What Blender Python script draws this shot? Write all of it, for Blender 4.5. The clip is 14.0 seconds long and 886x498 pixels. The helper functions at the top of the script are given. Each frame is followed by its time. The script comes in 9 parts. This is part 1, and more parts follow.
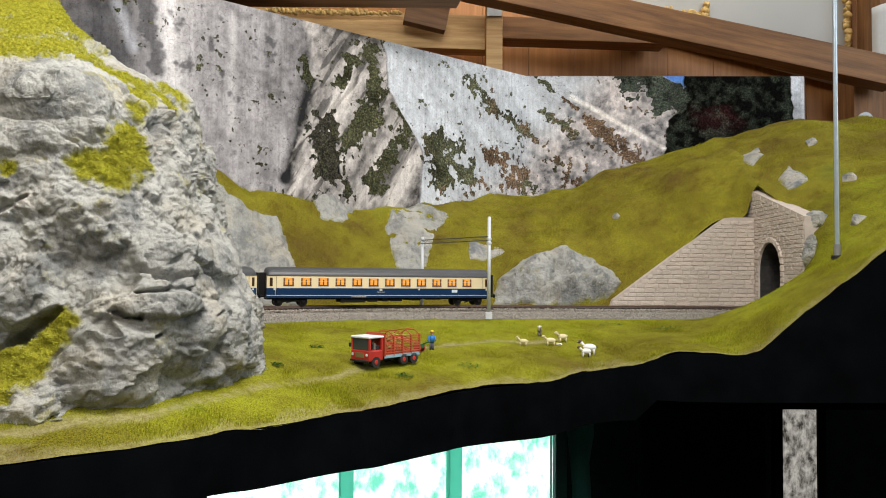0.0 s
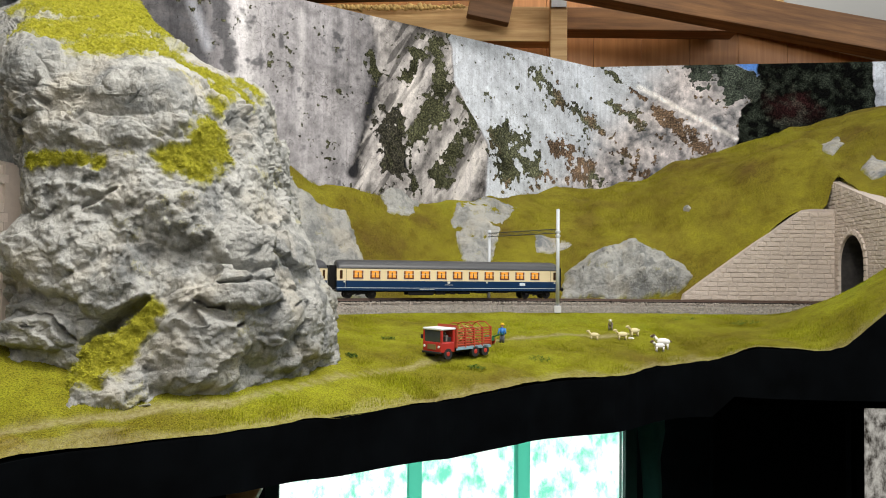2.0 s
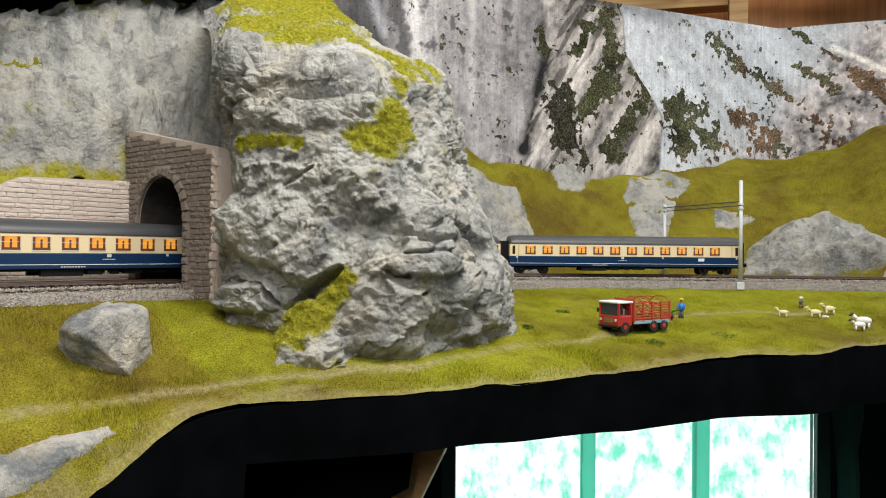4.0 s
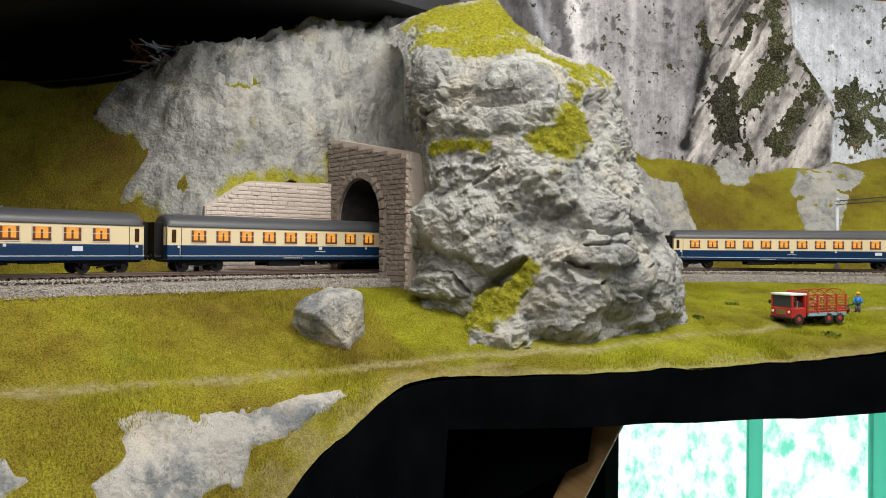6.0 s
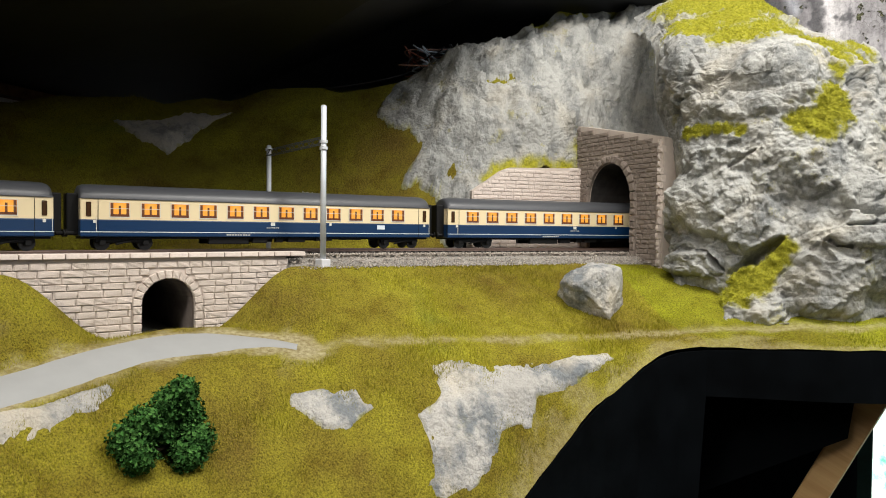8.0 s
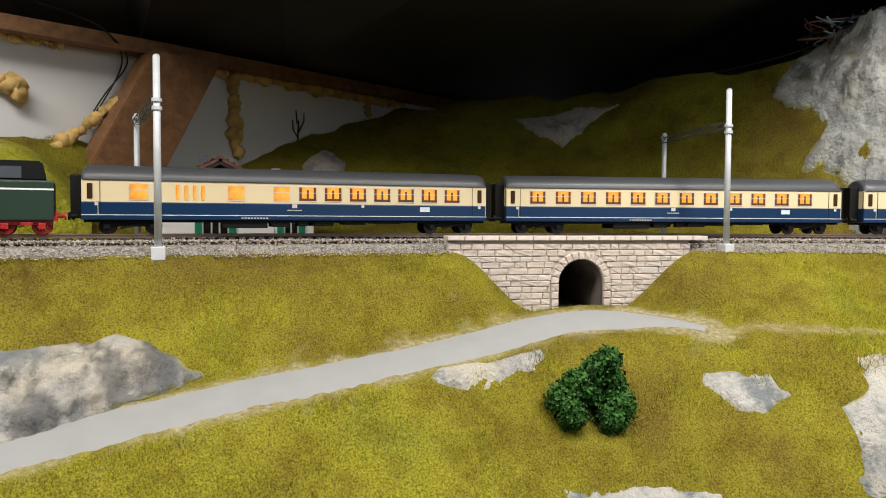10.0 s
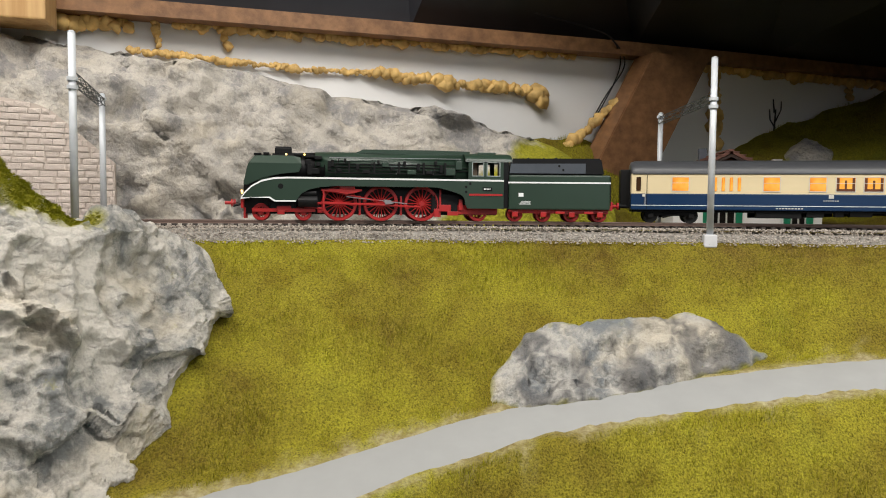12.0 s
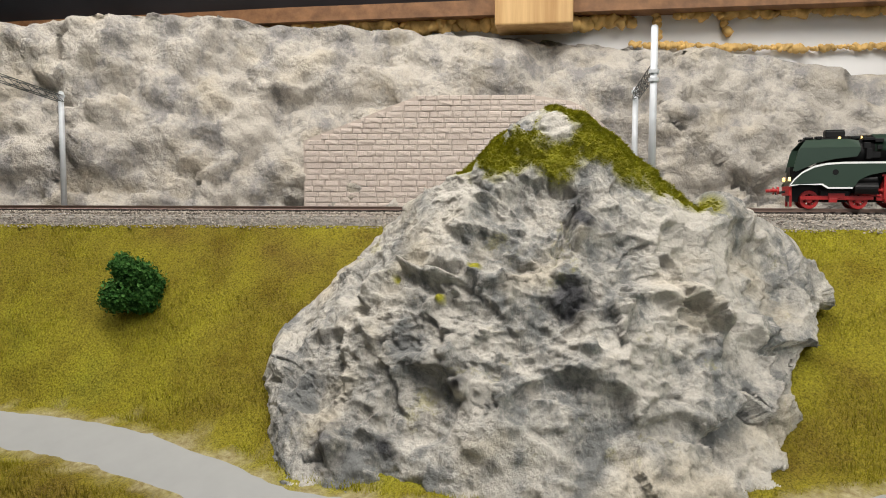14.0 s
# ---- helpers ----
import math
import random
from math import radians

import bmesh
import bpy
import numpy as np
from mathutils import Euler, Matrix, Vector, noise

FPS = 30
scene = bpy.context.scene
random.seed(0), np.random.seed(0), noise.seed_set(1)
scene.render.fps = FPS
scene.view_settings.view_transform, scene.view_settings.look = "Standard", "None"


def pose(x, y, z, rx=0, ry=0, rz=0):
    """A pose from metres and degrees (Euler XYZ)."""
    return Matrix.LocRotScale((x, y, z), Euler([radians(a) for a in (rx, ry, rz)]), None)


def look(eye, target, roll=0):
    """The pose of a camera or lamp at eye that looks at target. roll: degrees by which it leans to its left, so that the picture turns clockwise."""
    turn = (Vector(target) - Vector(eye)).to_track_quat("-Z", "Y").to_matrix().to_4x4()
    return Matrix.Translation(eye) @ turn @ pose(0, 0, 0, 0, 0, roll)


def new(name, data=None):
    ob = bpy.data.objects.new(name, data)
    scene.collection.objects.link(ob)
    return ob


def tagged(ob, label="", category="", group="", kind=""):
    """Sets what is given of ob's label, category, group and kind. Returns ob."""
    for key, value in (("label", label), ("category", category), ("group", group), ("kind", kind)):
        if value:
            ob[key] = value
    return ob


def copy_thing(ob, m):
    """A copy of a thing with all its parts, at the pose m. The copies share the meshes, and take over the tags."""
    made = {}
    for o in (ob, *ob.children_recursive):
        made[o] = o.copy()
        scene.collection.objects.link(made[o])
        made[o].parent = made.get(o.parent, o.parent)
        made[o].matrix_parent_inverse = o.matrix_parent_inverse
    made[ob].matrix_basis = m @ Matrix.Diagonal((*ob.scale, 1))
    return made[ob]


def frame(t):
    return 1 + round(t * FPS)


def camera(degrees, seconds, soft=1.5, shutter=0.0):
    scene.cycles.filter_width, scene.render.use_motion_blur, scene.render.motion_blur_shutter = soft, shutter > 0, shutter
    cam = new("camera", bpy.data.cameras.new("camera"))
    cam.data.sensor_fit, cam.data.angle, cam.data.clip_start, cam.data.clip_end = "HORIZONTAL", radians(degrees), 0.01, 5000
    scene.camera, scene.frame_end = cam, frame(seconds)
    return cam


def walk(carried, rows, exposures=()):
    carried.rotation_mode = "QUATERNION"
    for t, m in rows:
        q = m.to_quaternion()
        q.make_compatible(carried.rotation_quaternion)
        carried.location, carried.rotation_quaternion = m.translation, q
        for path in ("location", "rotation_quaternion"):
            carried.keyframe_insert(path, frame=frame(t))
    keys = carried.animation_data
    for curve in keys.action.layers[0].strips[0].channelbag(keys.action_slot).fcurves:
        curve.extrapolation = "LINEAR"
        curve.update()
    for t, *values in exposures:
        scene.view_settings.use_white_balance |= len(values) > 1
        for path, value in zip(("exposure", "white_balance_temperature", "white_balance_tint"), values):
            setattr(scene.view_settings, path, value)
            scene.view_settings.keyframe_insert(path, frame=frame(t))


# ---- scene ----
cam = camera(61.9, 14.0, soft=1.0)
METRES, EYE, TILT, LEAN, TURN = 0.47, 1.35, 0.0, 0.0, 0.0
ROWS = [
    (0.0, 0.0, 0.0, 0.0, -0.02, 2.24, -0.53),
    (0.5, -0.0071, 0.0006, -0.0014, 0.7, 2.31, -0.56),
    (1.0, -0.0172, 0.0018, -0.0031, 2.35, 2.24, -0.54),
    (1.5, -0.0222, 0.0042, -0.0054, 3.52, 1.96, -0.59),
    (2.0, -0.0255, 0.0038, -0.0067, 4.48, 1.84, -0.65),
    (2.5, -0.0302, 0.0016, -0.0088, 5.77, 1.77, -0.61),
    (3.0, -0.036, -0.0027, -0.0126, 8.06, 1.56, -0.58),
    (3.5, -0.0393, -0.005, -0.018, 12.84, 0.74, -0.58),
    (6.0, -0.0614, -0.1477, -0.0321, 28.03, 0.02, -0.48),
    (6.5, -0.061, -0.1889, -0.0334, 31.11, -0.36, -0.62),
    (7.0, -0.0535, -0.241, -0.034, 33.94, -0.83, -0.65),
    (9.5, -0.059, -0.3782, -0.0487, 64.46, -2.08, -0.4),
    (10.0, -0.0516, -0.4098, -0.05, 70.86, -2.35, -0.29),
    (10.5, -0.0447, -0.4356, -0.0511, 78.93, -2.65, 0.06),
    (11.0, -0.0426, -0.4909, -0.0522, 86.12, -2.87, 0.28),
    (11.5, -0.0232, -0.573, -0.0528, 92.68, -3.01, 0.07),
    (12.0, 0.0115, -0.6425, -0.0531, 99.69, -3.22, -0.49),
    (12.5, 0.0427, -0.7015, -0.0515, 105.71, -3.2, -0.42),
    (13.0, 0.0726, -0.7721, -0.0535, 111.44, -3.19, -0.87),
    (13.5, 0.1131, -0.843, -0.0548, 117.21, -3.37, -0.53),
    (14.0, 0.1193, -0.9106, -0.0631, 125.62, -3.84, -0.19),
]
walk(cam, [(t, pose(0, 0, EYE, TILT, LEAN, TURN) @ pose(METRES * x, METRES * y, METRES * z, 90 + pitch, roll, yaw)) for t, x, y, z, yaw, pitch, roll in ROWS],
     exposures=[(0.0, -0.1), (3.0, -0.12), (6.0, -0.20), (7.0, -0.12), (9.5, 0.22), (10.5, 0.15), (11.5, 0.15), (12.5, 0.10), (13.0, 0.08), (14.0, 0.15)])

# ---- light ----
world = bpy.data.worlds.new("room_light")
scene.world = world
world.use_nodes = True
world.node_tree.nodes["Background"].inputs[0].default_value = (0.80, 0.90, 1.0, 1)
world.node_tree.nodes["Background"].inputs[1].default_value = 0.05


def area_lamp(name, eye, target, w, h, watts, colour):
    data = bpy.data.lights.new(name, "AREA")
    data.shape, data.size, data.size_y = "RECTANGLE", w, h
    data.energy, data.color = watts, colour
    ob = new(name, data)
    ob.matrix_world = look(eye, target)
    return ob


# two strip lamps over the aisle; daylight from the right, its window unseen
area_lamp("strip_lamp_aisle", (-0.02, -0.60, 2.05), (-0.45, -0.55, 1.30), 2.2, 0.12, 21.0, (1.0, 0.95, 0.89))
area_lamp("strip_lamp_bay", (0.10, 0.35, 2.05), (-0.05, 0.80, 1.30), 0.7, 0.10, 7.4, (1.0, 0.97, 0.92))
area_lamp("daylight_far_bay", (1.30, 0.55, 2.00), (0.15, 1.30, 1.62), 0.7, 0.7, 8.5, (0.90, 0.95, 1.0))
# unseen fill lamp added to brighten the timber boarding
area_lamp("fill_lamp_boarding", (0.35, 1.30, 2.45), (0.15, 1.72, 1.85), 1.2, 0.3, 6.5, (1.0, 0.95, 0.88))

# ---- materials ----
def mat(name):
    m = bpy.data.materials.new(name)
    m.use_nodes = True
    nt = m.node_tree
    return m, nt, nt.nodes["Principled BSDF"]


def node(nt, kind, **kw):
    n = nt.nodes.new(kind)
    for k, v in kw.items():
        if k in n.inputs:
            n.inputs[k].default_value = v
    return n


def coords(nt, scale=1.0, use="Object"):
    tc = nt.nodes.new("ShaderNodeTexCoord")
    mp = nt.nodes.new("ShaderNodeMapping")
    mp.inputs["Scale"].default_value = scale if isinstance(scale, tuple) else (scale,) * 3
    nt.links.new(tc.outputs[use], mp.inputs[0])
    return mp.outputs[0]


def noise_tex(nt, vec, scale, detail=4.0, rough=0.55):
    n = node(nt, "ShaderNodeTexNoise", Scale=scale, Detail=detail, Roughness=rough)
    nt.links.new(vec, n.inputs["Vector"])
    return n.outputs["Fac"]


def ramp(nt, fac, stops):
    r = nt.nodes.new("ShaderNodeValToRGB")
    el = r.color_ramp.elements
    while len(el) < len(stops):
        el.new(0.5)
    for e, (p, c) in zip(el, stops):
        e.position, e.color = p, (*c, 1) if len(c) == 3 else c
    nt.links.new(fac, r.inputs[0])
    return r.outputs[0]


def mixc(nt, fac, a, b, kind="MIX"):
    m = nt.nodes.new("ShaderNodeMix")
    m.data_type, m.blend_type = "RGBA", kind
    for sock, val in ((m.inputs[0], fac), (m.inputs[6], a), (m.inputs[7], b)):
        if hasattr(val, "is_linked"):
            nt.links.new(val, sock)
        elif isinstance(val, tuple):
            sock.default_value = (*val, 1)
        else:
            sock.default_value = val
    return m.outputs[2]


def bump(nt, bsdf, height, strength=0.4, dist=0.001):
    b = node(nt, "ShaderNodeBump", Strength=strength, Distance=dist)
    nt.links.new(height, b.inputs["Height"])
    nt.links.new(b.outputs[0], bsdf.inputs["Normal"])


def plain(name, colour, rough=0.5, metal=0.0, vary=0.08, scale=120.0, bumps=0.0, spec=0.5):
    """A painted or moulded surface with slight unevenness of tone and gloss."""
    m, nt, b = mat(name)
    v = coords(nt)
    f = noise_tex(nt, v, scale, 5)
    lo = tuple(max(0, c * (1 - vary)) for c in colour)
    hi = tuple(min(1, c * (1 + vary)) for c in colour)
    nt.links.new(ramp(nt, f, [(0.3, lo), (0.7, hi)]), b.inputs["Base Color"])
    b.inputs["Roughness"].default_value = rough
    b.inputs["Metallic"].default_value = metal
    b.inputs["Specular IOR Level"].default_value = spec
    if bumps:
        bump(nt, b, f, bumps, 0.0006)
    return m


def attr(nt, name):
    a = nt.nodes.new("ShaderNodeAttribute")
    a.attribute_name = name
    return a.outputs["Color"], a.outputs["Fac"]


def grass_mat(name="static_grass", tint=(1.0, 1.0, 1.0)):
    """Static grass flock: olive green with brown and yellow drifts; where the attribute wear is high the bare ground shows."""
    m, nt, b = mat(name)
    v = coords(nt)
    big = noise_tex(nt, v, 9.0, 5, 0.6)
    mid = noise_tex(nt, v, 45.0, 5, 0.65)
    fine = noise_tex(nt, v, 900.0, 3, 0.7)
    base = ramp(nt, big, [(0.30, (0.135, 0.094, 0.022)), (0.46, (0.190, 0.158, 0.021)), (0.60, (0.240, 0.215, 0.024)), (0.75, (0.180, 0.185, 0.026))])
    base = mixc(nt, 0.75, base, ramp(nt, mid, [(0.30, (0.62, 0.54, 0.46)), (0.5, (1.0, 1.0, 1.0)), (0.7, (1.15, 1.2, 0.9))]), "MULTIPLY")
    base = mixc(nt, 0.85, base, ramp(nt, fine, [(0.34, (0.30, 0.30, 0.26)), (0.50, (1.0, 1.0, 1.0)), (0.68, (1.55, 1.55, 1.3))]), "MULTIPLY")
    base = mixc(nt, 1.0, base, tint, "MULTIPLY")
    _, w = attr(nt, "wear")
    bare = ramp(nt, noise_tex(nt, v, 300.0, 4), [(0.3, (0.20, 0.155, 0.07)), (0.7, (0.42, 0.38, 0.22))])
    nt.links.new(mixc(nt, w, base, bare), b.inputs["Base Color"])
    b.inputs["Roughness"].default_value = 0.95
    b.inputs["Specular IOR Level"].default_value = 0.1
    bump(nt, b, fine, 0.9, 0.0015)
    return m


def cell_height(nt, vec, scale):
    """Small knobs meeting in creases."""
    vo = node(nt, "ShaderNodeTexVoronoi", Scale=scale, Randomness=1.0)
    nt.links.new(vec, vo.inputs["Vector"])
    inv = nt.nodes.new("ShaderNodeMath")
    inv.operation = "SUBTRACT"
    inv.inputs[0].default_value = 1.0
    nt.links.new(vo.outputs["Distance"], inv.inputs[1])
    return inv.outputs[0]


def sums(nt, terms):
    """Weighted sum of values."""
    total = None
    for value, weight in terms:
        m = nt.nodes.new("ShaderNodeMath")
        m.operation = "MULTIPLY_ADD"
        nt.links.new(value, m.inputs[0])
        m.inputs[1].default_value = weight
        if total is not None:
            nt.links.new(total, m.inputs[2])
        else:
            m.inputs[2].default_value = 0.0
        total = m.outputs[0]
    return total


def wavy(nt, vec, scale, amount):
    """Coordinates bent by noise."""
    nv = node(nt, "ShaderNodeTexNoise", Scale=scale, Detail=5.0)
    nt.links.new(vec, nv.inputs["Vector"])
    mx = nt.nodes.new("ShaderNodeVectorMath")
    mx.operation = "MULTIPLY_ADD"
    nt.links.new(nv.outputs["Color"], mx.inputs[0])
    mx.inputs[1].default_value = (amount,) * 3
    nt.links.new(vec, mx.inputs[2])
    return mx.outputs[0]


def rock_mat(name, light=(0.50, 0.48, 0.435), dark=(0.14, 0.145, 0.155), moss=0.0, warm=0.35, washed=0.6, cover=0.0, relief=1.0, grain=55.0):
    """Carved and washed plaster rock: pale face, dark wash, sandy tint, a little moss."""
    m, nt, b = mat(name)
    v = coords(nt)
    big = noise_tex(nt, v, 14.0, 6, 0.6)
    mid = noise_tex(nt, v, 60.0, 6, 0.7)
    fine = noise_tex(nt, v, 700.0, 4, 0.7)
    tone = ramp(nt, big, [(0.32, tuple(0.80 * c for c in light)), (0.5, light), (0.66, tuple(min(1, 1.07 * c) for c in light))])
    streaky = noise_tex(nt, coords(nt, (1.0, 1.0, 0.45)), 34.0, 7, 0.68)
    grainy = mixc(nt, 0.28, streaky, noise_tex(nt, v, 150.0, 7, 0.75))
    wash = ramp(nt, grainy, [(0.40 + cover, (washed,) * 3), (0.455 + cover, (0.45 * washed,) * 3), (0.51 + cover, (0, 0, 0))])
    c = mixc(nt, wash, tone, dark)
    sand = ramp(nt, noise_tex(nt, v, 22.0, 4), [(0.52, (0, 0, 0)), (0.66, (warm, warm, warm))])
    c = mixc(nt, sand, c, (0.60, 0.52, 0.38))
    if moss:
        mo = ramp(nt, noise_tex(nt, v, 30.0, 6, 0.75), [(0.60, (0, 0, 0)), (0.68, (moss, moss, moss))])
        c = mixc(nt, mo, c, (0.33, 0.30, 0.05))
    # this channel darkens rock: drifts of wash, and shade painted into the tall rock's hollows
    _, wash_shade = attr(nt, "wear")
    c = mixc(nt, wash_shade, c, ramp(nt, mid, [(0.35, (0.035, 0.036, 0.042)), (0.62, (0.11, 0.11, 0.115))]))
    c = mixc(nt, 0.6, c, ramp(nt, fine, [(0.32, (0.72, 0.72, 0.73)), (0.5, (1.0, 1.0, 1.0)), (0.68, (1.12, 1.12, 1.11))]), "MULTIPLY")
    _, g = attr(nt, "grassy")
    gr = ramp(nt, noise_tex(nt, v, 500.0, 4), [(0.3, (0.22, 0.21, 0.018)), (0.7, (0.38, 0.36, 0.032))])
    c = mixc(nt, g, c, gr)
    nt.links.new(c, b.inputs["Base Color"])
    b.inputs["Roughness"].default_value = 0.9
    b.inputs["Specular IOR Level"].default_value = 0.2
    bent = wavy(nt, v, 70.0, 0.006)
    height = sums(nt, [(cell_height(nt, bent, 2.2 * grain), 0.10 * relief / grain), (cell_height(nt, bent, 5.5 * grain), 0.05 * relief / grain),
                       (noise_tex(nt, v, 95.0, 9, 0.70), 0.0036 * relief), (fine, 0.0010)])
    bump(nt, b, height, 1.0, 1.0)
    return m


def stone_mat(name, light, dark):
    """Moulded stone courses, each piece a shade apart."""
    m, nt, b = mat(name)
    v = coords(nt)
    info = nt.nodes.new("ShaderNodeObjectInfo")
    f = noise_tex(nt, v, 260.0, 5, 0.7)
    c = ramp(nt, f, [(0.28, dark), (0.7, light)])
    tint = ramp(nt, info.outputs["Random"], [(0.0, (0.93, 0.92, 0.91)), (1.0, (1.05, 1.04, 1.03))])
    nt.links.new(mixc(nt, 1.0, c, tint, "MULTIPLY"), b.inputs["Base Color"])
    b.inputs["Roughness"].default_value = 0.85
    bump(nt, b, f, 0.6, 0.0008)
    return m


def wood_mat(name, a, c, scale=(3, 40, 40), rough=0.6):
    m, nt, b = mat(name)
    v = coords(nt, scale)
    f = noise_tex(nt, v, 2.2, 8, 0.65)
    k = noise_tex(nt, coords(nt), 7.0, 3)
    col = mixc(nt, 0.5, ramp(nt, f, [(0.3, a), (0.7, c)]), ramp(nt, k, [(0.3, (0.6, 0.55, 0.5)), (0.7, (1.1, 1.1, 1.1))]), "MULTIPLY")
    nt.links.new(col, b.inputs["Base Color"])
    b.inputs["Roughness"].default_value = rough
    bump(nt, b, f, 0.3, 0.002)
    return m


GRASS = grass_mat(tint=(1.0, 1.0, 0.97))
GRASS_MEADOW = grass_mat("meadow_grass", (0.98, 1.12, 0.75))
TUFT = plain("tuft_grass", (0.33, 0.325, 0.030), 0.9, vary=0.4, scale=260.0, spec=0.1)
ROCK = rock_mat("grey_plaster_rock", light=(0.40, 0.40, 0.375), dark=(0.11, 0.12, 0.125), moss=0.55, warm=0.25, washed=0.62, cover=0.012, relief=1.0, grain=50.0)
ROCK_TALL = rock_mat("dark_washed_plaster_rock", light=(0.52, 0.495, 0.445), dark=(0.10, 0.115, 0.125), moss=0.4, warm=0.4, washed=0.75, cover=0.035, relief=0.9, grain=50.0)
ROCK_WARM = rock_mat("sandy_plaster_rock", light=(0.45, 0.435, 0.40), dark=(0.15, 0.17, 0.185), moss=0.15, warm=0.45, washed=0.85, cover=0.03, relief=0.9)
ROCK_BACK = rock_mat("washed_back_cliff", light=(0.51, 0.475, 0.42), dark=(0.19, 0.19, 0.20), warm=0.35, washed=0.7, cover=0.02, relief=0.9, grain=42.0)
STONE = stone_mat("pale_stone", (0.68, 0.60, 0.53), (0.50, 0.43, 0.375))
STONE_GREY = stone_mat("brown_stone", (0.30, 0.25, 0.21), (0.17, 0.14, 0.12))
STONE_PALE = stone_mat("cream_stone", (0.70, 0.62, 0.56), (0.54, 0.465, 0.415))
MORTAR = plain("mortar", (0.50, 0.43, 0.375), 0.95, bumps=0.3)
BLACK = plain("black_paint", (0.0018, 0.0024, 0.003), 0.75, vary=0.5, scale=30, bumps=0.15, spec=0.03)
ROOF_BLACK = plain("black_roof_paint", (0.018, 0.019, 0.024), 0.5, vary=0.5, scale=8)
WALL_WHITE = plain("white_insulation_board", (0.72, 0.72, 0.72), 0.6, vary=0.05, scale=6)
FOAM = plain("yellowed_pu_foam", (0.58, 0.38, 0.13), 0.7, vary=0.35, scale=70, bumps=0.6)
TIMBER = wood_mat("brown_timber", (0.12, 0.050, 0.016), (0.34, 0.16, 0.052))
TIMBER_RED = wood_mat("red_brown_timber", (0.13, 0.058, 0.022), (0.30, 0.15, 0.062))
PINE = wood_mat("pine_board", (0.40, 0.22, 0.075), (0.66, 0.44, 0.20), (40, 40, 2))
PINE_ALONG = wood_mat("knotty_pine_beam", (0.42, 0.22, 0.070), (0.70, 0.47, 0.20), (3, 40, 40))
ORANGE_WOOD = wood_mat("varnished_boarding", (0.40, 0.16, 0.042), (0.60, 0.27, 0.082), (40, 40, 2), 0.45)
STEEL = plain("galvanised_mast", (0.55, 0.58, 0.61), 0.5, 0.1)
RAIL = plain("rail_steel", (0.16, 0.11, 0.09), 0.45, 0.6)
SLEEPER = plain("dark_sleeper", (0.045, 0.038, 0.034), 0.85)
ROAD = plain("grey_road", (0.27, 0.275, 0.27), 0.9, vary=0.04, scale=60, bumps=0.2)
GRAVEL_EDGE = plain("sandy_verge", (0.46, 0.40, 0.29), 0.95, vary=0.35, scale=500, bumps=0.6)

# ---- shared geometry ----
def mesh_ob(name, verts, faces, material, parent=None, smooth=False, label="", attrs=None):
    me = bpy.data.meshes.new(name)
    me.from_pydata([tuple(map(float, v)) for v in verts], [], [tuple(map(int, f)) for f in faces])
    for mt in (material if isinstance(material, (list, tuple)) else [material]):
        me.materials.append(mt)
    if smooth:
        me.polygons.foreach_set("use_smooth", [True] * len(me.polygons))
    for key, values in (attrs or {}).items():
        a = me.attributes.new(key, "FLOAT", "POINT")
        a.data.foreach_set("value", np.asarray(values, dtype=np.float32))
    me.update()
    ob = new(name, me)
    if parent:
        ob.parent = parent
    if label:
        tagged(ob, label)
    return ob


def part(name, bm, material, parent=None, label="", smooth=False):
    me = bpy.data.meshes.new(name)
    bm.normal_update()
    bm.to_mesh(me)
    bm.free()
    me.materials.append(material)
    if smooth:
        me.polygons.foreach_set("use_smooth", [True] * len(me.polygons))
    ob = new(name, me)
    if parent:
        ob.parent = parent
    if label:
        tagged(ob, label)
    return ob


def thing(name, m, label, category, group=""):
    ob = new(name)
    ob.empty_display_size = 0.01
    ob.matrix_world = m
    return tagged(ob, label, category, group)


def box(bm, x0, x1, y0, y1, z0, z1, bevel=0.0, m=None):
    r = bmesh.ops.create_cube(bm, size=1.0)
    vs = r["verts"]
    mm = Matrix.Translation(((x0 + x1) / 2, (y0 + y1) / 2, (z0 + z1) / 2)) @ Matrix.Diagonal((abs(x1 - x0), abs(y1 - y0), abs(z1 - z0), 1))
    bmesh.ops.transform(bm, matrix=mm, verts=vs)
    if bevel:
        es = list({e for v in vs for e in v.link_edges})
        res = bmesh.ops.bevel(bm, geom=es, offset=bevel, segments=2, affect="EDGES", profile=0.6)
        vs = list({v for f in res["faces"] for v in f.verts} | {v for v in vs if v.is_valid})
    if m is not None:
        bmesh.ops.transform(bm, matrix=m, verts=vs)
    return vs


def boxed(name, material, parent, x0, x1, y0, y1, z0, z1, bevel=0.0, label="", m=None):
    bm = bmesh.new()
    box(bm, x0, x1, y0, y1, z0, z1, bevel, m)
    return part(name, bm, material, parent, label)


def tube(bm, a, b, r0, r1=None, seg=10, caps=True):
    a, b = Vector(a), Vector(b)
    d = b - a
    r1 = r0 if r1 is None else r1
    m = Matrix.Translation((a + b) / 2) @ d.to_track_quat("Z", "Y").to_matrix().to_4x4()
    return bmesh.ops.create_cone(bm, cap_ends=caps, segments=seg, radius1=r0, radius2=r1, depth=d.length, matrix=m)["verts"]


def tubed(name, material, parent, a, b, r0, r1=None, seg=10, label=""):
    bm = bmesh.new()
    tube(bm, a, b, r0, r1, seg)
    return part(name, bm, material, parent, label, smooth=False)


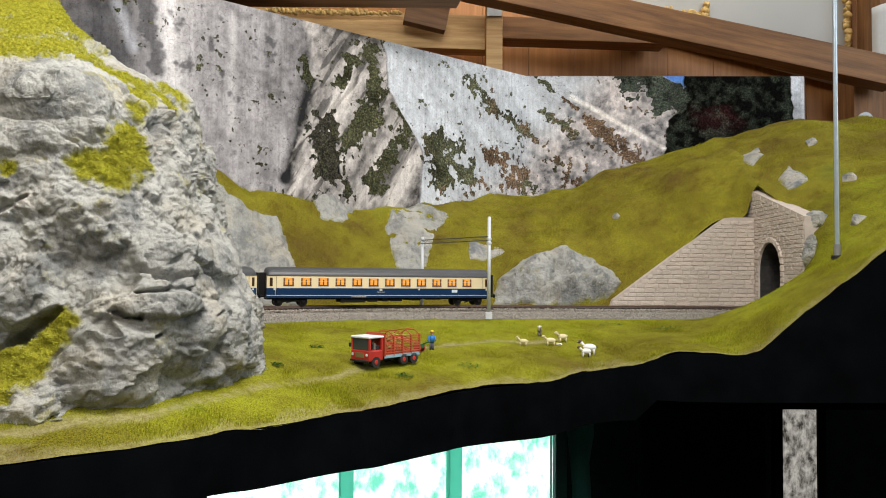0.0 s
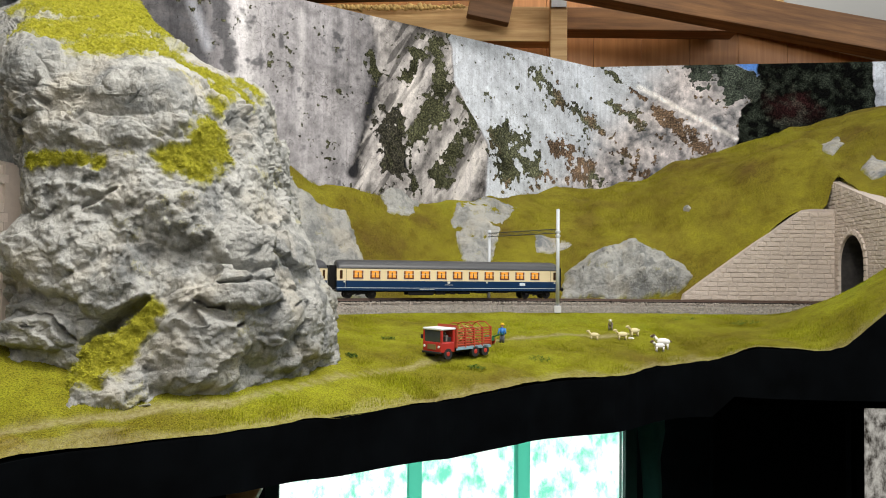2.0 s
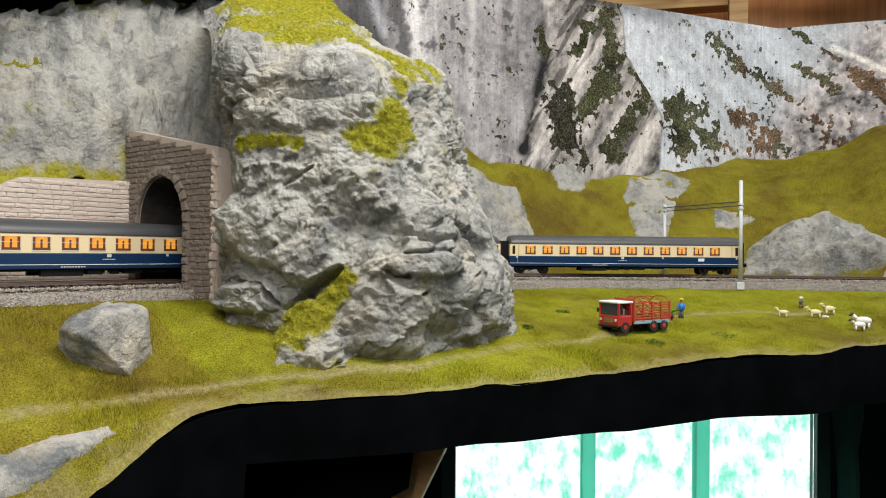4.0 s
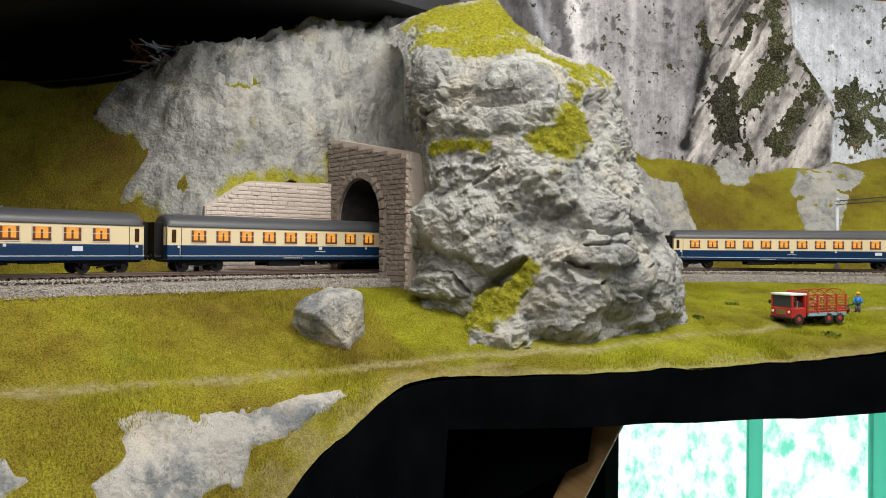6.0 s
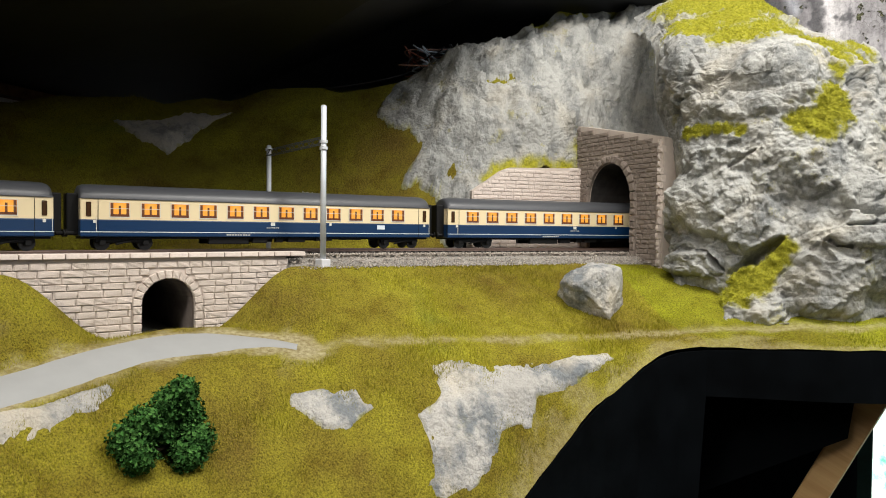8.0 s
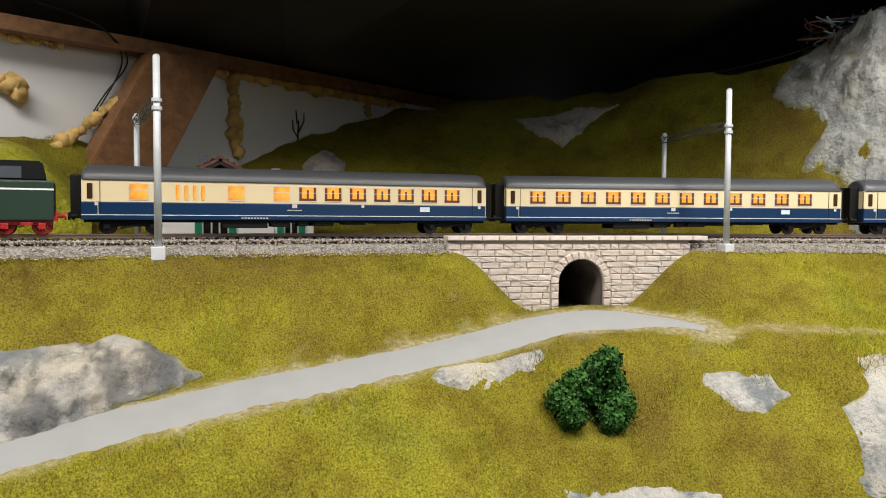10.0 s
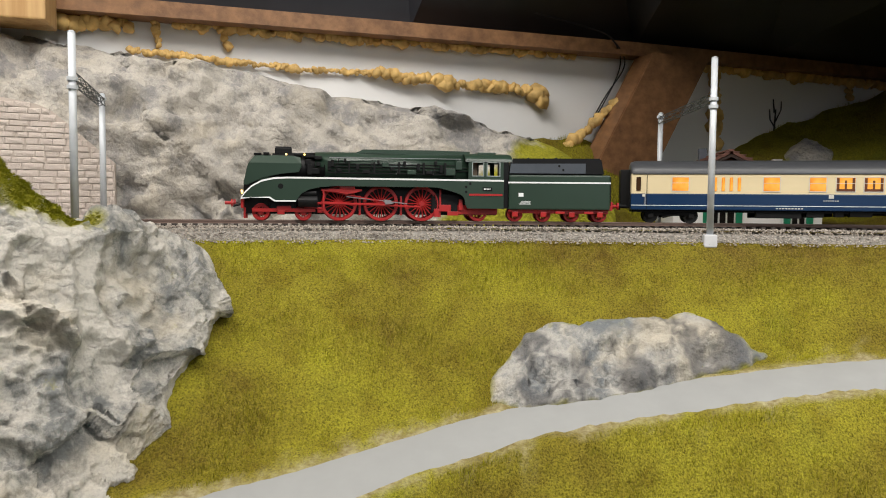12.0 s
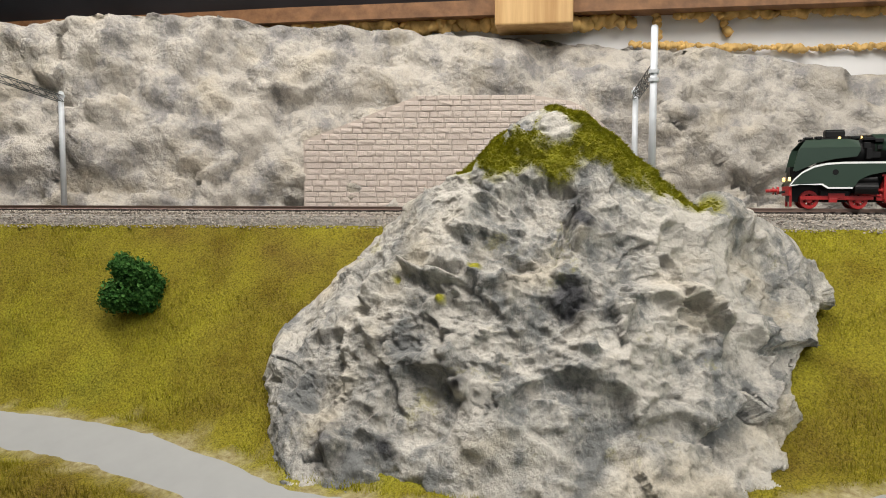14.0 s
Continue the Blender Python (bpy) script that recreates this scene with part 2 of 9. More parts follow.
def prism(bm, outline, y0, y1):
    """Extrude a closed (x, z) outline from y0 to y1."""
    a = [bm.verts.new((x, y0, z)) for x, z in outline]
    b = [bm.verts.new((x, y1, z)) for x, z in outline]
    n = len(outline)
    bm.faces.new(a)
    bm.faces.new(b[::-1])
    for i in range(n):
        bm.faces.new((a[i], b[i], b[(i + 1) % n], a[(i + 1) % n]))
    bmesh.ops.recalc_face_normals(bm, faces=bm.faces)


def catmull(pts, n=24):
    p = np.array(pts, float)
    q = np.vstack([2 * p[0] - p[1], p, 2 * p[-1] - p[-2]])
    out = []
    for i in range(1, len(q) - 2):
        p0, p1, p2, p3 = q[i - 1:i + 3]
        for k in range(n):
            t = k / n
            out.append(0.5 * (2 * p1 + (p2 - p0) * t + (2 * p0 - 5 * p1 + 4 * p2 - p3) * t * t + (3 * p1 - p0 - 3 * p2 + p3) * t ** 3))
    out.append(p[-1])
    return np.array(out)


# the line of the track, from the tunnel in the far bay round to the near end
LINE = catmull([(1.05, .93), (.75, .985), (.46, 1.0), (.25, .99), (.04, .965), (-.15, .90), (-.30, .775), (-.39, .63), (-.44, .50), (-.505, .34), (-.548, .18),
                (-.572, 0.), (-.575, -.18), (-.55, -.38), (-.49, -.54), (-.40, -.70), (-.30, -.86), (-.19, -1.02), (-.07, -1.18)])
RUN = np.concatenate([[0], np.cumsum(np.hypot(*np.diff(LINE, axis=0).T))])
RAIL_Z = 1.315


def on_line(s):
    """Point, heading and the normal towards the aisle at the arc length s."""
    p = np.array([np.interp(s, RUN, LINE[:, 0]), np.interp(s, RUN, LINE[:, 1])])
    a, b = s - 0.02, s + 0.02
    d = np.array([np.interp(b, RUN, LINE[:, 0]) - np.interp(a, RUN, LINE[:, 0]), np.interp(b, RUN, LINE[:, 1]) - np.interp(a, RUN, LINE[:, 1])])
    d /= np.linalg.norm(d)
    return p, d, np.array([-d[1], d[0]])


def beside(s, u, z=0.0):
    p, d, n = on_line(s)
    return Vector((p[0] + u * n[0], p[1] + u * n[1], z))


def su_of(x, y):
    d = np.hypot(LINE[:, 0] - x, LINE[:, 1] - y)
    i = int(d.argmin())
    s = RUN[i]
    for _ in range(4):
        p, dd, n = on_line(s)
        s += float(np.dot(np.array((x, y)) - p, dd))
    p, dd, n = on_line(s)
    return s, float(np.dot(np.array((x, y)) - p, n))


def frame_at(s, u=0.0, z=RAIL_Z):
    """A pose on the line: x along the heading, y towards the aisle's far side (away from the normal reversed), z up."""
    p, d, n = on_line(s)
    m = Matrix(((d[0], n[0], 0, p[0] + u * n[0]), (d[1], n[1], 0, p[1] + u * n[1]), (0, 0, 1, z), (0, 0, 0, 1)))
    return m


def smooth_interp(x, xs, ys):
    """Monotone-ish cubic through stations."""
    xs, ys = np.asarray(xs, float), np.asarray(ys, float)
    h = np.diff(xs)
    dl = np.diff(ys) / h
    mm = np.zeros(len(xs))
    for i in range(1, len(xs) - 1):
        mm[i] = 0 if dl[i - 1] * dl[i] <= 0 else 2 * dl[i - 1] * dl[i] / (dl[i - 1] + dl[i])
    mm[0], mm[-1] = dl[0], dl[-1]
    x = np.clip(x, xs[0], xs[-1])
    i = np.clip(np.searchsorted(xs, x) - 1, 0, len(xs) - 2)
    t = (x - xs[i]) / h[i]
    return ((1 + 2 * t) * (1 - t) ** 2 * ys[i] + t * (1 - t) ** 2 * h[i] * mm[i] + t * t * (3 - 2 * t) * ys[i + 1] + t * t * (t - 1) * h[i] * mm[i + 1])


BEDDING = Matrix.Rotation(radians(28), 3, Vector((-0.45, 0.9, 0))) @ Matrix.Diagonal((0.92, 0.92, 1.12))


def chisel(p, scale, seed=0.0, tilt=1.5, dome=0.5):
    """Hewn rock: tilted and slightly domed faces that meet in sharp creases, longer along the bedding."""
    q = BEDDING @ (Vector(p) * scale) + Vector((seed, seed * 1.7, seed * 0.6))
    d, pts = noise.voronoi(q)
    best = -9.0
    for k in range(4):
        c = noise.cell_vector(pts[k] * 7.31) - Vector((0.5, 0.5, 0.5))
        best = max(best, (q - pts[k]).dot(c) * tilt + c.x * 0.6 - dome * d[k] * d[k])
    return best


def crumple(p, scale):
    """Creased plaster: sharp folds at falling sizes."""
    q = Vector(p) * scale
    return noise.turbulence(q, 4, True, noise_basis="PERLIN_ORIGINAL", amplitude_scale=0.5, frequency_scale=2.1) - 0.45

# ---- landform: cross-sections along the line, offset towards the aisle (+) or away from it (-), and height ----
FRONT = {
    0.30: [(.05, 1.525), (.09, 1.515), (.13, 1.505), (.17, 1.495), (.20, 1.485), (.23, 1.475), (.262, 1.465)],
    0.44: [(.05, 1.500), (.09, 1.492), (.13, 1.485), (.17, 1.476), (.20, 1.467), (.23, 1.458), (.262, 1.448)],
    0.60: [(.05, 1.440), (.09, 1.412), (.13, 1.397), (.17, 1.391), (.20, 1.389), (.23, 1.388), (.260, 1.387)],
    0.618: [(.05, 1.308), (.075, 1.335), (.10, 1.357), (.14, 1.372), (.18, 1.376), (.22, 1.377), (.26, 1.377)],
    0.641: [(.055, 1.305), (.075, 1.322), (.10, 1.343), (.14, 1.358), (.18, 1.362), (.22, 1.363), (.26, 1.362)],
    0.68: [(.062, 1.302), (.08, 1.315), (.10, 1.325), (.14, 1.334), (.18, 1.338), (.22, 1.339), (.26, 1.338)],
    0.72: [(.062, 1.301), (.09, 1.308), (.12, 1.314), (.16, 1.316), (.19, 1.316), (.22, 1.315), (.26, 1.313)],
    0.777: [(.062, 1.300), (.10, 1.297), (.13, 1.293), (.17, 1.289), (.20, 1.285), (.23, 1.281), (.258, 1.277)],
    0.84: [(.062, 1.300), (.09, 1.295), (.12, 1.290), (.16, 1.285), (.19, 1.283), (.22, 1.281), (.25, 1.279)],
    0.882: [(.062, 1.300), (.09, 1.294), (.12, 1.288), (.15, 1.282), (.18, 1.276), (.21, 1.270), (.233, 1.264)],
    1.06: [(.062, 1.300), (.10, 1.292), (.14, 1.285), (.18, 1.279), (.22, 1.273), (.27, 1.266), (.308, 1.258)],
    1.395: [(.062, 1.300), (.11, 1.292), (.16, 1.286), (.22, 1.277), (.265, 1.268), (.30, 1.262), (.333, 1.253)],
    1.668: [(.062, 1.300), (.10, 1.295), (.14, 1.285), (.19, 1.272), (.225, 1.262), (.25, 1.256), (.272, 1.248)],
    1.78: [(.062, 1.302), (.09, 1.292), (.115, 1.278), (.14, 1.262), (.17, 1.252), (.183, 1.249), (.195, 1.243)],
    1.861: [(.062, 1.302), (.085, 1.290), (.11, 1.276), (.135, 1.260), (.165, 1.250), (.19, 1.238), (.206, 1.215)],
    1.956: [(.062, 1.302), (.085, 1.287), (.11, 1.273), (.14, 1.258), (.165, 1.249), (.20, 1.222), (.232, 1.175)],
    2.061: [(.062, 1.303), (.085, 1.283), (.10, 1.270), (.115, 1.256), (.135, 1.249), (.18, 1.215), (.262, 1.118)],
    2.13: [(.057, 1.258), (.064, 1.258), (.075, 1.258), (.088, 1.257), (.112, 1.255), (.172, 1.212), (.28, 1.09)],
    2.19: [(.057, 1.258), (.064, 1.258), (.073, 1.257), (.082, 1.256), (.110, 1.254), (.17, 1.212), (.285, 1.085)],
    2.26: [(.062, 1.303), (.078, 1.285), (.090, 1.268), (.098, 1.249), (.126, 1.246), (.18, 1.207), (.285, 1.08)],
    2.32: [(.062, 1.303), (.080, 1.285), (.098, 1.264), (.116, 1.243), (.144, 1.240), (.20, 1.195), (.29, 1.08)],
    2.44: [(.062, 1.303), (.085, 1.280), (.107, 1.255), (.128, 1.231), (.156, 1.228), (.21, 1.182), (.29, 1.08)],
    2.56: [(.062, 1.303), (.090, 1.278), (.120, 1.249), (.151, 1.219), (.179, 1.216), (.22, 1.175), (.29, 1.08)],
    2.66: [(.062, 1.303), (.095, 1.275), (.130, 1.242), (.169, 1.208), (.197, 1.205), (.235, 1.17), (.29, 1.08)],
    2.80: [(.062, 1.303), (.100, 1.275), (.150, 1.236), (.211, 1.197), (.239, 1.194), (.26, 1.17), (.30, 1.08)],
    2.95: [(.062, 1.303), (.110, 1.272), (.170, 1.230), (.248, 1.192), (.276, 1.190), (.29, 1.17), (.32, 1.08)],
    3.07: [(.062, 1.303), (.100, 1.275), (.160, 1.232), (.231, 1.192), (.259, 1.190), (.28, 1.175), (.32, 1.09)],
    3.13: [(.062, 1.303), (.090, 1.280), (.140, 1.236), (.196, 1.195), (.224, 1.193), (.25, 1.182), (.32, 1.10)],
    3.22: [(.062, 1.303), (.085, 1.280), (.120, 1.240), (.158, 1.200), (.186, 1.198), (.23, 1.186), (.32, 1.12)],
    3.55: [(.062, 1.303), (.080, 1.280), (.100, 1.240), (.126, 1.203), (.154, 1.200), (.23, 1.186), (.32, 1.12)],
}
CAP = {
    0.10: [(.05, 1.53), (.0, 1.55), (-.06, 1.57), (-.12, 1.585), (-.20, 1.605), (-.30, 1.62)],
    0.44: [(.05, 1.50), (.0, 1.52), (-.06, 1.545), (-.12, 1.578), (-.20, 1.612), (-.28, 1.63)],
    0.606: [(.05, 1.438), (.0, 1.460), (-.06, 1.488), (-.12, 1.528), (-.20, 1.560), (-.28, 1.580)],
}
BACK = {
    0.570: [(-.056, 1.478), (-.08, 1.492), (-.12, 1.522), (-.17, 1.548), (-.23, 1.566), (-.28, 1.580)],
    0.606: [(-.056, 1.489), (-.08, 1.503), (-.12, 1.532), (-.17, 1.559), (-.23, 1.568), (-.28, 1.580)],
    0.625: [(-.056, 1.437), (-.078, 1.472), (-.12, 1.520), (-.17, 1.551), (-.23, 1.562), (-.285, 1.576)],
    0.652: [(-.056, 1.437), (-.08, 1.462), (-.12, 1.508), (-.17, 1.545), (-.23, 1.556), (-.30, 1.572)],
    0.72: [(-.056, 1.385), (-.09, 1.42), (-.14, 1.467), (-.19, 1.500), (-.25, 1.527), (-.31, 1.545)],
    0.816: [(-.056, 1.312), (-.09, 1.355), (-.14, 1.412), (-.20, 1.456), (-.26, 1.488), (-.33, 1.512)],
    0.90: [(-.062, 1.308), (-.085, 1.33), (-.13, 1.38), (-.19, 1.427), (-.26, 1.468), (-.33, 1.497)],
    1.00: [(-.062, 1.306), (-.10, 1.34), (-.15, 1.39), (-.20, 1.435), (-.26, 1.47), (-.32, 1.495)],
    1.10: [(-.062, 1.306), (-.095, 1.335), (-.14, 1.385), (-.18, 1.43), (-.23, 1.465), (-.27, 1.487)],
    1.20: [(-.062, 1.306), (-.085, 1.33), (-.11, 1.37), (-.14, 1.42), (-.17, 1.46), (-.20, 1.487)],
    1.30: [(-.062, 1.306), (-.075, 1.33), (-.095, 1.37), (-.12, 1.42), (-.14, 1.46), (-.165, 1.495)],
    1.45: [(-.085, 1.310), (-.09, 1.36), (-.098, 1.41), (-.11, 1.45), (-.125, 1.50), (-.15, 1.535)],
    1.56: [(-.082, 1.35), (-.086, 1.41), (-.092, 1.46), (-.10, 1.52), (-.115, 1.57), (-.14, 1.60)],
    1.66: [(-.080, 1.38), (-.082, 1.43), (-.087, 1.47), (-.097, 1.52), (-.113, 1.565), (-.14, 1.592)],
    1.69: [(-.056, 1.394), (-.065, 1.43), (-.078, 1.47), (-.092, 1.51), (-.112, 1.55), (-.14, 1.578)],
    1.80: [(-.056, 1.392), (-.07, 1.42), (-.085, 1.45), (-.10, 1.485), (-.12, 1.515), (-.145, 1.535)],
    1.838: [(-.056, 1.364), (-.07, 1.39), (-.09, 1.42), (-.11, 1.455), (-.135, 1.485), (-.16, 1.512)],
    1.846: [(-.060, 1.306), (-.072, 1.375), (-.09, 1.415), (-.112, 1.45), (-.138, 1.48), (-.165, 1.509)],
    1.87: [(-.062, 1.306), (-.075, 1.34), (-.095, 1.385), (-.12, 1.43), (-.15, 1.47), (-.18, 1.50)],
    1.95: [(-.062, 1.306), (-.09, 1.325), (-.13, 1.37), (-.17, 1.42), (-.21, 1.46), (-.25, 1.488)],
    2.05: [(-.062, 1.306), (-.10, 1.315), (-.15, 1.345), (-.21, 1.40), (-.27, 1.45), (-.32, 1.482)],
    2.20: [(-.062, 1.306), (-.12, 1.308), (-.18, 1.325), (-.25, 1.38), (-.32, 1.43), (-.38, 1.47)],
    2.33: [(-.062, 1.306), (-.13, 1.307), (-.21, 1.313), (-.26, 1.35), (-.31, 1.39), (-.36, 1.425)],
    2.42: [(-.062, 1.306), (-.13, 1.307), (-.20, 1.310), (-.24, 1.34), (-.28, 1.365), (-.32, 1.39)],
    2.52: [(-.062, 1.306), (-.09, 1.31), (-.13, 1.33), (-.17, 1.36), (-.20, 1.38), (-.235, 1.40)],
    2.60: [(-.062, 1.306), (-.08, 1.315), (-.11, 1.335), (-.14, 1.36), (-.17, 1.375), (-.20, 1.39)],
}
CLIFF = {
    2.50: [(-.066, 1.300), (-.074, 1.310), (-.082, 1.315), (-.090, 1.32), (-.11, 1.33), (-.16, 1.34)],
    2.545: [(-.066, 1.302), (-.074, 1.330), (-.084, 1.350), (-.097, 1.365), (-.115, 1.378), (-.18, 1.385)],
    2.60: [(-.066, 1.302), (-.074, 1.335), (-.084, 1.360), (-.097, 1.380), (-.115, 1.397), (-.18, 1.40)],
    2.72: [(-.066, 1.302), (-.074, 1.340), (-.084, 1.370), (-.097, 1.402), (-.115, 1.428), (-.18, 1.43)],
    2.88: [(-.080, 1.302), (-.085, 1.340), (-.092, 1.380), (-.104, 1.420), (-.120, 1.450), (-.17, 1.455)],
    3.05: [(-.082, 1.302), (-.087, 1.345), (-.094, 1.390), (-.106, 1.435), (-.122, 1.468), (-.16, 1.472)],
    3.15: [(-.080, 1.302), (-.085, 1.345), (-.092, 1.390), (-.104, 1.435), (-.120, 1.475), (-.16, 1.478)],
    3.24: [(-.064, 1.302), (-.074, 1.345), (-.086, 1.390), (-.102, 1.435), (-.120, 1.480), (-.16, 1.483)],
    3.55: [(-.064, 1.302), (-.074, 1.345), (-.086, 1.390), (-.102, 1.435), (-.120, 1.462), (-.16, 1.465)],
}


def swell(sheet, s, u):
    """Broad humps and hollows of the hills, none beside the track or under the house."""
    k = min(1.0, max(0.0, (abs(u) - 0.075) / 0.07)) * min(1.0, max(0.0, (abs(s - 2.41) - 0.06) / 0.06))
    return sheet.roll * k * (noise.noise(Vector((s * 11, u * 9, 2.0))) + 0.5 * noise.noise(Vector((s * 26, u * 22, 5.0))))


class Sheet:
    """A land surface read from cross-sections."""
    roll = 0.0
    grit = 0.0

    def __init__(self, table):
        self.s = sorted(table)
        self.n = len(table[self.s[0]])
        self.u = [[table[s][k][0] for s in self.s] for k in range(self.n)]
        self.z = [[table[s][k][1] for s in self.s] for k in range(self.n)]

    def section(self, s):
        return (np.array([smooth_interp(s, self.s, c) for c in self.u]), np.array([smooth_interp(s, self.s, c) for c in self.z]))

    def across(self, s, m):
        """m points along the section, eased through its columns."""
        u, z = self.section(s)
        v = np.linspace(0, self.n - 1, m)
        k = np.arange(self.n)
        return smooth_interp(v, k, u) if np.all(np.diff(u) > 0) else -smooth_interp(v, k, -u), smooth_interp(v, k, z)

    def height(self, s, u):
        us, zs = self.section(s)
        return float(np.interp(u, us, zs)) if us[0] < us[-1] else float(np.interp(-u, -us, zs))


FOOTPATH = np.array([(2.12, .10), (2.06, .122), (1.93, .155), (1.78, .168), (1.69, .222), (1.64, .243), (1.42, .266), (1.36, .262), (1.25, .235), (1.13, .185), (1.05, .165), (.99, .165), (.95, .15)])
ROADLINE = catmull([(2.085, .118), (2.11, .102), (2.155, .090), (2.20, .098), (2.26, .117), (2.32, .135), (2.44, .147), (2.56, .170), (2.66, .188), (2.80, .229), (2.95, .262), (3.07, .245),
                    (3.13, .21), (3.22, .172), (3.36, .150), (3.55, .14)], 12)


def gap_to(line, s, u):
    d = np.min(np.hypot(line[:, 0] - s, line[:, 1] - u))
    return d


FOOT_FINE = catmull(FOOTPATH, 16)


def bench(s, u, z):
    """Level the land to the lane where the lane runs."""
    if s < 2.06:
        return z
    d = np.hypot(ROADLINE[:, 0] - s, ROADLINE[:, 1] - u)
    i = int(d.argmin())
    k = min(1.0, max(0.0, (0.034 - d[i]) / 0.012))
    k = k * k * (3 - 2 * k)
    return z * (1 - k) + (LANE_Z[i] - 0.30 * (u - ROADLINE[i, 1])) * k


def land(s, u):
    return bench(s, u, front.height(s, u))


front = Sheet(FRONT)
front.grit = 0.0022
LANE_Z = [front.height(a, b) for a, b in ROADLINE]


def sheet_mesh(name, sheet, s0, s1, ds, m, material, amp, kind, label, wear=False, rocky=0.0, seed=0.0):
    ss = np.arange(s0, s1 + ds * 0.5, ds)
    verts, worn, turf = [], [], []
    for s in ss:
        us, zs = sheet.across(s, m)
        p, d, n = on_line(s)
        for k, (u, z) in enumerate(zip(us, zs)):
            x, y = p + u * n
            if wear:
                z = bench(s, u, z)
            q = Vector((x, y, z))
            inner = 0.25 if k == 0 else 1.0
            q.z += swell(sheet, s, u)
            f = noise.fractal(q * 22, 0.7, 2.1, 4) * amp * inner
            if wear and s > 2.06 and gap_to(ROADLINE, s, u) < 0.02:
                f *= 0.2
            g = 0.0
            if rocky:
                g = min(1.0, max(0.0, (2.642 - 1.075 * (z - 1.322) - s) / 0.010 + 1.2 * noise.fractal(q * 45, 0.8, 2, 4)))
            turf.append(g)
            if rocky:
                f += (1 - 0.8 * g) * rocky * inner * (1.0 * chisel(q + 0.006 * noise.noise_vector(q * 22), 15, seed, 1.4, 0.3) + 0.75 * chisel(q + 0.004 * noise.noise_vector(q * 40), 38, seed + 3) + 0.40 * chisel(q, 90, seed + 5) + 0.25 * crumple(q, 30) - 0.30)
                q += Vector((n[0], n[1], 0.3)) * f
            else:
                q.z += f
            verts.append(q)
            w = 0.0
            if wear:
                g = noise.fractal(q * 70, 0.8, 2.0, 4)
                if s < 2.14:
                    dd = gap_to(FOOT_FINE, s, u)
                    w = max(0.0, min(1.0, 1.25 - dd / 0.007 + 0.7 * g)) * 0.65
                if s > 2.05:
                    dr = gap_to(ROADLINE, s, u)
                    w = max(w, max(0.0, min(1.0, 2.1 - dr / 0.0115 + 0.9 * g)))
                e = (us[-1] - u)
                if s < 2.0:
                    w = max(w, max(0.0, min(0.40, 0.9 - e / 0.014 + 0.8 * g)))
            worn.append(w)
    nn = len(ss)
    faces = [(i * m + k, i * m + k + 1, (i + 1) * m + k + 1, (i + 1) * m + k) for i in range(nn - 1) for k in range(m - 1)]
    ob = mesh_ob(name, verts, faces, material, smooth=True, attrs={"wear": worn, "grassy": turf})
    return tagged(ob, label, kind, kind="structure")


cap, back, cliff = Sheet(CAP), Sheet(BACK), Sheet(CLIFF)
cap.roll = back.roll = 0.016
cap.grit = back.grit = 0.004
sheet_mesh("ground", front, 1.758, 3.55, 0.006, 48, GRASS, 0.0022, "ground", "olive static grass embankment above and below the lane", wear=True)
sheet_mesh("ground_meadow", front, 0.30, 1.760, 0.0073, 48, GRASS_MEADOW, 0.0022, "ground", "yellow-green static grass meadow with worn paths", wear=True)
sheet_mesh("ground_tunnel_hill", cap, 0.10, 0.606, 0.008, 36, GRASS, 0.004, "hill", "grassy hill over the tunnel mouth")
sheet_mesh("ground_back_slope", back, 0.572, 2.60, 0.008, 40, GRASS, 0.004, "hill", "grassy hillside rising behind the track")
sheet_mesh("ground_back_cliff", cliff, 2.50, 3.55, 0.0045, 56, ROCK_BACK, 0.004, "cliff", "pale grey plaster cliff behind the track", rocky=0.018, seed=2.0)

# the trackbed under the ballast
bed_v, bed_f = [], []
for i, s in enumerate(np.arange(0.1, 3.55, 0.02)):
    w = 0.048 if 2.06 < s < 2.27 else 0.060
    foot = 1.301 if 2.11 < s < 2.20 else 1.262
    for u, z in ((w, foot), (.047, 1.3075), (-.047, 1.3075), (-.060, foot)):
        bed_v.append(beside(s, u, z))
    if i:
        o = 4 * i
        bed_f += [(o - 4 + k, o - 3 + k, o + 1 + k, o + k) for k in range(3)]
tagged(mesh_ob("ground_trackbed", bed_v, bed_f, plain("ballast_base", (0.30, 0.28, 0.25), 0.95, vary=0.4, scale=400, bumps=0.8)), "grey ballast bed under the track", "trackbed", kind="structure")

# the grey lane from the little bridge down past the tall rock
lane_v, lane_f = [], []
for i, (s, u) in enumerate(ROADLINE):
    a, b = ROADLINE[max(i - 1, 0)], ROADLINE[min(i + 1, len(ROADLINE) - 1)]
    t = Vector(((b[0] - a[0]), (b[1] - a[1]))).normalized()
    half = 0.0185 * (1 if s > 2.14 else max(0.25, 1 - (2.14 - s) / 0.07)) + 0.003 * max(0, 1 - abs(s - 2.155) / 0.04)
    for k in (-1, -0.5, 0, 0.5, 1):
        w = half * (1 + 0.05 * noise.noise(Vector((s * 25, k * 3, 0)))) * k
        q = beside(s - t.y * w, u + t.x * w, 0)
        lane_v.append((q.x, q.y, LANE_Z[i] - 0.30 * t.x * w + 0.0014 - 0.0024 * k * k * k * k))
    if i:
        o = 5 * i
        lane_f += [(o - 5 + k, o - 4 + k, o + 1 + k, o + k) for k in range(4)]
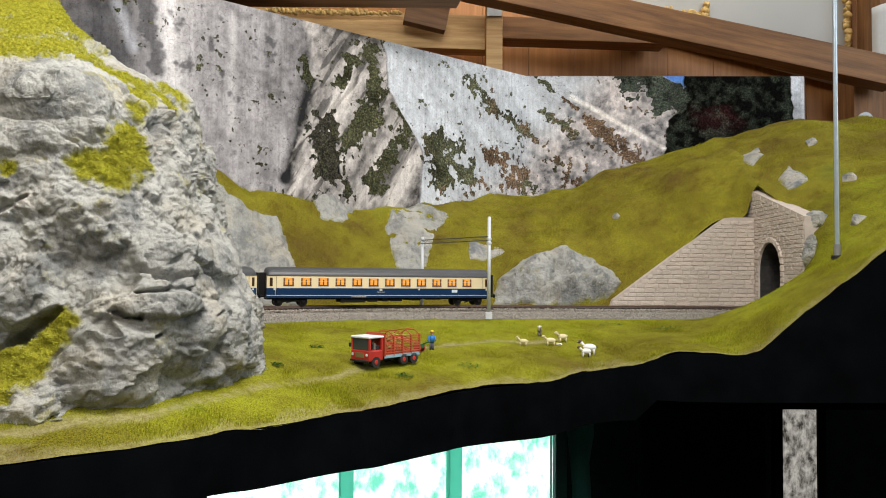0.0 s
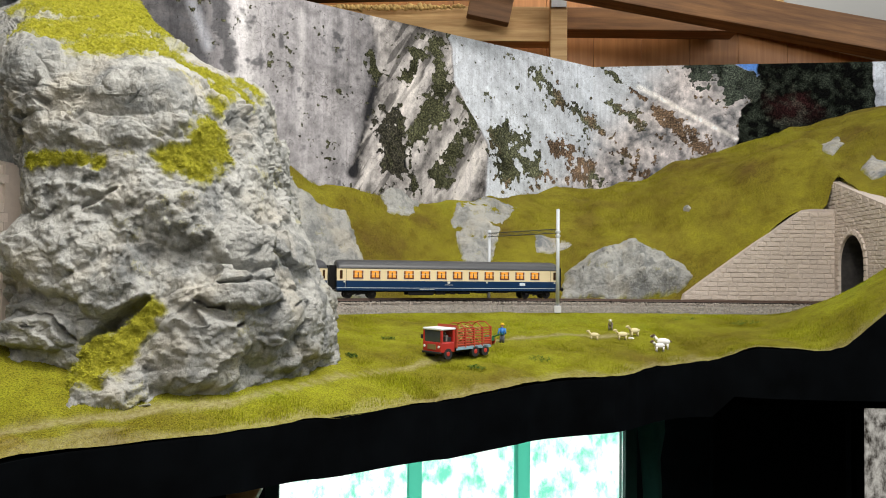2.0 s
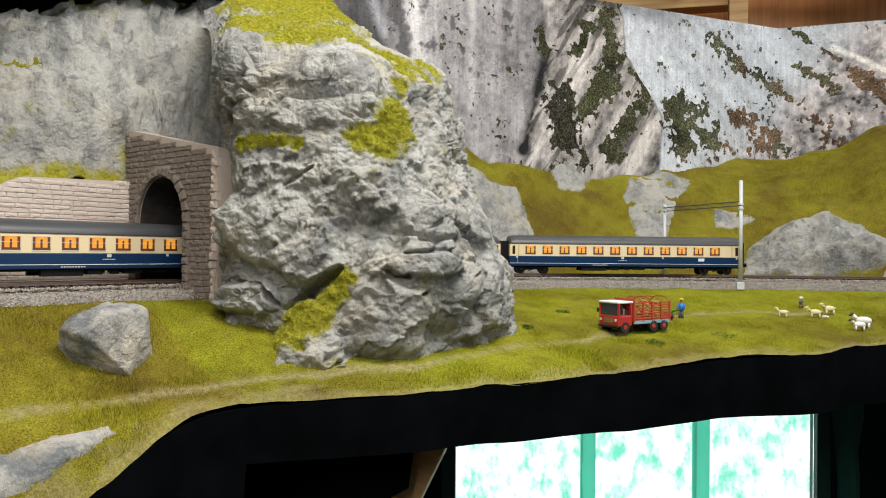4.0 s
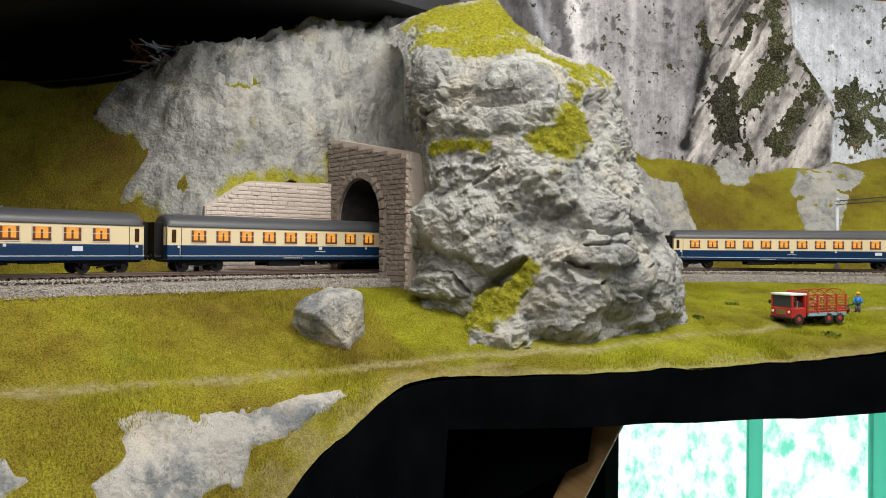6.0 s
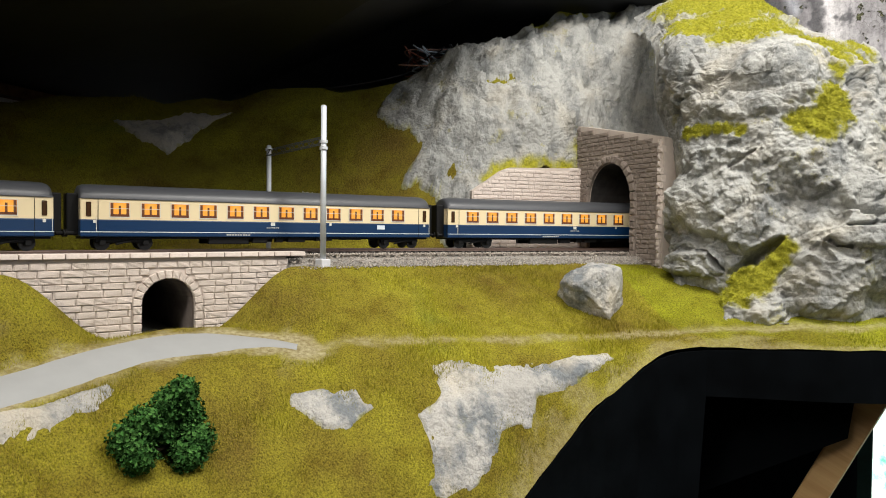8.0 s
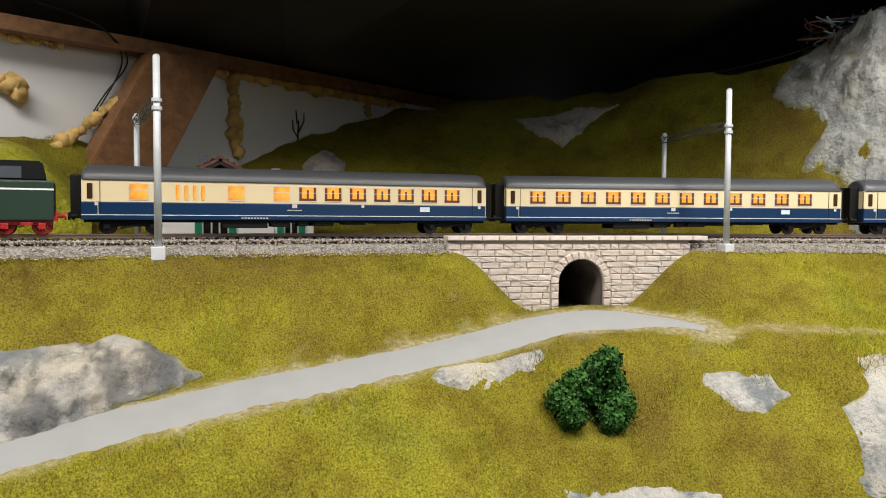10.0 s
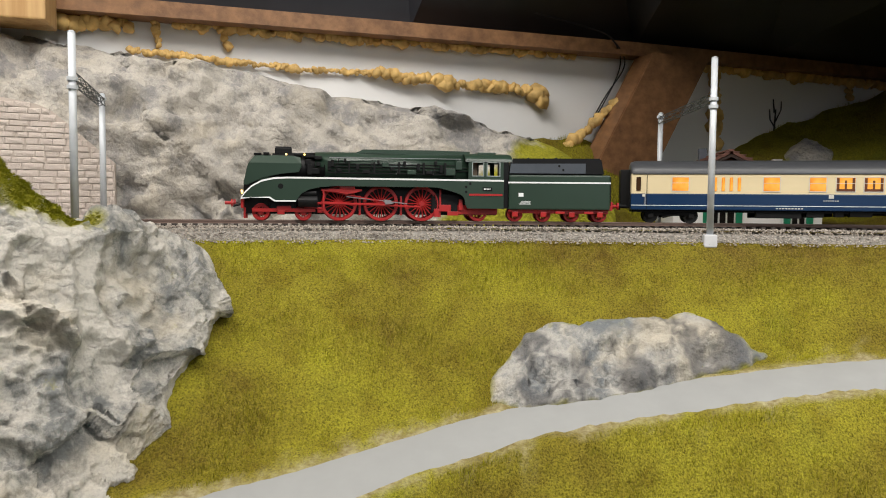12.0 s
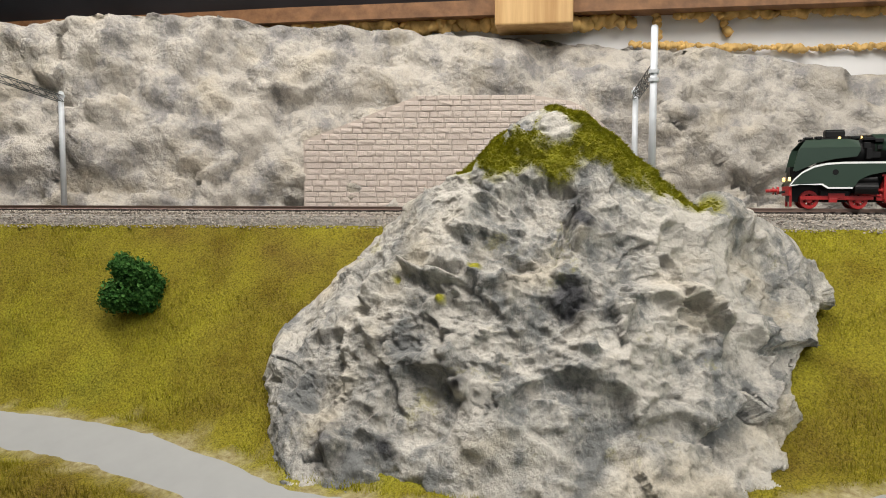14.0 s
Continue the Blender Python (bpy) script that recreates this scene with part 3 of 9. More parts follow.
# the short apron through the bridge's arch
o = len(lane_v)
for s, u, z in ((2.172, .094, 1.2550), (2.136, .094, 1.2550), (2.136, -.05, 1.2590), (2.172, -.05, 1.2590)):
    q = beside(s, u, 0)
    lane_v.append((q.x, q.y, z))
lane_f.append((o, o + 1, o + 2, o + 3))
tagged(mesh_ob("road_lane", lane_v, lane_f, ROAD, smooth=True), "smooth pale grey lane with sandy verges", "road", kind="structure")


def outcrop(name, sheet, outline, label, rise=0.003, rough=0.004, material=None, step=0.0028, seed=0.0, margin=0.012, sizes=(45, 110), tufts=(), washed=0.0):
    """Bare rock breaking through the turf: a piece of the land itself, proud inside the outline (s, u) and sunk outside it."""
    poly = np.array(outline, float)
    s0, s1 = poly[:, 0].min() - margin, poly[:, 0].max() + margin
    u0, u1 = poly[:, 1].min() - margin, poly[:, 1].max() + margin
    ns = max(12, int((s1 - s0) / step))
    nu = max(12, int((u1 - u0) / (step * 0.8)))
    verts, keep, turf, wash = [], [], [], []
    half_w = 0.25 * min(s1 - s0 - 2 * margin, u1 - u0 - 2 * margin)
    nxt = np.roll(poly, -1, axis=0)
    for i in range(ns):
        s = s0 + (s1 - s0) * i / (ns - 1)
        us, zs = sheet.section(s)
        lo, hi = min(us[0], us[-1]), max(us[0], us[-1])
        p, d, n = on_line(s)
        for k in range(nu):
            u = u0 + (u1 - u0) * k / (nu - 1)
            u = min(max(u, lo), hi)
            e = nxt - poly
            w = np.array((s, u)) - poly
            f = np.clip((w * e).sum(1) / (e * e).sum(1), 0, 1)
            dist = np.hypot(*(w - e * f[:, None]).T).min()
            c = (poly[:, 1] > u) != (nxt[:, 1] > u)
            cx = poly[:, 0] + (u - poly[:, 1]) / np.where(nxt[:, 1] == poly[:, 1], 1e-9, nxt[:, 1] - poly[:, 1]) * e[:, 0]
            inside = (np.count_nonzero(c & (s < cx)) % 2) == 1
            z = float(np.interp(u, us, zs)) if us[0] < us[-1] else float(np.interp(-u, -us, zs))
            if sheet is front:
                z = bench(s, u, z)
            x, y = p + u * n
            q = Vector((x, y, z + swell(sheet, s, u)))
            q.z += sheet.grit * noise.fractal(q * 22, 0.7, 2.1, 4)
            rag = min(0.0040, 0.12 * half_w)
            sd = (dist if inside else -dist) + rag * noise.fractal(q * 60, 0.7, 2.2, 5)
            m = min(1.0, max(0.0, 0.5 + sd / 0.004))
            slope = Vector((n[0], n[1], 0.9)).normalized()
            bent = q + 0.004 * noise.noise_vector(q * 40)
            h = rough * (0.9 * chisel(bent, sizes[0], seed) + 0.5 * chisel(bent, sizes[1], seed + 4) + 0.4 * crumple(q, 40) + 0.15 * chisel(q, 2.5 * sizes[1], seed + 7))
            edge_k = min(1.0, max(0.15, sd / (0.6 * half_w + 0.004)))
            off = -0.006 * (1 - m) + m * (0.0012 + (rise - 0.0012) * edge_k + max(h, 0.001 - rise) * edge_k)
            verts.append(q + slope * off)
            keep.append(m)
            g = min(1.0, max(0.0, 0.75 - sd / 0.0030 + 0.9 * noise.fractal(q * 130, 0.8, 2.0, 3)))
            for a, b, zz, reach in tufts:
                d = math.hypot((s - a) * 0.45, u - b, z - zz) / reach
                g = max(g, min(1.0, max(0.0, 2.0 - 2.0 * d + 0.8 * noise.fractal(q * 60, 0.8, 2, 4))))
            turf.append(g)
            drift = noise.fractal(Vector((s * 34 + u * 16, u * 26 - s * 8, seed)), 0.75, 2.1, 6) + 0.35 * noise.fractal(q * 210, 0.8, 2, 3)
            wash.append(washed * min(1.0, max(0.0, 2.6 * drift + 0.05)))
    faces = [(i * nu + k, i * nu + k + 1, (i + 1) * nu + k + 1, (i + 1) * nu + k) for i in range(ns - 1) for k in range(nu - 1)
             if max(keep[i * nu + k], keep[i * nu + k + 1], keep[(i + 1) * nu + k]) > 0.0]
    ob = mesh_ob(name, verts, faces, material or ROCK_WARM, smooth=True, attrs={"grassy": turf, "wear": wash})
    return tagged(ob, label, "rock")

# ---- rocks ----
def spline_row(ctrl, t):
    """Catmull-Rom through the rows of ctrl at t in 0..len-1."""
    n = len(ctrl)
    i = min(int(t), n - 2)
    f = t - i
    p1, p2 = ctrl[i], ctrl[i + 1]
    p0 = ctrl[i - 1] if i > 0 else 2 * p1 - p2
    p3 = ctrl[i + 2] if i + 2 < n else 2 * p2 - p1
    return 0.5 * (2 * p1 + (p2 - p0) * f + (2 * p0 - 5 * p1 + 4 * p2 - p3) * f * f + (3 * p1 - p0 - 3 * p2 + p3) * f ** 3)


def rock_surface(name, net, nu, nv, amp, material, label, category="rock", seed=0.0, grass=None, sizes=(13, 34, 85), kind="", gouges=(), stain_shade=(), bare=(), bosses=()):
    """A carved rock face over a coarse net of contours (foot to top), broken by facets and cracks. grass: (place, reach) tufts."""
    net = [np.array(r, float) for r in net]
    base = np.zeros((nv, nu, 3))
    for j in range(nv):
        tj = j / (nv - 1) * (len(net) - 1)
        row = spline_row(net, tj)
        for i in range(nu):
            base[j, i] = spline_row(row, i / (nu - 1) * (len(row) - 1))
    du = np.gradient(base, axis=1)
    dv = np.gradient(base, axis=0)
    nor = np.cross(du, dv)
    nor /= np.maximum(np.linalg.norm(nor, axis=2, keepdims=True), 1e-9)
    verts, gr, st = [], [], []
    for j in range(nv):
        for i in range(nu):
            q = Vector(base[j, i])
            warp = q + 0.005 * noise.noise_vector(q * 25) + 0.0022 * noise.noise_vector(q * 90)
            g = 0.0
            for place, reach in (grass or ()):
                d = (q - Vector(place)).length / reach
                g = max(g, min(1.0, max(0.0, 2.2 - 2.0 * d + 0.75 * noise.fractal(q * 55, 0.8, 2, 4) + 0.5 * noise.noise(q * 260))))
            turf = g
            for place, reach in bare:
                g *= min(1.0, max(0.0, 2.0 * (q - Vector(place)).length / reach - 1.2 + 0.9 * noise.fractal(q * 70, 0.8, 2, 3)))
            # dark spots: some plain wash, some painted as shade inside the gouges
            wash_shade = 0.0
            for place, reach in stain_shade:
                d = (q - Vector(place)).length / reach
                wash_shade = max(wash_shade, min(1.0, max(0.0, 1.5 - 1.5 * d + 1.0 * noise.fractal(q * 60, 0.8, 2, 5))))
            rugged = 0.35 + 0.9 * min(1.0, max(0.0, 0.5 + 1.6 * noise.noise(q * 17 + Vector((seed, 0, 0)))))
            h = 1.25 * chisel(warp, sizes[0], seed) + 0.42 * chisel(warp, sizes[1], seed + 5) + rugged * (0.29 * chisel(warp, sizes[2], seed + 9, 1.7, 0.5) + 0.11 * chisel(q, 2.4 * sizes[2], seed + 2, 1.7, 0.5))
            h += 0.12 * crumple(q, 110)
            h = h * (1 - 0.75 * turf) + turf * (0.20 + 0.30 * noise.fractal(q * 75, 0.8, 2, 3))
            boss = 0.0
            wob = 0.30 * noise.noise(q * 45) + 0.12 * noise.noise(q * 130)
            for place, rx, rz, lift in bosses:
                d = math.sqrt(((q.x - place[0]) ** 2 + (q.y - place[1]) ** 2) / (rx * rx) + ((q.z - place[2]) / rz) ** 2) + wob
                k = min(1.0, max(0.0, (1.0 - d) / 0.32))
                boss = max(boss, lift * (k * (2 - k) * 0.8 + 0.2 * max(0.0, 1 - d)))
            boss *= 1 - turf
            deep = 0.0
            for a, b, wide, depth in gouges:
                a, b = Vector(a), Vector(b)
                k = min(1.0, max(0.0, (q - a).dot(b - a) / (b - a).length_squared))
                d = (q - a - (b - a) * k).length / (wide * (1.1 - abs(2 * k - 1) * 0.7)) + 0.35 * noise.noise(q * 90)
                deep = max(deep, depth * max(0.0, min(1.0, 1.6 - 1.6 * d)))
            verts.append(q + Vector(nor[j, i]) * (amp * h * min(1.0, 0.25 + 7.0 * i / nu, 0.25 + 7.0 * (nu - 1 - i) / nu, 0.35 + 5.0 * (nv - 1 - j) / nv) + boss - 0.3 * amp - deep))
            gr.append(g)
            st.append(wash_shade)
    faces = [(j * nu + i, j * nu + i + 1, (j + 1) * nu + i + 1, (j + 1) * nu + i) for j in range(nv - 1) for i in range(nu - 1)]
    ob = mesh_ob(name, verts, faces, material, smooth=True, attrs={"grassy": gr, "wear": st})
    # fibres standing on each grassy patch
    rnd = random.Random(int(seed * 10))
    patches = {}
    for k, g in enumerate(gr):
        if g > 0.5:
            p = verts[k]
            patches.setdefault(min(range(len(grass)), key=lambda n: (p - Vector(grass[n][0])).length / grass[n][1]), []).append(k)
    for members in patches.values():
        if len(members) < 40:
            continue
        bv, bf = [], []
        for k in members:
            n = Vector(nor[k // nu, k % nu])
            for _ in range(2):
                p = verts[k] + 0.0009 * Vector((rnd.uniform(-1, 1), rnd.uniform(-1, 1), rnd.uniform(-1, 1)))
                way = (n * 0.2 + Vector((0, 0, 0.3)) + 1.2 * Vector((rnd.uniform(-1, 1), rnd.uniform(-1, 1), rnd.uniform(-.4, .5)))).normalized()
                side = way.orthogonal().normalized() * 0.00028
                o = len(bv)
                bv += [p - side, p + side, p + way * rnd.uniform(0.0008, 0.0022)]
                bf.append((o, o + 1, o + 2))
        mesh_ob("grass_tuft", bv, bf, TUFT, ob, label="tuft of yellow-green static grass fibres")
    return tagged(ob, label, category, kind=kind)


# the big crag between the tunnel and the meadow
CRAG = [
    [(-0.366, 0.512, 1.290), (-0.334, 0.466, 1.280), (-0.302, 0.470, 1.277), (-0.268, 0.440, 1.250), (-0.207, 0.480, 1.252), (-0.176, 0.520, 1.255), (-0.144, 0.606, 1.269), (-0.200, 0.765, 1.285)],
    [(-0.365, 0.510, 1.345), (-0.339, 0.472, 1.335), (-0.295, 0.465, 1.325), (-0.258, 0.473, 1.325), (-0.205, 0.488, 1.330), (-0.175, 0.524, 1.330), (-0.157, 0.622, 1.330), (-0.205, 0.770, 1.340)],
    [(-0.365, 0.510, 1.410), (-0.336, 0.474, 1.410), (-0.299, 0.469, 1.405), (-0.256, 0.481, 1.406), (-0.214, 0.503, 1.409), (-0.195, 0.543, 1.405), (-0.194, 0.629, 1.400), (-0.220, 0.772, 1.390)],
    [(-0.387, 0.519, 1.460), (-0.346, 0.485, 1.456), (-0.302, 0.477, 1.458), (-0.261, 0.493, 1.463), (-0.231, 0.517, 1.462), (-0.208, 0.563, 1.461), (-0.207, 0.645, 1.450), (-0.235, 0.780, 1.430)],
    [(-0.385, 0.515, 1.510), (-0.352, 0.497, 1.509), (-0.311, 0.492, 1.492), (-0.283, 0.500, 1.491), (-0.266, 0.546, 1.509), (-0.241, 0.590, 1.508), (-0.231, 0.661, 1.506), (-0.249, 0.784, 1.474)],
    [(-0.478, 0.635, 1.586), (-0.432, 0.622, 1.594), (-0.386, 0.632, 1.600), (-0.350, 0.648, 1.601), (-0.315, 0.628, 1.564), (-0.279, 0.673, 1.536), (-0.264, 0.729, 1.523), (-0.289, 0.807, 1.487)],
]
rock_surface("crag", CRAG, 450, 410, 0.0125, ROCK, "large grey carved plaster crag with grass tufts beside the meadow", seed=1.3, sizes=(22, 55, 125),
             bosses=[((-0.305, 0.466, 1.361), 0.038, 0.035, 0.0100), ((-0.270, 0.472, 1.336), 0.027, 0.028, 0.0100), ((-0.316, 0.466, 1.306), 0.026, 0.014, 0.0100), ((-0.192, 0.511, 1.368), 0.027, 0.024, 0.0090), ((-0.212, 0.480, 1.291), 0.038, 0.028, 0.0100), ((-0.166, 0.539, 1.302), 0.030, 0.035, 0.0080), ((-0.194, 0.495, 1.329), 0.038, 0.010, 0.0070), ((-0.292, 0.477, 1.452), 0.050, 0.029, 0.0080), ((-0.250, 0.501, 1.467), 0.027, 0.027, 0.0080), ((-0.204, 0.559, 1.449), 0.018, 0.035, 0.0080), ((-0.227, 0.489, 1.382), 0.027, 0.021, 0.0060), ((-0.341, 0.483, 1.484), 0.015, 0.030, 0.0080), ((-0.245, 0.459, 1.274), 0.027, 0.014, 0.0060), ((-0.299, 0.468, 1.393), 0.033, 0.014, 0.0060)],
             gouges=[((-.205, .489, 1.337), (-.178, .518, 1.339), .0035, .016), ((-.193, .493, 1.309), (-.166, .544, 1.323), .0028, .010), ((-.246, .476, 1.327), (-.285, .463, 1.297), .006, .020),
                     ((-.340, .472, 1.317), (-.302, .465, 1.316), .003, .007), ((-.302, .465, 1.316), (-.290, .466, 1.300), .0035, .012), ((-.288, .469, 1.387), (-.269, .476, 1.401), .003, .007),
                     ((-.327, .472, 1.414), (-.277, .476, 1.413), .0035, .006)],
             grass=[((-.236, .492, 1.423), .016), ((-.220, .508, 1.435), .020), ((-.226, .497, 1.424), .020), ((-.222, .518, 1.450), .013), ((-.224, .535, 1.470), .012), ((-.228, .552, 1.486), .014),
                    ((-.225, .585, 1.497), .020), ((-.240, .560, 1.501), .018), ((-.250, .549, 1.506), .016), ((-.228, .62, 1.505), .018), ((-.346, .528, 1.530), .032), ((-.307, .522, 1.514), .030), ((-.285, .545, 1.522), .026), ((-.325, .56, 1.545), .04), ((-.350, .60, 1.572), .062), ((-.318, .60, 1.565), .042),
                    ((-.39, .60, 1.575), .045), ((-.327, .471, 1.418), .0065), ((-.318, .470, 1.420), .0065), ((-.309, .470, 1.421), .0065), ((-.300, .471, 1.421), .0065), ((-.291, .472, 1.420), .0065), ((-.282, .474, 1.419), .006),
                    ((-.241, .475, 1.321), .009), ((-.247, .471, 1.312), .012), ((-.254, .467, 1.302), .014), ((-.262, .461, 1.293), .016), ((-.272, .457, 1.284), .018), ((-.287, .458, 1.276), .016)])

# the tall rock beside the lane
TALL = [
    [(-0.345, -0.501, 1.173), (-0.259, -0.481, 1.177), (-0.228, -0.493, 1.137), (-0.187, -0.550, 1.119), (-0.148, -0.619, 1.131), (-0.140, -0.647, 1.165), (-0.196, -0.714, 1.177)],
    [(-0.381, -0.505, 1.239), (-0.307, -0.488, 1.223), (-0.274, -0.509, 1.229), (-0.222, -0.560, 1.223), (-0.195, -0.627, 1.219), (-0.181, -0.690, 1.225), (-0.214, -0.731, 1.239)],
    [(-0.389, -0.505, 1.279), (-0.357, -0.493, 1.265), (-0.297, -0.523, 1.273), (-0.244, -0.567, 1.271), (-0.213, -0.632, 1.269), (-0.204, -0.702, 1.254), (-0.246, -0.728, 1.265)],
    [(-0.391, -0.514, 1.299), (-0.357, -0.528, 1.309), (-0.290, -0.542, 1.307), (-0.265, -0.578, 1.314), (-0.249, -0.629, 1.313), (-0.244, -0.681, 1.300), (-0.272, -0.702, 1.298)],
    [(-0.366, -0.543, 1.303), (-0.332, -0.544, 1.310), (-0.301, -0.565, 1.340), (-0.283, -0.591, 1.359), (-0.266, -0.622, 1.346), (-0.260, -0.654, 1.326), (-0.279, -0.680, 1.318)],
    [(-0.347, -0.559, 1.311), (-0.326, -0.568, 1.329), (-0.308, -0.585, 1.353), (-0.293, -0.605, 1.366), (-0.290, -0.621, 1.362), (-0.282, -0.644, 1.342), (-0.290, -0.671, 1.327)],
]
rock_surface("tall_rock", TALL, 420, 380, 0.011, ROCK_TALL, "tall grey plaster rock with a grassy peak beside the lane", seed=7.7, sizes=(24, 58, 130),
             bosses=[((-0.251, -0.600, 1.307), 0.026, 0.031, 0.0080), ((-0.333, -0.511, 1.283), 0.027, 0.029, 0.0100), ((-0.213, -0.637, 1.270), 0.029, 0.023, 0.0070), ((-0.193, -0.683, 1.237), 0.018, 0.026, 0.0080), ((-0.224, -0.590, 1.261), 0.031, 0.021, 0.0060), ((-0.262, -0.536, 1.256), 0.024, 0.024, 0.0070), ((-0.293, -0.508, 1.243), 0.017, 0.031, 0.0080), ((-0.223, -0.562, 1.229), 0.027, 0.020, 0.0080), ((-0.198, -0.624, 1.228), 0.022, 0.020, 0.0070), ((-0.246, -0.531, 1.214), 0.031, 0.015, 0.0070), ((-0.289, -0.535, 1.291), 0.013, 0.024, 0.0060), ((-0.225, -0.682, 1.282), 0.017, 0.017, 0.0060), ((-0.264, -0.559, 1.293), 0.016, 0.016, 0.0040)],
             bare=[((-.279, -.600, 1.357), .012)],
             stain_shade=[((-.263, -.578, 1.312), .013), ((-.265, -.575, 1.324), .009), ((-.242, -.573, 1.275), .010), ((-.185, -.667, 1.206), .013), ((-.191, -.635, 1.211), .008), ((-.207, -.607, 1.239), .007), ((-0.179, -0.660, 1.208), 0.012), ((-0.178, -0.666, 1.211), 0.008), ((-0.196, -0.588, 1.207), 0.008), ((-0.239, -0.524, 1.209), 0.008)],
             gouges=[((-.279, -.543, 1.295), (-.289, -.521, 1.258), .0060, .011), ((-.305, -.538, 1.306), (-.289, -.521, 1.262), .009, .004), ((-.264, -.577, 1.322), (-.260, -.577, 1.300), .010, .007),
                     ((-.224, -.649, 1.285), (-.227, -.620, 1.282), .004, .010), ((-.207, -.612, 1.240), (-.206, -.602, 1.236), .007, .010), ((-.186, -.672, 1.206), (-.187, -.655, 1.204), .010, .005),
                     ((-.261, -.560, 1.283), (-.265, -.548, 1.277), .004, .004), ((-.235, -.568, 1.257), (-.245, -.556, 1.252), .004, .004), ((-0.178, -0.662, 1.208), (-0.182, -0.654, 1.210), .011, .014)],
             grass=[((-.272, -.593, 1.344), .014), ((-.268, -.606, 1.347), .012), ((-.262, -.620, 1.340), .013), ((-.288, -.578, 1.350), .016), ((-.296, -.567, 1.340), .015), ((-.306, -.556, 1.328), .014),
                    ((-.316, -.550, 1.318), .013), ((-.326, -.546, 1.312), .012), ((-.283, -.596, 1.361), .018), ((-.30, -.575, 1.345), .016), ((-.275, -.632, 1.345), .014), ((-.266, -.640, 1.332), .010),
                    ((-.231, -.615, 1.289), .0028), ((-.218, -.627, 1.276), .0026), ((-.219, -.652, 1.282), .0024)])

# rock showing through the turf
outcrop("rock_outcrop", front, [(2.626, 0.156), (2.623, 0.143), (2.606, 0.128), (2.595, 0.119), (2.575, 0.114), (2.556, 0.113), (2.537, 0.110), (2.500, 0.106), (2.488, 0.103), (2.473, 0.107), (2.456, 0.112), (2.436, 0.119), (2.451, 0.131), (2.478, 0.138), (2.526, 0.156), (2.565, 0.165), (2.607, 0.166)],
        "pale grey plaster outcrop on the bank above the lane", 0.0060, 0.015, seed=3.1, washed=0.72)
outcrop("rock_outcrop", front, [(2.303, 0.156), (2.293, 0.146), (2.273, 0.139), (2.252, 0.137), (2.233, 0.129), (2.215, 0.124), (2.211, 0.133), (2.217, 0.144), (2.248, 0.154), (2.264, 0.158), (2.286, 0.160), (2.298, 0.161)],
        "low pale plaster outcrop below the lane", 0.003, 0.003, seed=4.2)
outcrop("rock_outcrop", front, [(2.111, 0.148), (2.084, 0.151), (2.059, 0.159), (2.059, 0.169), (2.051, 0.174), (2.063, 0.178), (2.079, 0.182), (2.096, 0.177), (2.106, 0.166), (2.113, 0.159)],
        "small cream plaster outcrop in the grass slope", 0.0025, 0.003, seed=5.3)
outcrop("rock_outcrop", front, [(2.002, .163), (1.978, .166), (1.953, .176), (1.913, .181), (1.839, .181), (1.836, .191), (1.887, .201), (1.928, .203), (1.931, .207), (1.944, .217), (1.955, .211), (1.971, .214), (1.988, .223), (2.008, .226), (2.036, .222), (2.040, .213), (2.030, .203), (2.027, .188), (2.008, .185)],
        "broad grey plaster outcrop under the footpath", 0.003, 0.0038, seed=6.4)
outcrop("rock_outcrop", front, [(2.24, .195), (2.2, .198), (2.16, .197), (2.125, .205), (2.14, .235), (2.22, .23)],
        "pale plaster outcrop low on the front slope", 0.0042, 0.0045, seed=6.9)
outcrop("rock_outcrop", back, [(1.33, -.07), (1.33, -.15), (1.304, -.148), (1.283, -.141), (1.228, -.142), (1.221, -.122), (1.212, -.091), (1.213, -.066), (1.28, -.064)],
        "grey plaster rock face behind the track", 0.004, 0.016, ROCK, seed=8.1, sizes=(24, 60))
outcrop("rock_outcrop", back, [(1.09, -.268), (1.13, -.2), (1.15, -.162), (1.177, -.155), (1.19, -.184), (1.225, -.19), (1.2, -.198), (1.14, -.235)],
        "grey plaster ridge on the hilltop", 0.008, 0.006, ROCK, seed=9.2)
outcrop("rock_outcrop", back, [(1.099, -.179), (1.085, -.217), (1.04, -.25), (.996, -.229), (1.032, -.169), (1.057, -.119), (1.072, -.103), (1.092, -.114), (1.097, -.147)],
        "pale grey plaster slab in the hillside", 0.003, 0.010, ROCK, seed=1.9)
outcrop("rock_outcrop", back, [(.991, -.168), (.957, -.172), (.938, -.153), (.964, -.135), (.994, -.134)], "small sandy plaster slab in the hillside", 0.002, 0.004, ROCK_WARM, seed=2.9)
outcrop("rock_outcrop", back, [(.975, -.068), (.962, -.107), (.921, -.132), (.868, -.143), (.832, -.122), (.806, -.095), (.791, -.074), (.817, -.062)],
        "rugged grey plaster rock beside the track", 0.016, 0.026, ROCK, seed=3.9, sizes=(17, 45))
outcrop("rock_outcrop", cap, [(.600, -.13), (.59, -.157), (.557, -.168), (.565, -.13), (.592, -.105)], "grey plaster rock on the hilltop", 0.006, 0.006, ROCK, seed=4.9)
outcrop("rock_outcrop", cap, [(.582, -.047), (.552, -.078), (.545, -.03), (.553, -.012), (.583, -.009)], "sandy plaster rock over the tunnel", 0.004, 0.004, ROCK_WARM, seed=5.9)
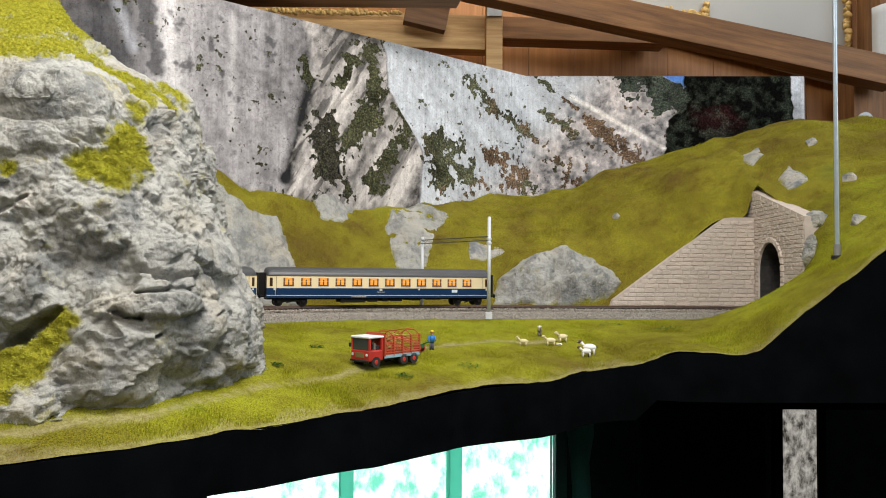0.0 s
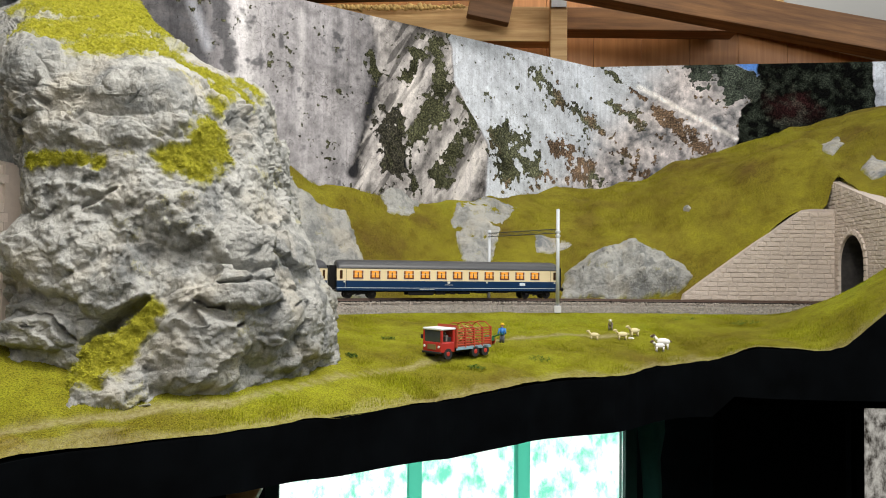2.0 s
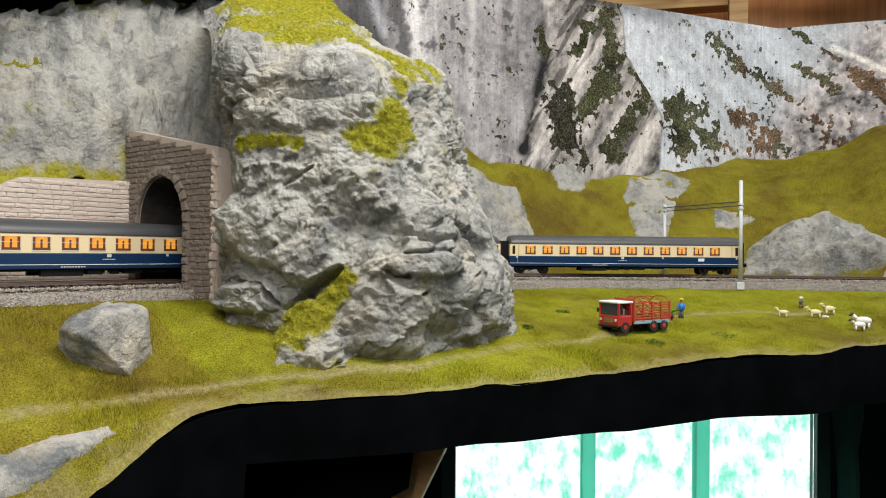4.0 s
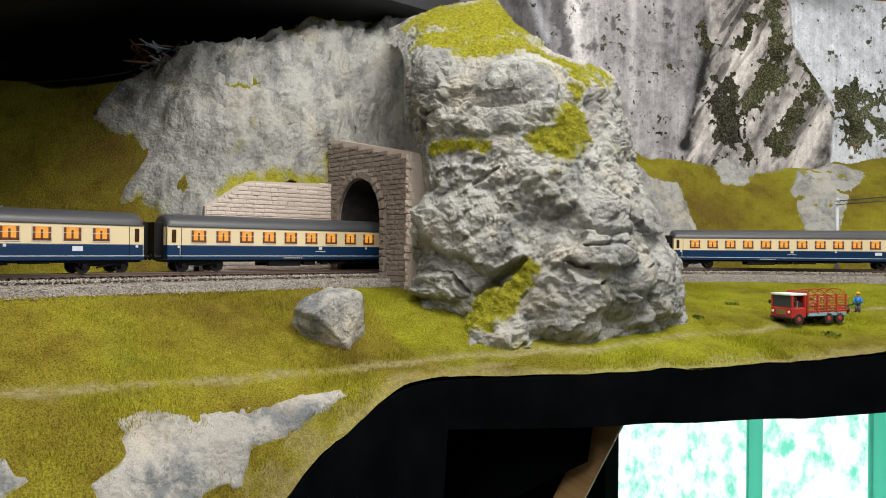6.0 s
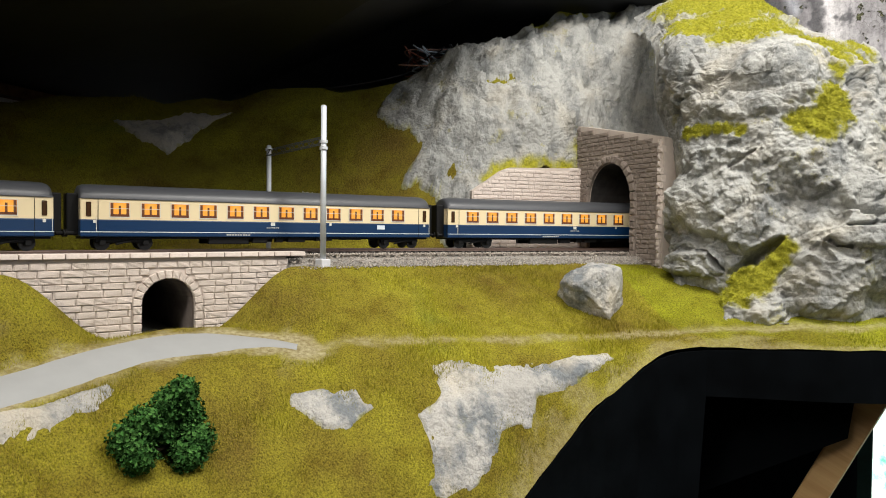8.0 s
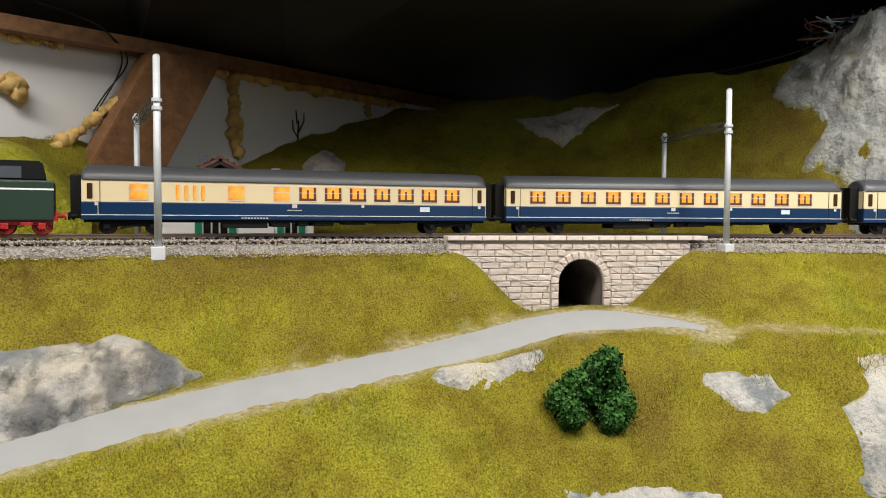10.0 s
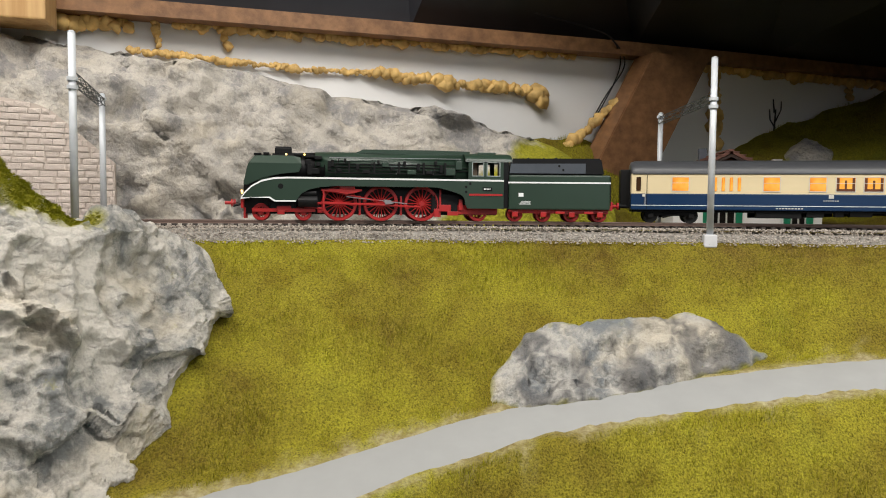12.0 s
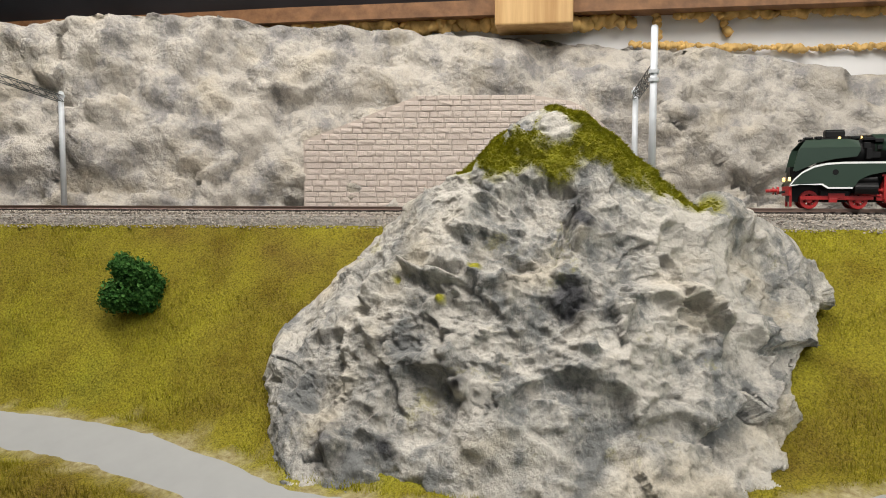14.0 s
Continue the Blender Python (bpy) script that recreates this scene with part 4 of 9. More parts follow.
outcrop("rock_outcrop", back, [(1.897, -.162), (1.867, -.185), (1.80, -.155), (1.70, -.15), (1.60, -.15), (1.50, -.15), (1.50, -.05), (1.60, -.05), (1.70, -.05), (1.80, -.05), (1.845, -.050), (1.858, -.061), (1.866, -.064), (1.861, -.079),
        (1.875, -.092), (1.893, -.102), (1.880, -.108), (1.865, -.113), (1.889, -.147)], "tall grey washed plaster cliff above the retaining wall", 0.012, 0.030, ROCK, 0.0025, seed=6.1, sizes=(16, 48), tufts=[(1.72, -.058, 1.398, .010), (1.745, -.058, 1.398, .010), (1.77, -.058, 1.397, .010), (1.795, -.058, 1.396, .010), (1.815, -.058, 1.385, .008), (1.69, -.06, 1.42, .012), (1.66, -.138, 1.592, .012), (1.60, -.138, 1.60, .014), (1.71, -.140, 1.573, .010)])
outcrop("rock_outcrop", back, [(1.996, -.123), (1.975, -.149), (1.963, -.131), (1.973, -.120)], "small grey plaster rock in the hillside", 0.003, 0.003, ROCK_BACK, seed=7.1)
outcrop("rock_outcrop", back, [(2.11, -.306), (2.044, -.286), (2.0, -.262), (2.039, -.258), (2.075, -.231), (2.097, -.257)], "shaded grey plaster rock high on the hillside", 0.004, 0.004, ROCK_BACK, seed=7.9)
outcrop("rock_outcrop", back, [(2.325, -.299), (2.299, -.33), (2.28, -.296), (2.289, -.263), (2.3, -.225), (2.318, -.25)], "grey plaster rock behind the house", 0.005, 0.004, ROCK_BACK, seed=8.7)


def boulder(place, size, label, seed, material=ROCK_WARM, turn=0.0):
    """A broken stone: a ball cut by flat planes, its faces slightly rough."""
    rnd = random.Random(int(seed * 100))
    cuts = []
    for _ in range(10):
        n = Vector((rnd.gauss(0, 1), rnd.gauss(0, 1), rnd.gauss(0, 1))).normalized()
        cuts.append((n, rnd.uniform(0.42, 0.85)))
    bm = bmesh.new()
    bmesh.ops.create_icosphere(bm, subdivisions=5, radius=1.0)
    for v in bm.verts:
        q = v.co.normalized()
        r = 1.0
        for n, d in cuts:
            k = q.dot(n)
            if k > 0.05:
                r = min(r, d / k)
        r *= 1 + 0.07 * chisel(q, 2.6, seed + 3) + 0.03 * chisel(q, 7.0, seed)
        v.co = Vector((q.x * r * size[0], q.y * r * size[1], q.z * r * size[2]))
    ob = part("boulder", bm, material, None, label, smooth=True)
    ob.matrix_world = Matrix.Translation(place) @ Matrix.Rotation(radians(turn), 4, "Z")
    return tagged(ob, label, "boulder")


def on_land(s, u, sheet=None, lift=0.0):
    z = (sheet.height(s, u) if sheet else land(s, u))
    return beside(s, u, z + lift + (swell(sheet, s, u) if sheet else 0.0))


boulder(on_land(1.803, .122, lift=.004), (.037, .028, .030), "pale angular boulder lying in the meadow below the tunnel", 2.2, turn=60)
boulder(on_land(.509, -.100, cap, .003), (.009, .007, .010), "small pale boulder on the hilltop", 3.2)
boulder(on_land(.520, .028, cap, .001), (.012, .009, .011), "pale pointed boulder on the hillside", 4.4)
boulder(on_land(.568, .136, lift=-.001), (.010, .009, .013), "pale boulder in the steep grass", 5.5)
boulder(beside(.592, .088, 1.424), (.017, .012, .014), "grey rock beside the tunnel mouth", 6.6, ROCK)
boulder(beside(.606, .102, 1.385), (.013, .011, .022), "grey leaning rock beside the tunnel mouth", 7.2, ROCK, 30)
boulder(on_land(.773, -.155, back, .002), (.007, .006, .006), "small pale stone on the hillside", 8.3)

# ---- the room round the layout ----
def slab(name, pts_low, pts_high, material, label, category, thick=0.02, away=None, kind="structure"):
    """A bent board between a lower and an upper line, thick away from the given point."""
    n = len(pts_low)
    lo, hi = [Vector(p) for p in pts_low], [Vector(p) for p in pts_high]
    out = []
    for i in range(n):
        a, b = lo[max(i - 1, 0)], lo[min(i + 1, n - 1)]
        nor = (b - a).cross(hi[i] - lo[i]).normalized()
        if away is not None and nor.dot(lo[i] - Vector(away)) < 0:
            nor = -nor
        out.append(nor * thick)
    v = lo + hi + [p + o for p, o in zip(lo, out)] + [p + o for p, o in zip(hi, out)]
    f = []
    for i in range(n - 1):
        f += [(i, i + 1, n + i + 1, n + i), (2 * n + i, 3 * n + i, 3 * n + i + 1, 2 * n + i + 1), (i, 2 * n + i, 2 * n + i + 1, i + 1), (n + i, n + i + 1, 3 * n + i + 1, 3 * n + i)]
    f += [(0, n, 3 * n, 2 * n), (n - 1, 3 * n - 1, 4 * n - 1, 2 * n - 1)]
    ob = mesh_ob(name, v, f, material)
    bm = bmesh.new()
    bm.from_mesh(ob.data)
    bmesh.ops.recalc_face_normals(bm, faces=bm.faces)
    bm.to_mesh(ob.data)
    bm.free()
    return tagged(ob, label, category, kind=kind)


def beam(name, a, b, w, h, material, label, category="beam", kind="structure", bevel=0.002):
    a, b = Vector(a), Vector(b)
    d = b - a
    bm = bmesh.new()
    box(bm, 0, d.length, -w / 2, w / 2, -h / 2, h / 2, bevel)
    ob = part(name, bm, material)
    x = d.normalized()
    y = Vector((0, 0, 1)).cross(x)
    y = y.normalized() if y.length > 1e-3 else Vector((0, 1, 0))
    z = x.cross(y)
    ob.matrix_world = Matrix(((x.x, y.x, z.x, a.x), (x.y, y.y, z.y, a.y), (x.z, y.z, z.z, a.z), (0, 0, 0, 1)))
    return tagged(ob, label, category, kind=kind)


EYE_POINT = (0.0, -0.2, 1.35)
# white insulation board behind the line, with its batten
WALL_LINE = [(-.28, -1.35), (-.45, -.985), (-.61, -.675), (-.72, -.46), (-.835, -.235), (-1.0, .06), (-1.25, .50)]
slab("wall_white", [(x, y, 1.20) for x, y in WALL_LINE], [(x, y, 1.53) for x, y in WALL_LINE], WALL_WHITE, "white insulation board wall behind the layout", "wall", 0.02, EYE_POINT)


def toward_eye(p, k):
    v = Vector((EYE_POINT[0] - p[0], EYE_POINT[1] - p[1], 0)).normalized() * k
    return (p[0] + v.x, p[1] + v.y)


batten = [toward_eye(p, .028) for p in WALL_LINE]
slab("trim_batten", [(x, y, 1.487) for x, y in batten], [(x, y, 1.5005) for x, y in batten], TIMBER_RED, "stained timber batten along the white board", "batten", 0.024, EYE_POINT)
# the black underside of the deck above
# front edge is out of view, its outline and heights set to shade the hills
edge = [(-.10, -1.30), (-.36, -.92), (-.52, -.62), (-.65, -.46), (-.52, -.31), (-.35, -.16), (-.41, .06), (-.44, .27), (-.50, .46), (-.44, .74)]
rear = [(-.28, -1.35), (-.45, -.985), (-.61, -.675), (-.72, -.46), (-.835, -.235), (-.92, -.08), (-1.0, .06), (-1.2, .42), (-1.1, .58), (-.62, .86)]
edge_z = (1.74, 1.73, 1.71, 1.70, 1.70, 1.60, 1.53, 1.545, 1.60, 1.62)
slab("ceiling_black", [(x, y, 1.502) for x, y in rear], [(x, y, z) for (x, y), z in zip(edge, edge_z)], ROOF_BLACK, "black painted underside of the deck above", "ceiling", 0.03, (-.5, 0, 1.0))
slab("wall_black", [(-1.25, .50, 1.25), (-.85, .74, 1.25), (-.47, .885, 1.25)], [(-1.25, .50, 2.2), (-.85, .74, 2.2), (-.47, .885, 2.2)], ROOF_BLACK, "black painted board behind the hills", "wall", 0.02, EYE_POINT)
# unseen board added along that edge to block the lamps
slab("ceiling_shade_board", [(x, y, z - 0.002) for (x, y), z in zip(edge, edge_z)], [(x, y, 1.80) for x, y in edge], ROOF_BLACK, "unseen black board at the deck's edge that blocks lamp light", "board", 0.012, EYE_POINT)

# timber framing and boarding beyond the photo backdrop
for k in range(22):
    x = -0.9 + k * 0.11
    bd = boxed("wall_boarding", ORANGE_WOOD, None, x, x + 0.1092, 1.74, 1.76, 1.1, 2.45, 0.0006)
    tagged(bd, "varnished orange-brown timber boarding", "boarding", kind="structure")
beam("beam_rafter_brace", (-.10, 1.50, 1.985), (.90, 1.47, 1.765), .05, .058, TIMBER, "rough brown diagonal roof timber", "beam")
beam("beam_front", (-.62, .97, 1.744), (.02, 1.09, 1.789), .05, .055, TIMBER, "dark brown rough ceiling timber", "beam")
beam("beam_pine", (-.62, 1.62, 1.905), (.10, 1.66, 1.90), .05, .078, PINE_ALONG, "pale knotty pine beam", "beam")
beam("beam_collar", (.105, 1.655, 1.910), (.50, 1.67, 1.905), .06, .050, TIMBER, "brown timber collar beam", "beam")
beam("post_pine", (.107, 1.60, 1.60), (.107, 1.60, 1.96), .036, .036, PINE, "pale planed pine post", "post")
plate = boxed("nail_plate", STEEL, None, .091, .123, 1.5795, 1.5815, 1.918, 1.950, .0004)
tagged(plate, "galvanised steel nail plate on the pine post", "plate")
beam("beam_left_end", (-.085, 1.575, 1.930), (.005, 1.585, 1.912), .03, .062, TIMBER_RED, "short red-brown timber block", "beam")
slab("wall_panel_white", [(.26, 1.70, 1.975), (.93, 1.68, 1.80)], [(.26, 1.70, 2.4), (.93, 1.68, 2.4)], plain("grey_white_panel", (0.40, 0.40, 0.38), 0.55, vary=0.05, scale=5), "grey-white wall panel with foam edges", "wall", 0.02, EYE_POINT)
beam("post_corner", (.975, 1.62, 1.2), (.975, 1.62, 2.3), .09, .07, TIMBER, "dark brown corner post", "post")

# shell of the room: unseen, added with pale sides to bounce light
ROOM = plain("room_plaster", (0.42, 0.41, 0.39), 0.9, vary=0.06, scale=4)
DARK_ROOM = plain("dim_room_plaster", (0.16, 0.155, 0.15), 0.9, vary=0.1, scale=4)
for nm, x0, x1, y0, y1, z0, z1, mt in (("wall_room_east", 2.2, 2.3, -2.6, 2.4, 0, 2.7, ROOM), ("wall_room_south", -2.3, 2.3, -2.7, -2.6, 0, 2.7, ROOM), ("wall_room_west", -2.3, -2.2, -2.6, 2.4, 0, 2.7, DARK_ROOM),
                                   ("wall_room_north", -2.3, 2.3, 2.4, 2.5, 0, 2.7, DARK_ROOM), ("floor", -2.3, 2.3, -2.7, 2.5, -0.1, 0.0, DARK_ROOM), ("ceiling", -2.3, 2.3, -2.7, 2.5, 2.7, 2.8, ROOM)):
    tagged(boxed(nm, mt, None, x0, x1, y0, y1, z0, z1), "unseen plain surface added to close the room", nm.split("_")[0], kind="structure")

# black fascia boards under the front edge
edge_line = []
for s in np.arange(0.32, 3.54, 0.02):
    us, zs = front.section(s)
    p = beside(s, us[-1], zs[-1])
    edge_line.append(p)
low_line = []
for i, p in enumerate(edge_line):
    s = 0.32 + 0.02 * i
    if s < 0.88:
        z = 1.2295
    elif s < 1.78:
        z = 1.2083
    else:
        z = 0.85
    low_line.append((p.x, p.y, min(z, p.z - 0.02)))
slab("fascia", low_line, [(p.x, p.y, p.z - 0.0015) for p in edge_line], BLACK, "black painted fascia board along the layout's front edge", "fascia", 0.012, EYE_POINT)
# the step behind the fascia and the black leg panel at the corner
slab("leg_bracket", [(-.36, .428, 1.075), (-.30, .45, 1.112), (-.197, .487, 1.172)], [(-.36, .428, 1.213), (-.30, .45, 1.213), (-.192, .489, 1.213)], BLACK, "black painted bracket panel under the corner", "panel", 0.012, EYE_POINT)
beam("leg_timber", (-.345, .50, 0.87), (-.182, .517, 1.212), .026, .022, PINE, "pale pine brace leg under the layout", "leg")
slab("fascia_bay_inner", [(.20, .775, 1.216), (1.05, .79, 1.216)], [(.20, .775, 1.229), (1.05, .79, 1.229)], BLACK, "black painted board under the bay", "fascia", 0.02, EYE_POINT)
# baseboard closing the layout from below
base_v, base_f = [], []
ss = np.arange(0.32, 3.54, 0.06)
for i, s in enumerate(ss):
    us, zs = front.section(s)
    for u in (us[-1] - 0.02, -0.30):
        q = beside(s, u, 1.229 if s < 0.9 else 1.214 if s < 1.78 else 1.05)
        base_v.append(q)
    if i:
        o = 2 * i
        base_f.append((o - 2, o - 1, o + 1, o))
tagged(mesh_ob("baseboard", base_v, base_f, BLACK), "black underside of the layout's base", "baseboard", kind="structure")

# window with frosted panes under the bay, and the bright garden behind it
m_day, nt_d, b_d = mat("daylight_outside")
em = nt_d.nodes.new("ShaderNodeEmission")
vd = coords(nt_d, (1, 1, 0.55))
nd = noise_tex(nt_d, vd, 55.0, 6, 0.7)
nt_d.links.new(ramp(nt_d, nd, [(0.37, (0.18, 0.68, 0.50)), (0.49, (0.76, 0.98, 0.88)), (0.58, (1.0, 1.0, 0.98))]), em.inputs[0])
em.inputs[1].default_value = 1.6
nt_d.links.new(em.outputs[0], nt_d.nodes["Material Output"].inputs[0])
WA, WB = Vector((-.282, .875, 0)), Vector((.155, 0.985, 0))
wd = (WB - WA).normalized()
wn = Vector((-wd.y, wd.x, 0))
win = thing("window_1", Matrix(((wd.x, wn.x, 0, WA.x), (wd.y, wn.y, 0, WA.y), (0, 0, 1, 0.45), (0, 0, 0, 1))), "bright window with frosted panes and green curtain edges under the layout", "window")
win["kind"] = "structure"
LEN = (WB - WA).length
GREEN_FRAME, nt_f, b_f = mat("translucent_green_strip")
tl = nt_f.nodes.new("ShaderNodeBsdfTranslucent")
tl.inputs[0].default_value = (0.42, 0.92, 0.80, 1)
nt_f.links.new(tl.outputs[0], nt_f.nodes["Material Output"].inputs[0])
for k, x in enumerate((0.0, 0.171, 0.308, LEN)):
    boxed("window_frame", GREEN_FRAME if 0 < k < 3 else plain("dark_green_edge", (0.01, 0.07, 0.06), 0.6), win, x - .008, x + .008, -.01, .012, 0, 0.78, 0.001)
boxed("window_sill", GREEN_FRAME, win, -.01, LEN + .01, -.02, .02, -.02, 0.0, 0.001)
glass_m, nt_g, b_g = mat("frosted_glass")
b_g.inputs["Transmission Weight"].default_value = 1.0
b_g.inputs["Roughness"].default_value = 0.12
b_g.inputs["Base Color"].default_value = (0.95, 1, 0.98, 1)
for x0, x1 in ((.008, .163), (.179, .300), (.316, LEN - .008)):
    pane = boxed("pane", glass_m, win, x0, x1, 0.0, 0.003, 0, 0.78)
    pane.visible_shadow = False
back_pl = mesh_ob("backdrop_daylight", [win.matrix_world @ Vector(p) for p in ((.004, .03, -.05), (LEN, .03, -.05), (LEN, .03, .74), (.004, .03, .74))], [(0, 1, 2, 3)], m_day)
tagged(back_pl, "bright daylight garden behind the frosted panes", "backdrop", kind="structure")
# green cloth edge beside the window
bm = bmesh.new()
cloth = []
for j in range(14):
    for i in range(6):
        x = LEN + .006 + i * .006 + .004 * math.sin(j * 0.9) + .010 * (j > 10) * (i / 5)
        cloth.append(bm.verts.new((x, -.02 - .006 * math.sin(i * 1.6 + j * 0.3), .30 + j * .036)))
for j in range(13):
    for i in range(5):
        bm.faces.new((cloth[j * 6 + i], cloth[j * 6 + i + 1], cloth[j * 6 + 7 + i], cloth[j * 6 + 6 + i]))
curtain = part("curtain", bm, plain("teal_cloth", (0.01, 0.10, 0.085), 0.8), None, smooth=True)
curtain.matrix_world = win.matrix_world
tagged(curtain, "crumpled teal cloth hanging beside the window", "curtain")

# narrow mottled glass panel by the dark legs
m_mot, nt_m, b_m = mat("mottled_pane")
vm = coords(nt_m, (1, 1, 0.6))
fm = noise_tex(nt_m, vm, 75.0, 5, 0.7)
em2 = nt_m.nodes.new("ShaderNodeEmission")
nt_m.links.new(ramp(nt_m, fm, [(0.38, (0.03, 0.025, 0.02)), (0.62, (0.42, 0.40, 0.36))]), em2.inputs[0])
em2.inputs[1].default_value = 1.2
nt_m.links.new(em2.outputs[0], nt_m.nodes["Material Output"].inputs[0])
win2 = thing("window_2", Matrix.Translation((.566, 1.18, .55)), "narrow mottled glass window strip in the dark below the bay", "window")
win2["kind"] = "structure"
boxed("pane", m_mot, win2, -.028, .028, 0, .004, 0, .60)
boxed("window_frame", BLACK, win2, -.040, -.028, -.006, .010, -.02, .62)
boxed("window_frame", BLACK, win2, .028, .040, -.006, .010, -.02, .62)
boxed("glazing_bar", BLACK, win2, -.028, .028, -.006, .004, .44, .452)
# two added near-black sheets fill the space below the bay
slab("panel_dark_leg", [(.30, 1.12, .2), (.50, 1.15, .2)], [(.30, 1.12, 1.2), (.50, 1.15, 1.2)], BLACK, "added black sheet below the bay", "panel", 0.01, EYE_POINT)
slab("panel_rear_dark", [(-1.2, 1.25, .2), (-.30, .96, .2), (.2, 1.30, .2), (1.6, 1.4, .2)], [(-1.2, 1.25, 1.195), (-.30, .96, 1.195), (.2, 1.30, 1.195), (1.6, 1.4, 1.195)], BLACK, "added black sheet closing the space under the layout", "panel", 0.01, EYE_POINT)

# ---- the printed mountain backdrop on two bent boards ----
PANEL = [(-.52, .815), (.152, 1.352), (.656, 1.335)]
TOP_Z, LOW_Z = 1.724, 1.30
nx, nz = 1000, 300
plen = [math.hypot(PANEL[i + 1][0] - PANEL[i][0], PANEL[i + 1][1] - PANEL[i][1]) for i in range(2)]
total = sum(plen)


def band(x, lo, hi, soft):
    return np.clip((x - lo) / soft, 0, 1) * np.clip((hi - x) / soft, 0, 1)


gx, gz = np.meshgrid(np.linspace(0, total, nx), np.linspace(LOW_Z, TOP_Z, nz), indexing="ij")


def field(scale, seed, octaves=4, stretch=(1.0, 1.0)):
    """Soft fractal value noise over the print, in 0..1."""
    r = np.random.default_rng(seed)
    out = np.zeros_like(gx)
    amp, norm = 1.0, 0.0
    for o in range(octaves):
        k = scale * 2 ** o
        u, v = gx * k * stretch[0], (gz - LOW_Z) * k * stretch[1]
        gw, gh = int(u.max()) + 3, int(v.max()) + 3
        g = r.random((gw, gh))
        iu, iv = u.astype(int), v.astype(int)
        fu, fv = u - iu, v - iv
        fu, fv = fu * fu * (3 - 2 * fu), fv * fv * (3 - 2 * fv)
        out += amp * (g[iu, iv] * (1 - fu) * (1 - fv) + g[iu + 1, iv] * fu * (1 - fv) + g[iu, iv + 1] * (1 - fu) * fv + g[iu + 1, iv + 1] * fu * fv)
        norm += amp
        amp *= 0.58
    out = out / norm
    return np.clip(0.5 + 0.21 * (out - out.mean()) / out.std(), 0, 1)


def sheared(scale, seed, ax, az, octaves=4, stretch=(1.0, 1.0)):
    """The same with the print sheared, for slanting strata."""
    global gx, gz
    kx, kz = gx, gz
    gx, gz = kx + az * (kz - LOW_Z) + 0.6, kz + ax * kx
    gz = gz - gz.min() + LOW_Z
    f = field(scale, seed, octaves, stretch)
    gx, gz = kx, kz
    return f


# layout of the print: X across and Y down, in hundredths of its own grid
along_k = np.where(gx < plen[0], gx / plen[0], 1.0)
depth = np.where(gx < plen[0], PANEL[0][1] + (PANEL[1][1] - PANEL[0][1]) * gx / plen[0], PANEL[1][1] + (PANEL[2][1] - PANEL[1][1]) * (gx - plen[0]) / plen[1])
across = np.where(gx < plen[0], PANEL[0][0] + (PANEL[1][0] - PANEL[0][0]) * gx / plen[0], PANEL[1][0] + (PANEL[2][0] - PANEL[1][0]) * (gx - plen[0]) / plen[1])
X = 7.84 + 13.05 * across / depth
Y = 4.41 - 13.05 * np.tan(np.arctan((gz - 1.35) / depth) - radians(2.24))
n1, n2, n3, n4 = field(9, 1, 6), field(34, 2, 5), field(110, 3, 3), field(60, 8, 3)
streak = field(26, 4, 5, (1.0, 0.10))
strata = sheared(30, 5, 0.0, -0.60, 5, (1.0, 0.30))
bushes = 0.5 + 0.62 * (field(44, 6, 6) - 0.5) + 0.75 * (field(150, 31, 3) - 0.5)
speck = field(150, 9, 2)


def near(x0, y0, x1, y1, wide):
    """1 on the segment, falling to 0 at its width."""
    dx_, dy_ = x1 - x0, y1 - y0
    k = np.clip(((X - x0) * dx_ + (Y - y0) * dy_) / (dx_ * dx_ + dy_ * dy_), 0, 1)
    return np.clip(1.0 - np.hypot(X - x0 - k * dx_, Y - y0 - k * dy_) / wide, 0, 1)


def lay_on(colour, mask):
    global col
    col = col * (1 - mask[..., None]) + np.asarray(colour) * mask[..., None]


def grow(colour, mask):
    """Trees and scrub of the print."""
    global veg, leafy
    veg = veg * (1 - mask[..., None]) + np.asarray(colour) * mask[..., None]
    leafy = np.maximum(leafy, mask)


def edge_at(xs, ys):
    return np.interp(Y, ys, xs)


wob = 0.25 * (n2 - 0.5)
veg, leafy = np.full(X.shape + (3,), 0.04), np.zeros_like(X)
# left: tall grey wall with pale water streaks and a dark cleft
tone = 0.33 + 0.20 * (streak - 0.5) + 0.14 * (n1 - 0.5) + 0.16 * (n3 - 0.5) + 0.08 * (n2 - .5)
tone -= 0.10 * np.clip((X - 4.2) / 1.0, 0, 1)
tone = np.where(speck > 0.988, tone * 0.6, tone)
tone *= 0.42 + 0.58 * np.clip((X - 2.2 + 0.25 * (n2 - .5)) / 0.55, 0, 1)
col = np.clip(tone, 0.02, 1)[..., None] * np.array((1.0, 0.96, 0.985))
pale_fall = near(2.95, -0.5, 3.05, 2.2, 0.45) * (0.5 + 0.9 * streak) + 0.8 * near(4.04, 0.3, 4.06, 2.4, 0.10) + 0.4 * near(3.5, -.5, 3.6, 2.6, 0.4) * streak
col += (0.17 * pale_fall)[..., None] * np.array((1.0, 0.98, 0.94))
cl = np.clip(1.7 * near(1.55, -0.6, 1.75, 0.9, 0.95) - 0.35 + 1.2 * (n2 - 0.5) + 1.0 * (n3 - .5), 0, 1) + np.clip(1.5 * near(2.5, 0.0, 2.72, 1.3, 0.22) - .35 + 1.4 * (n2 - .5) + 1.2 * (n3 - .5), 0, 1)
lay_on(np.array((0.05, 0.05, 0.054)) * (0.5 + n3[..., None]), 0.85 * np.clip(cl, 0, 1))
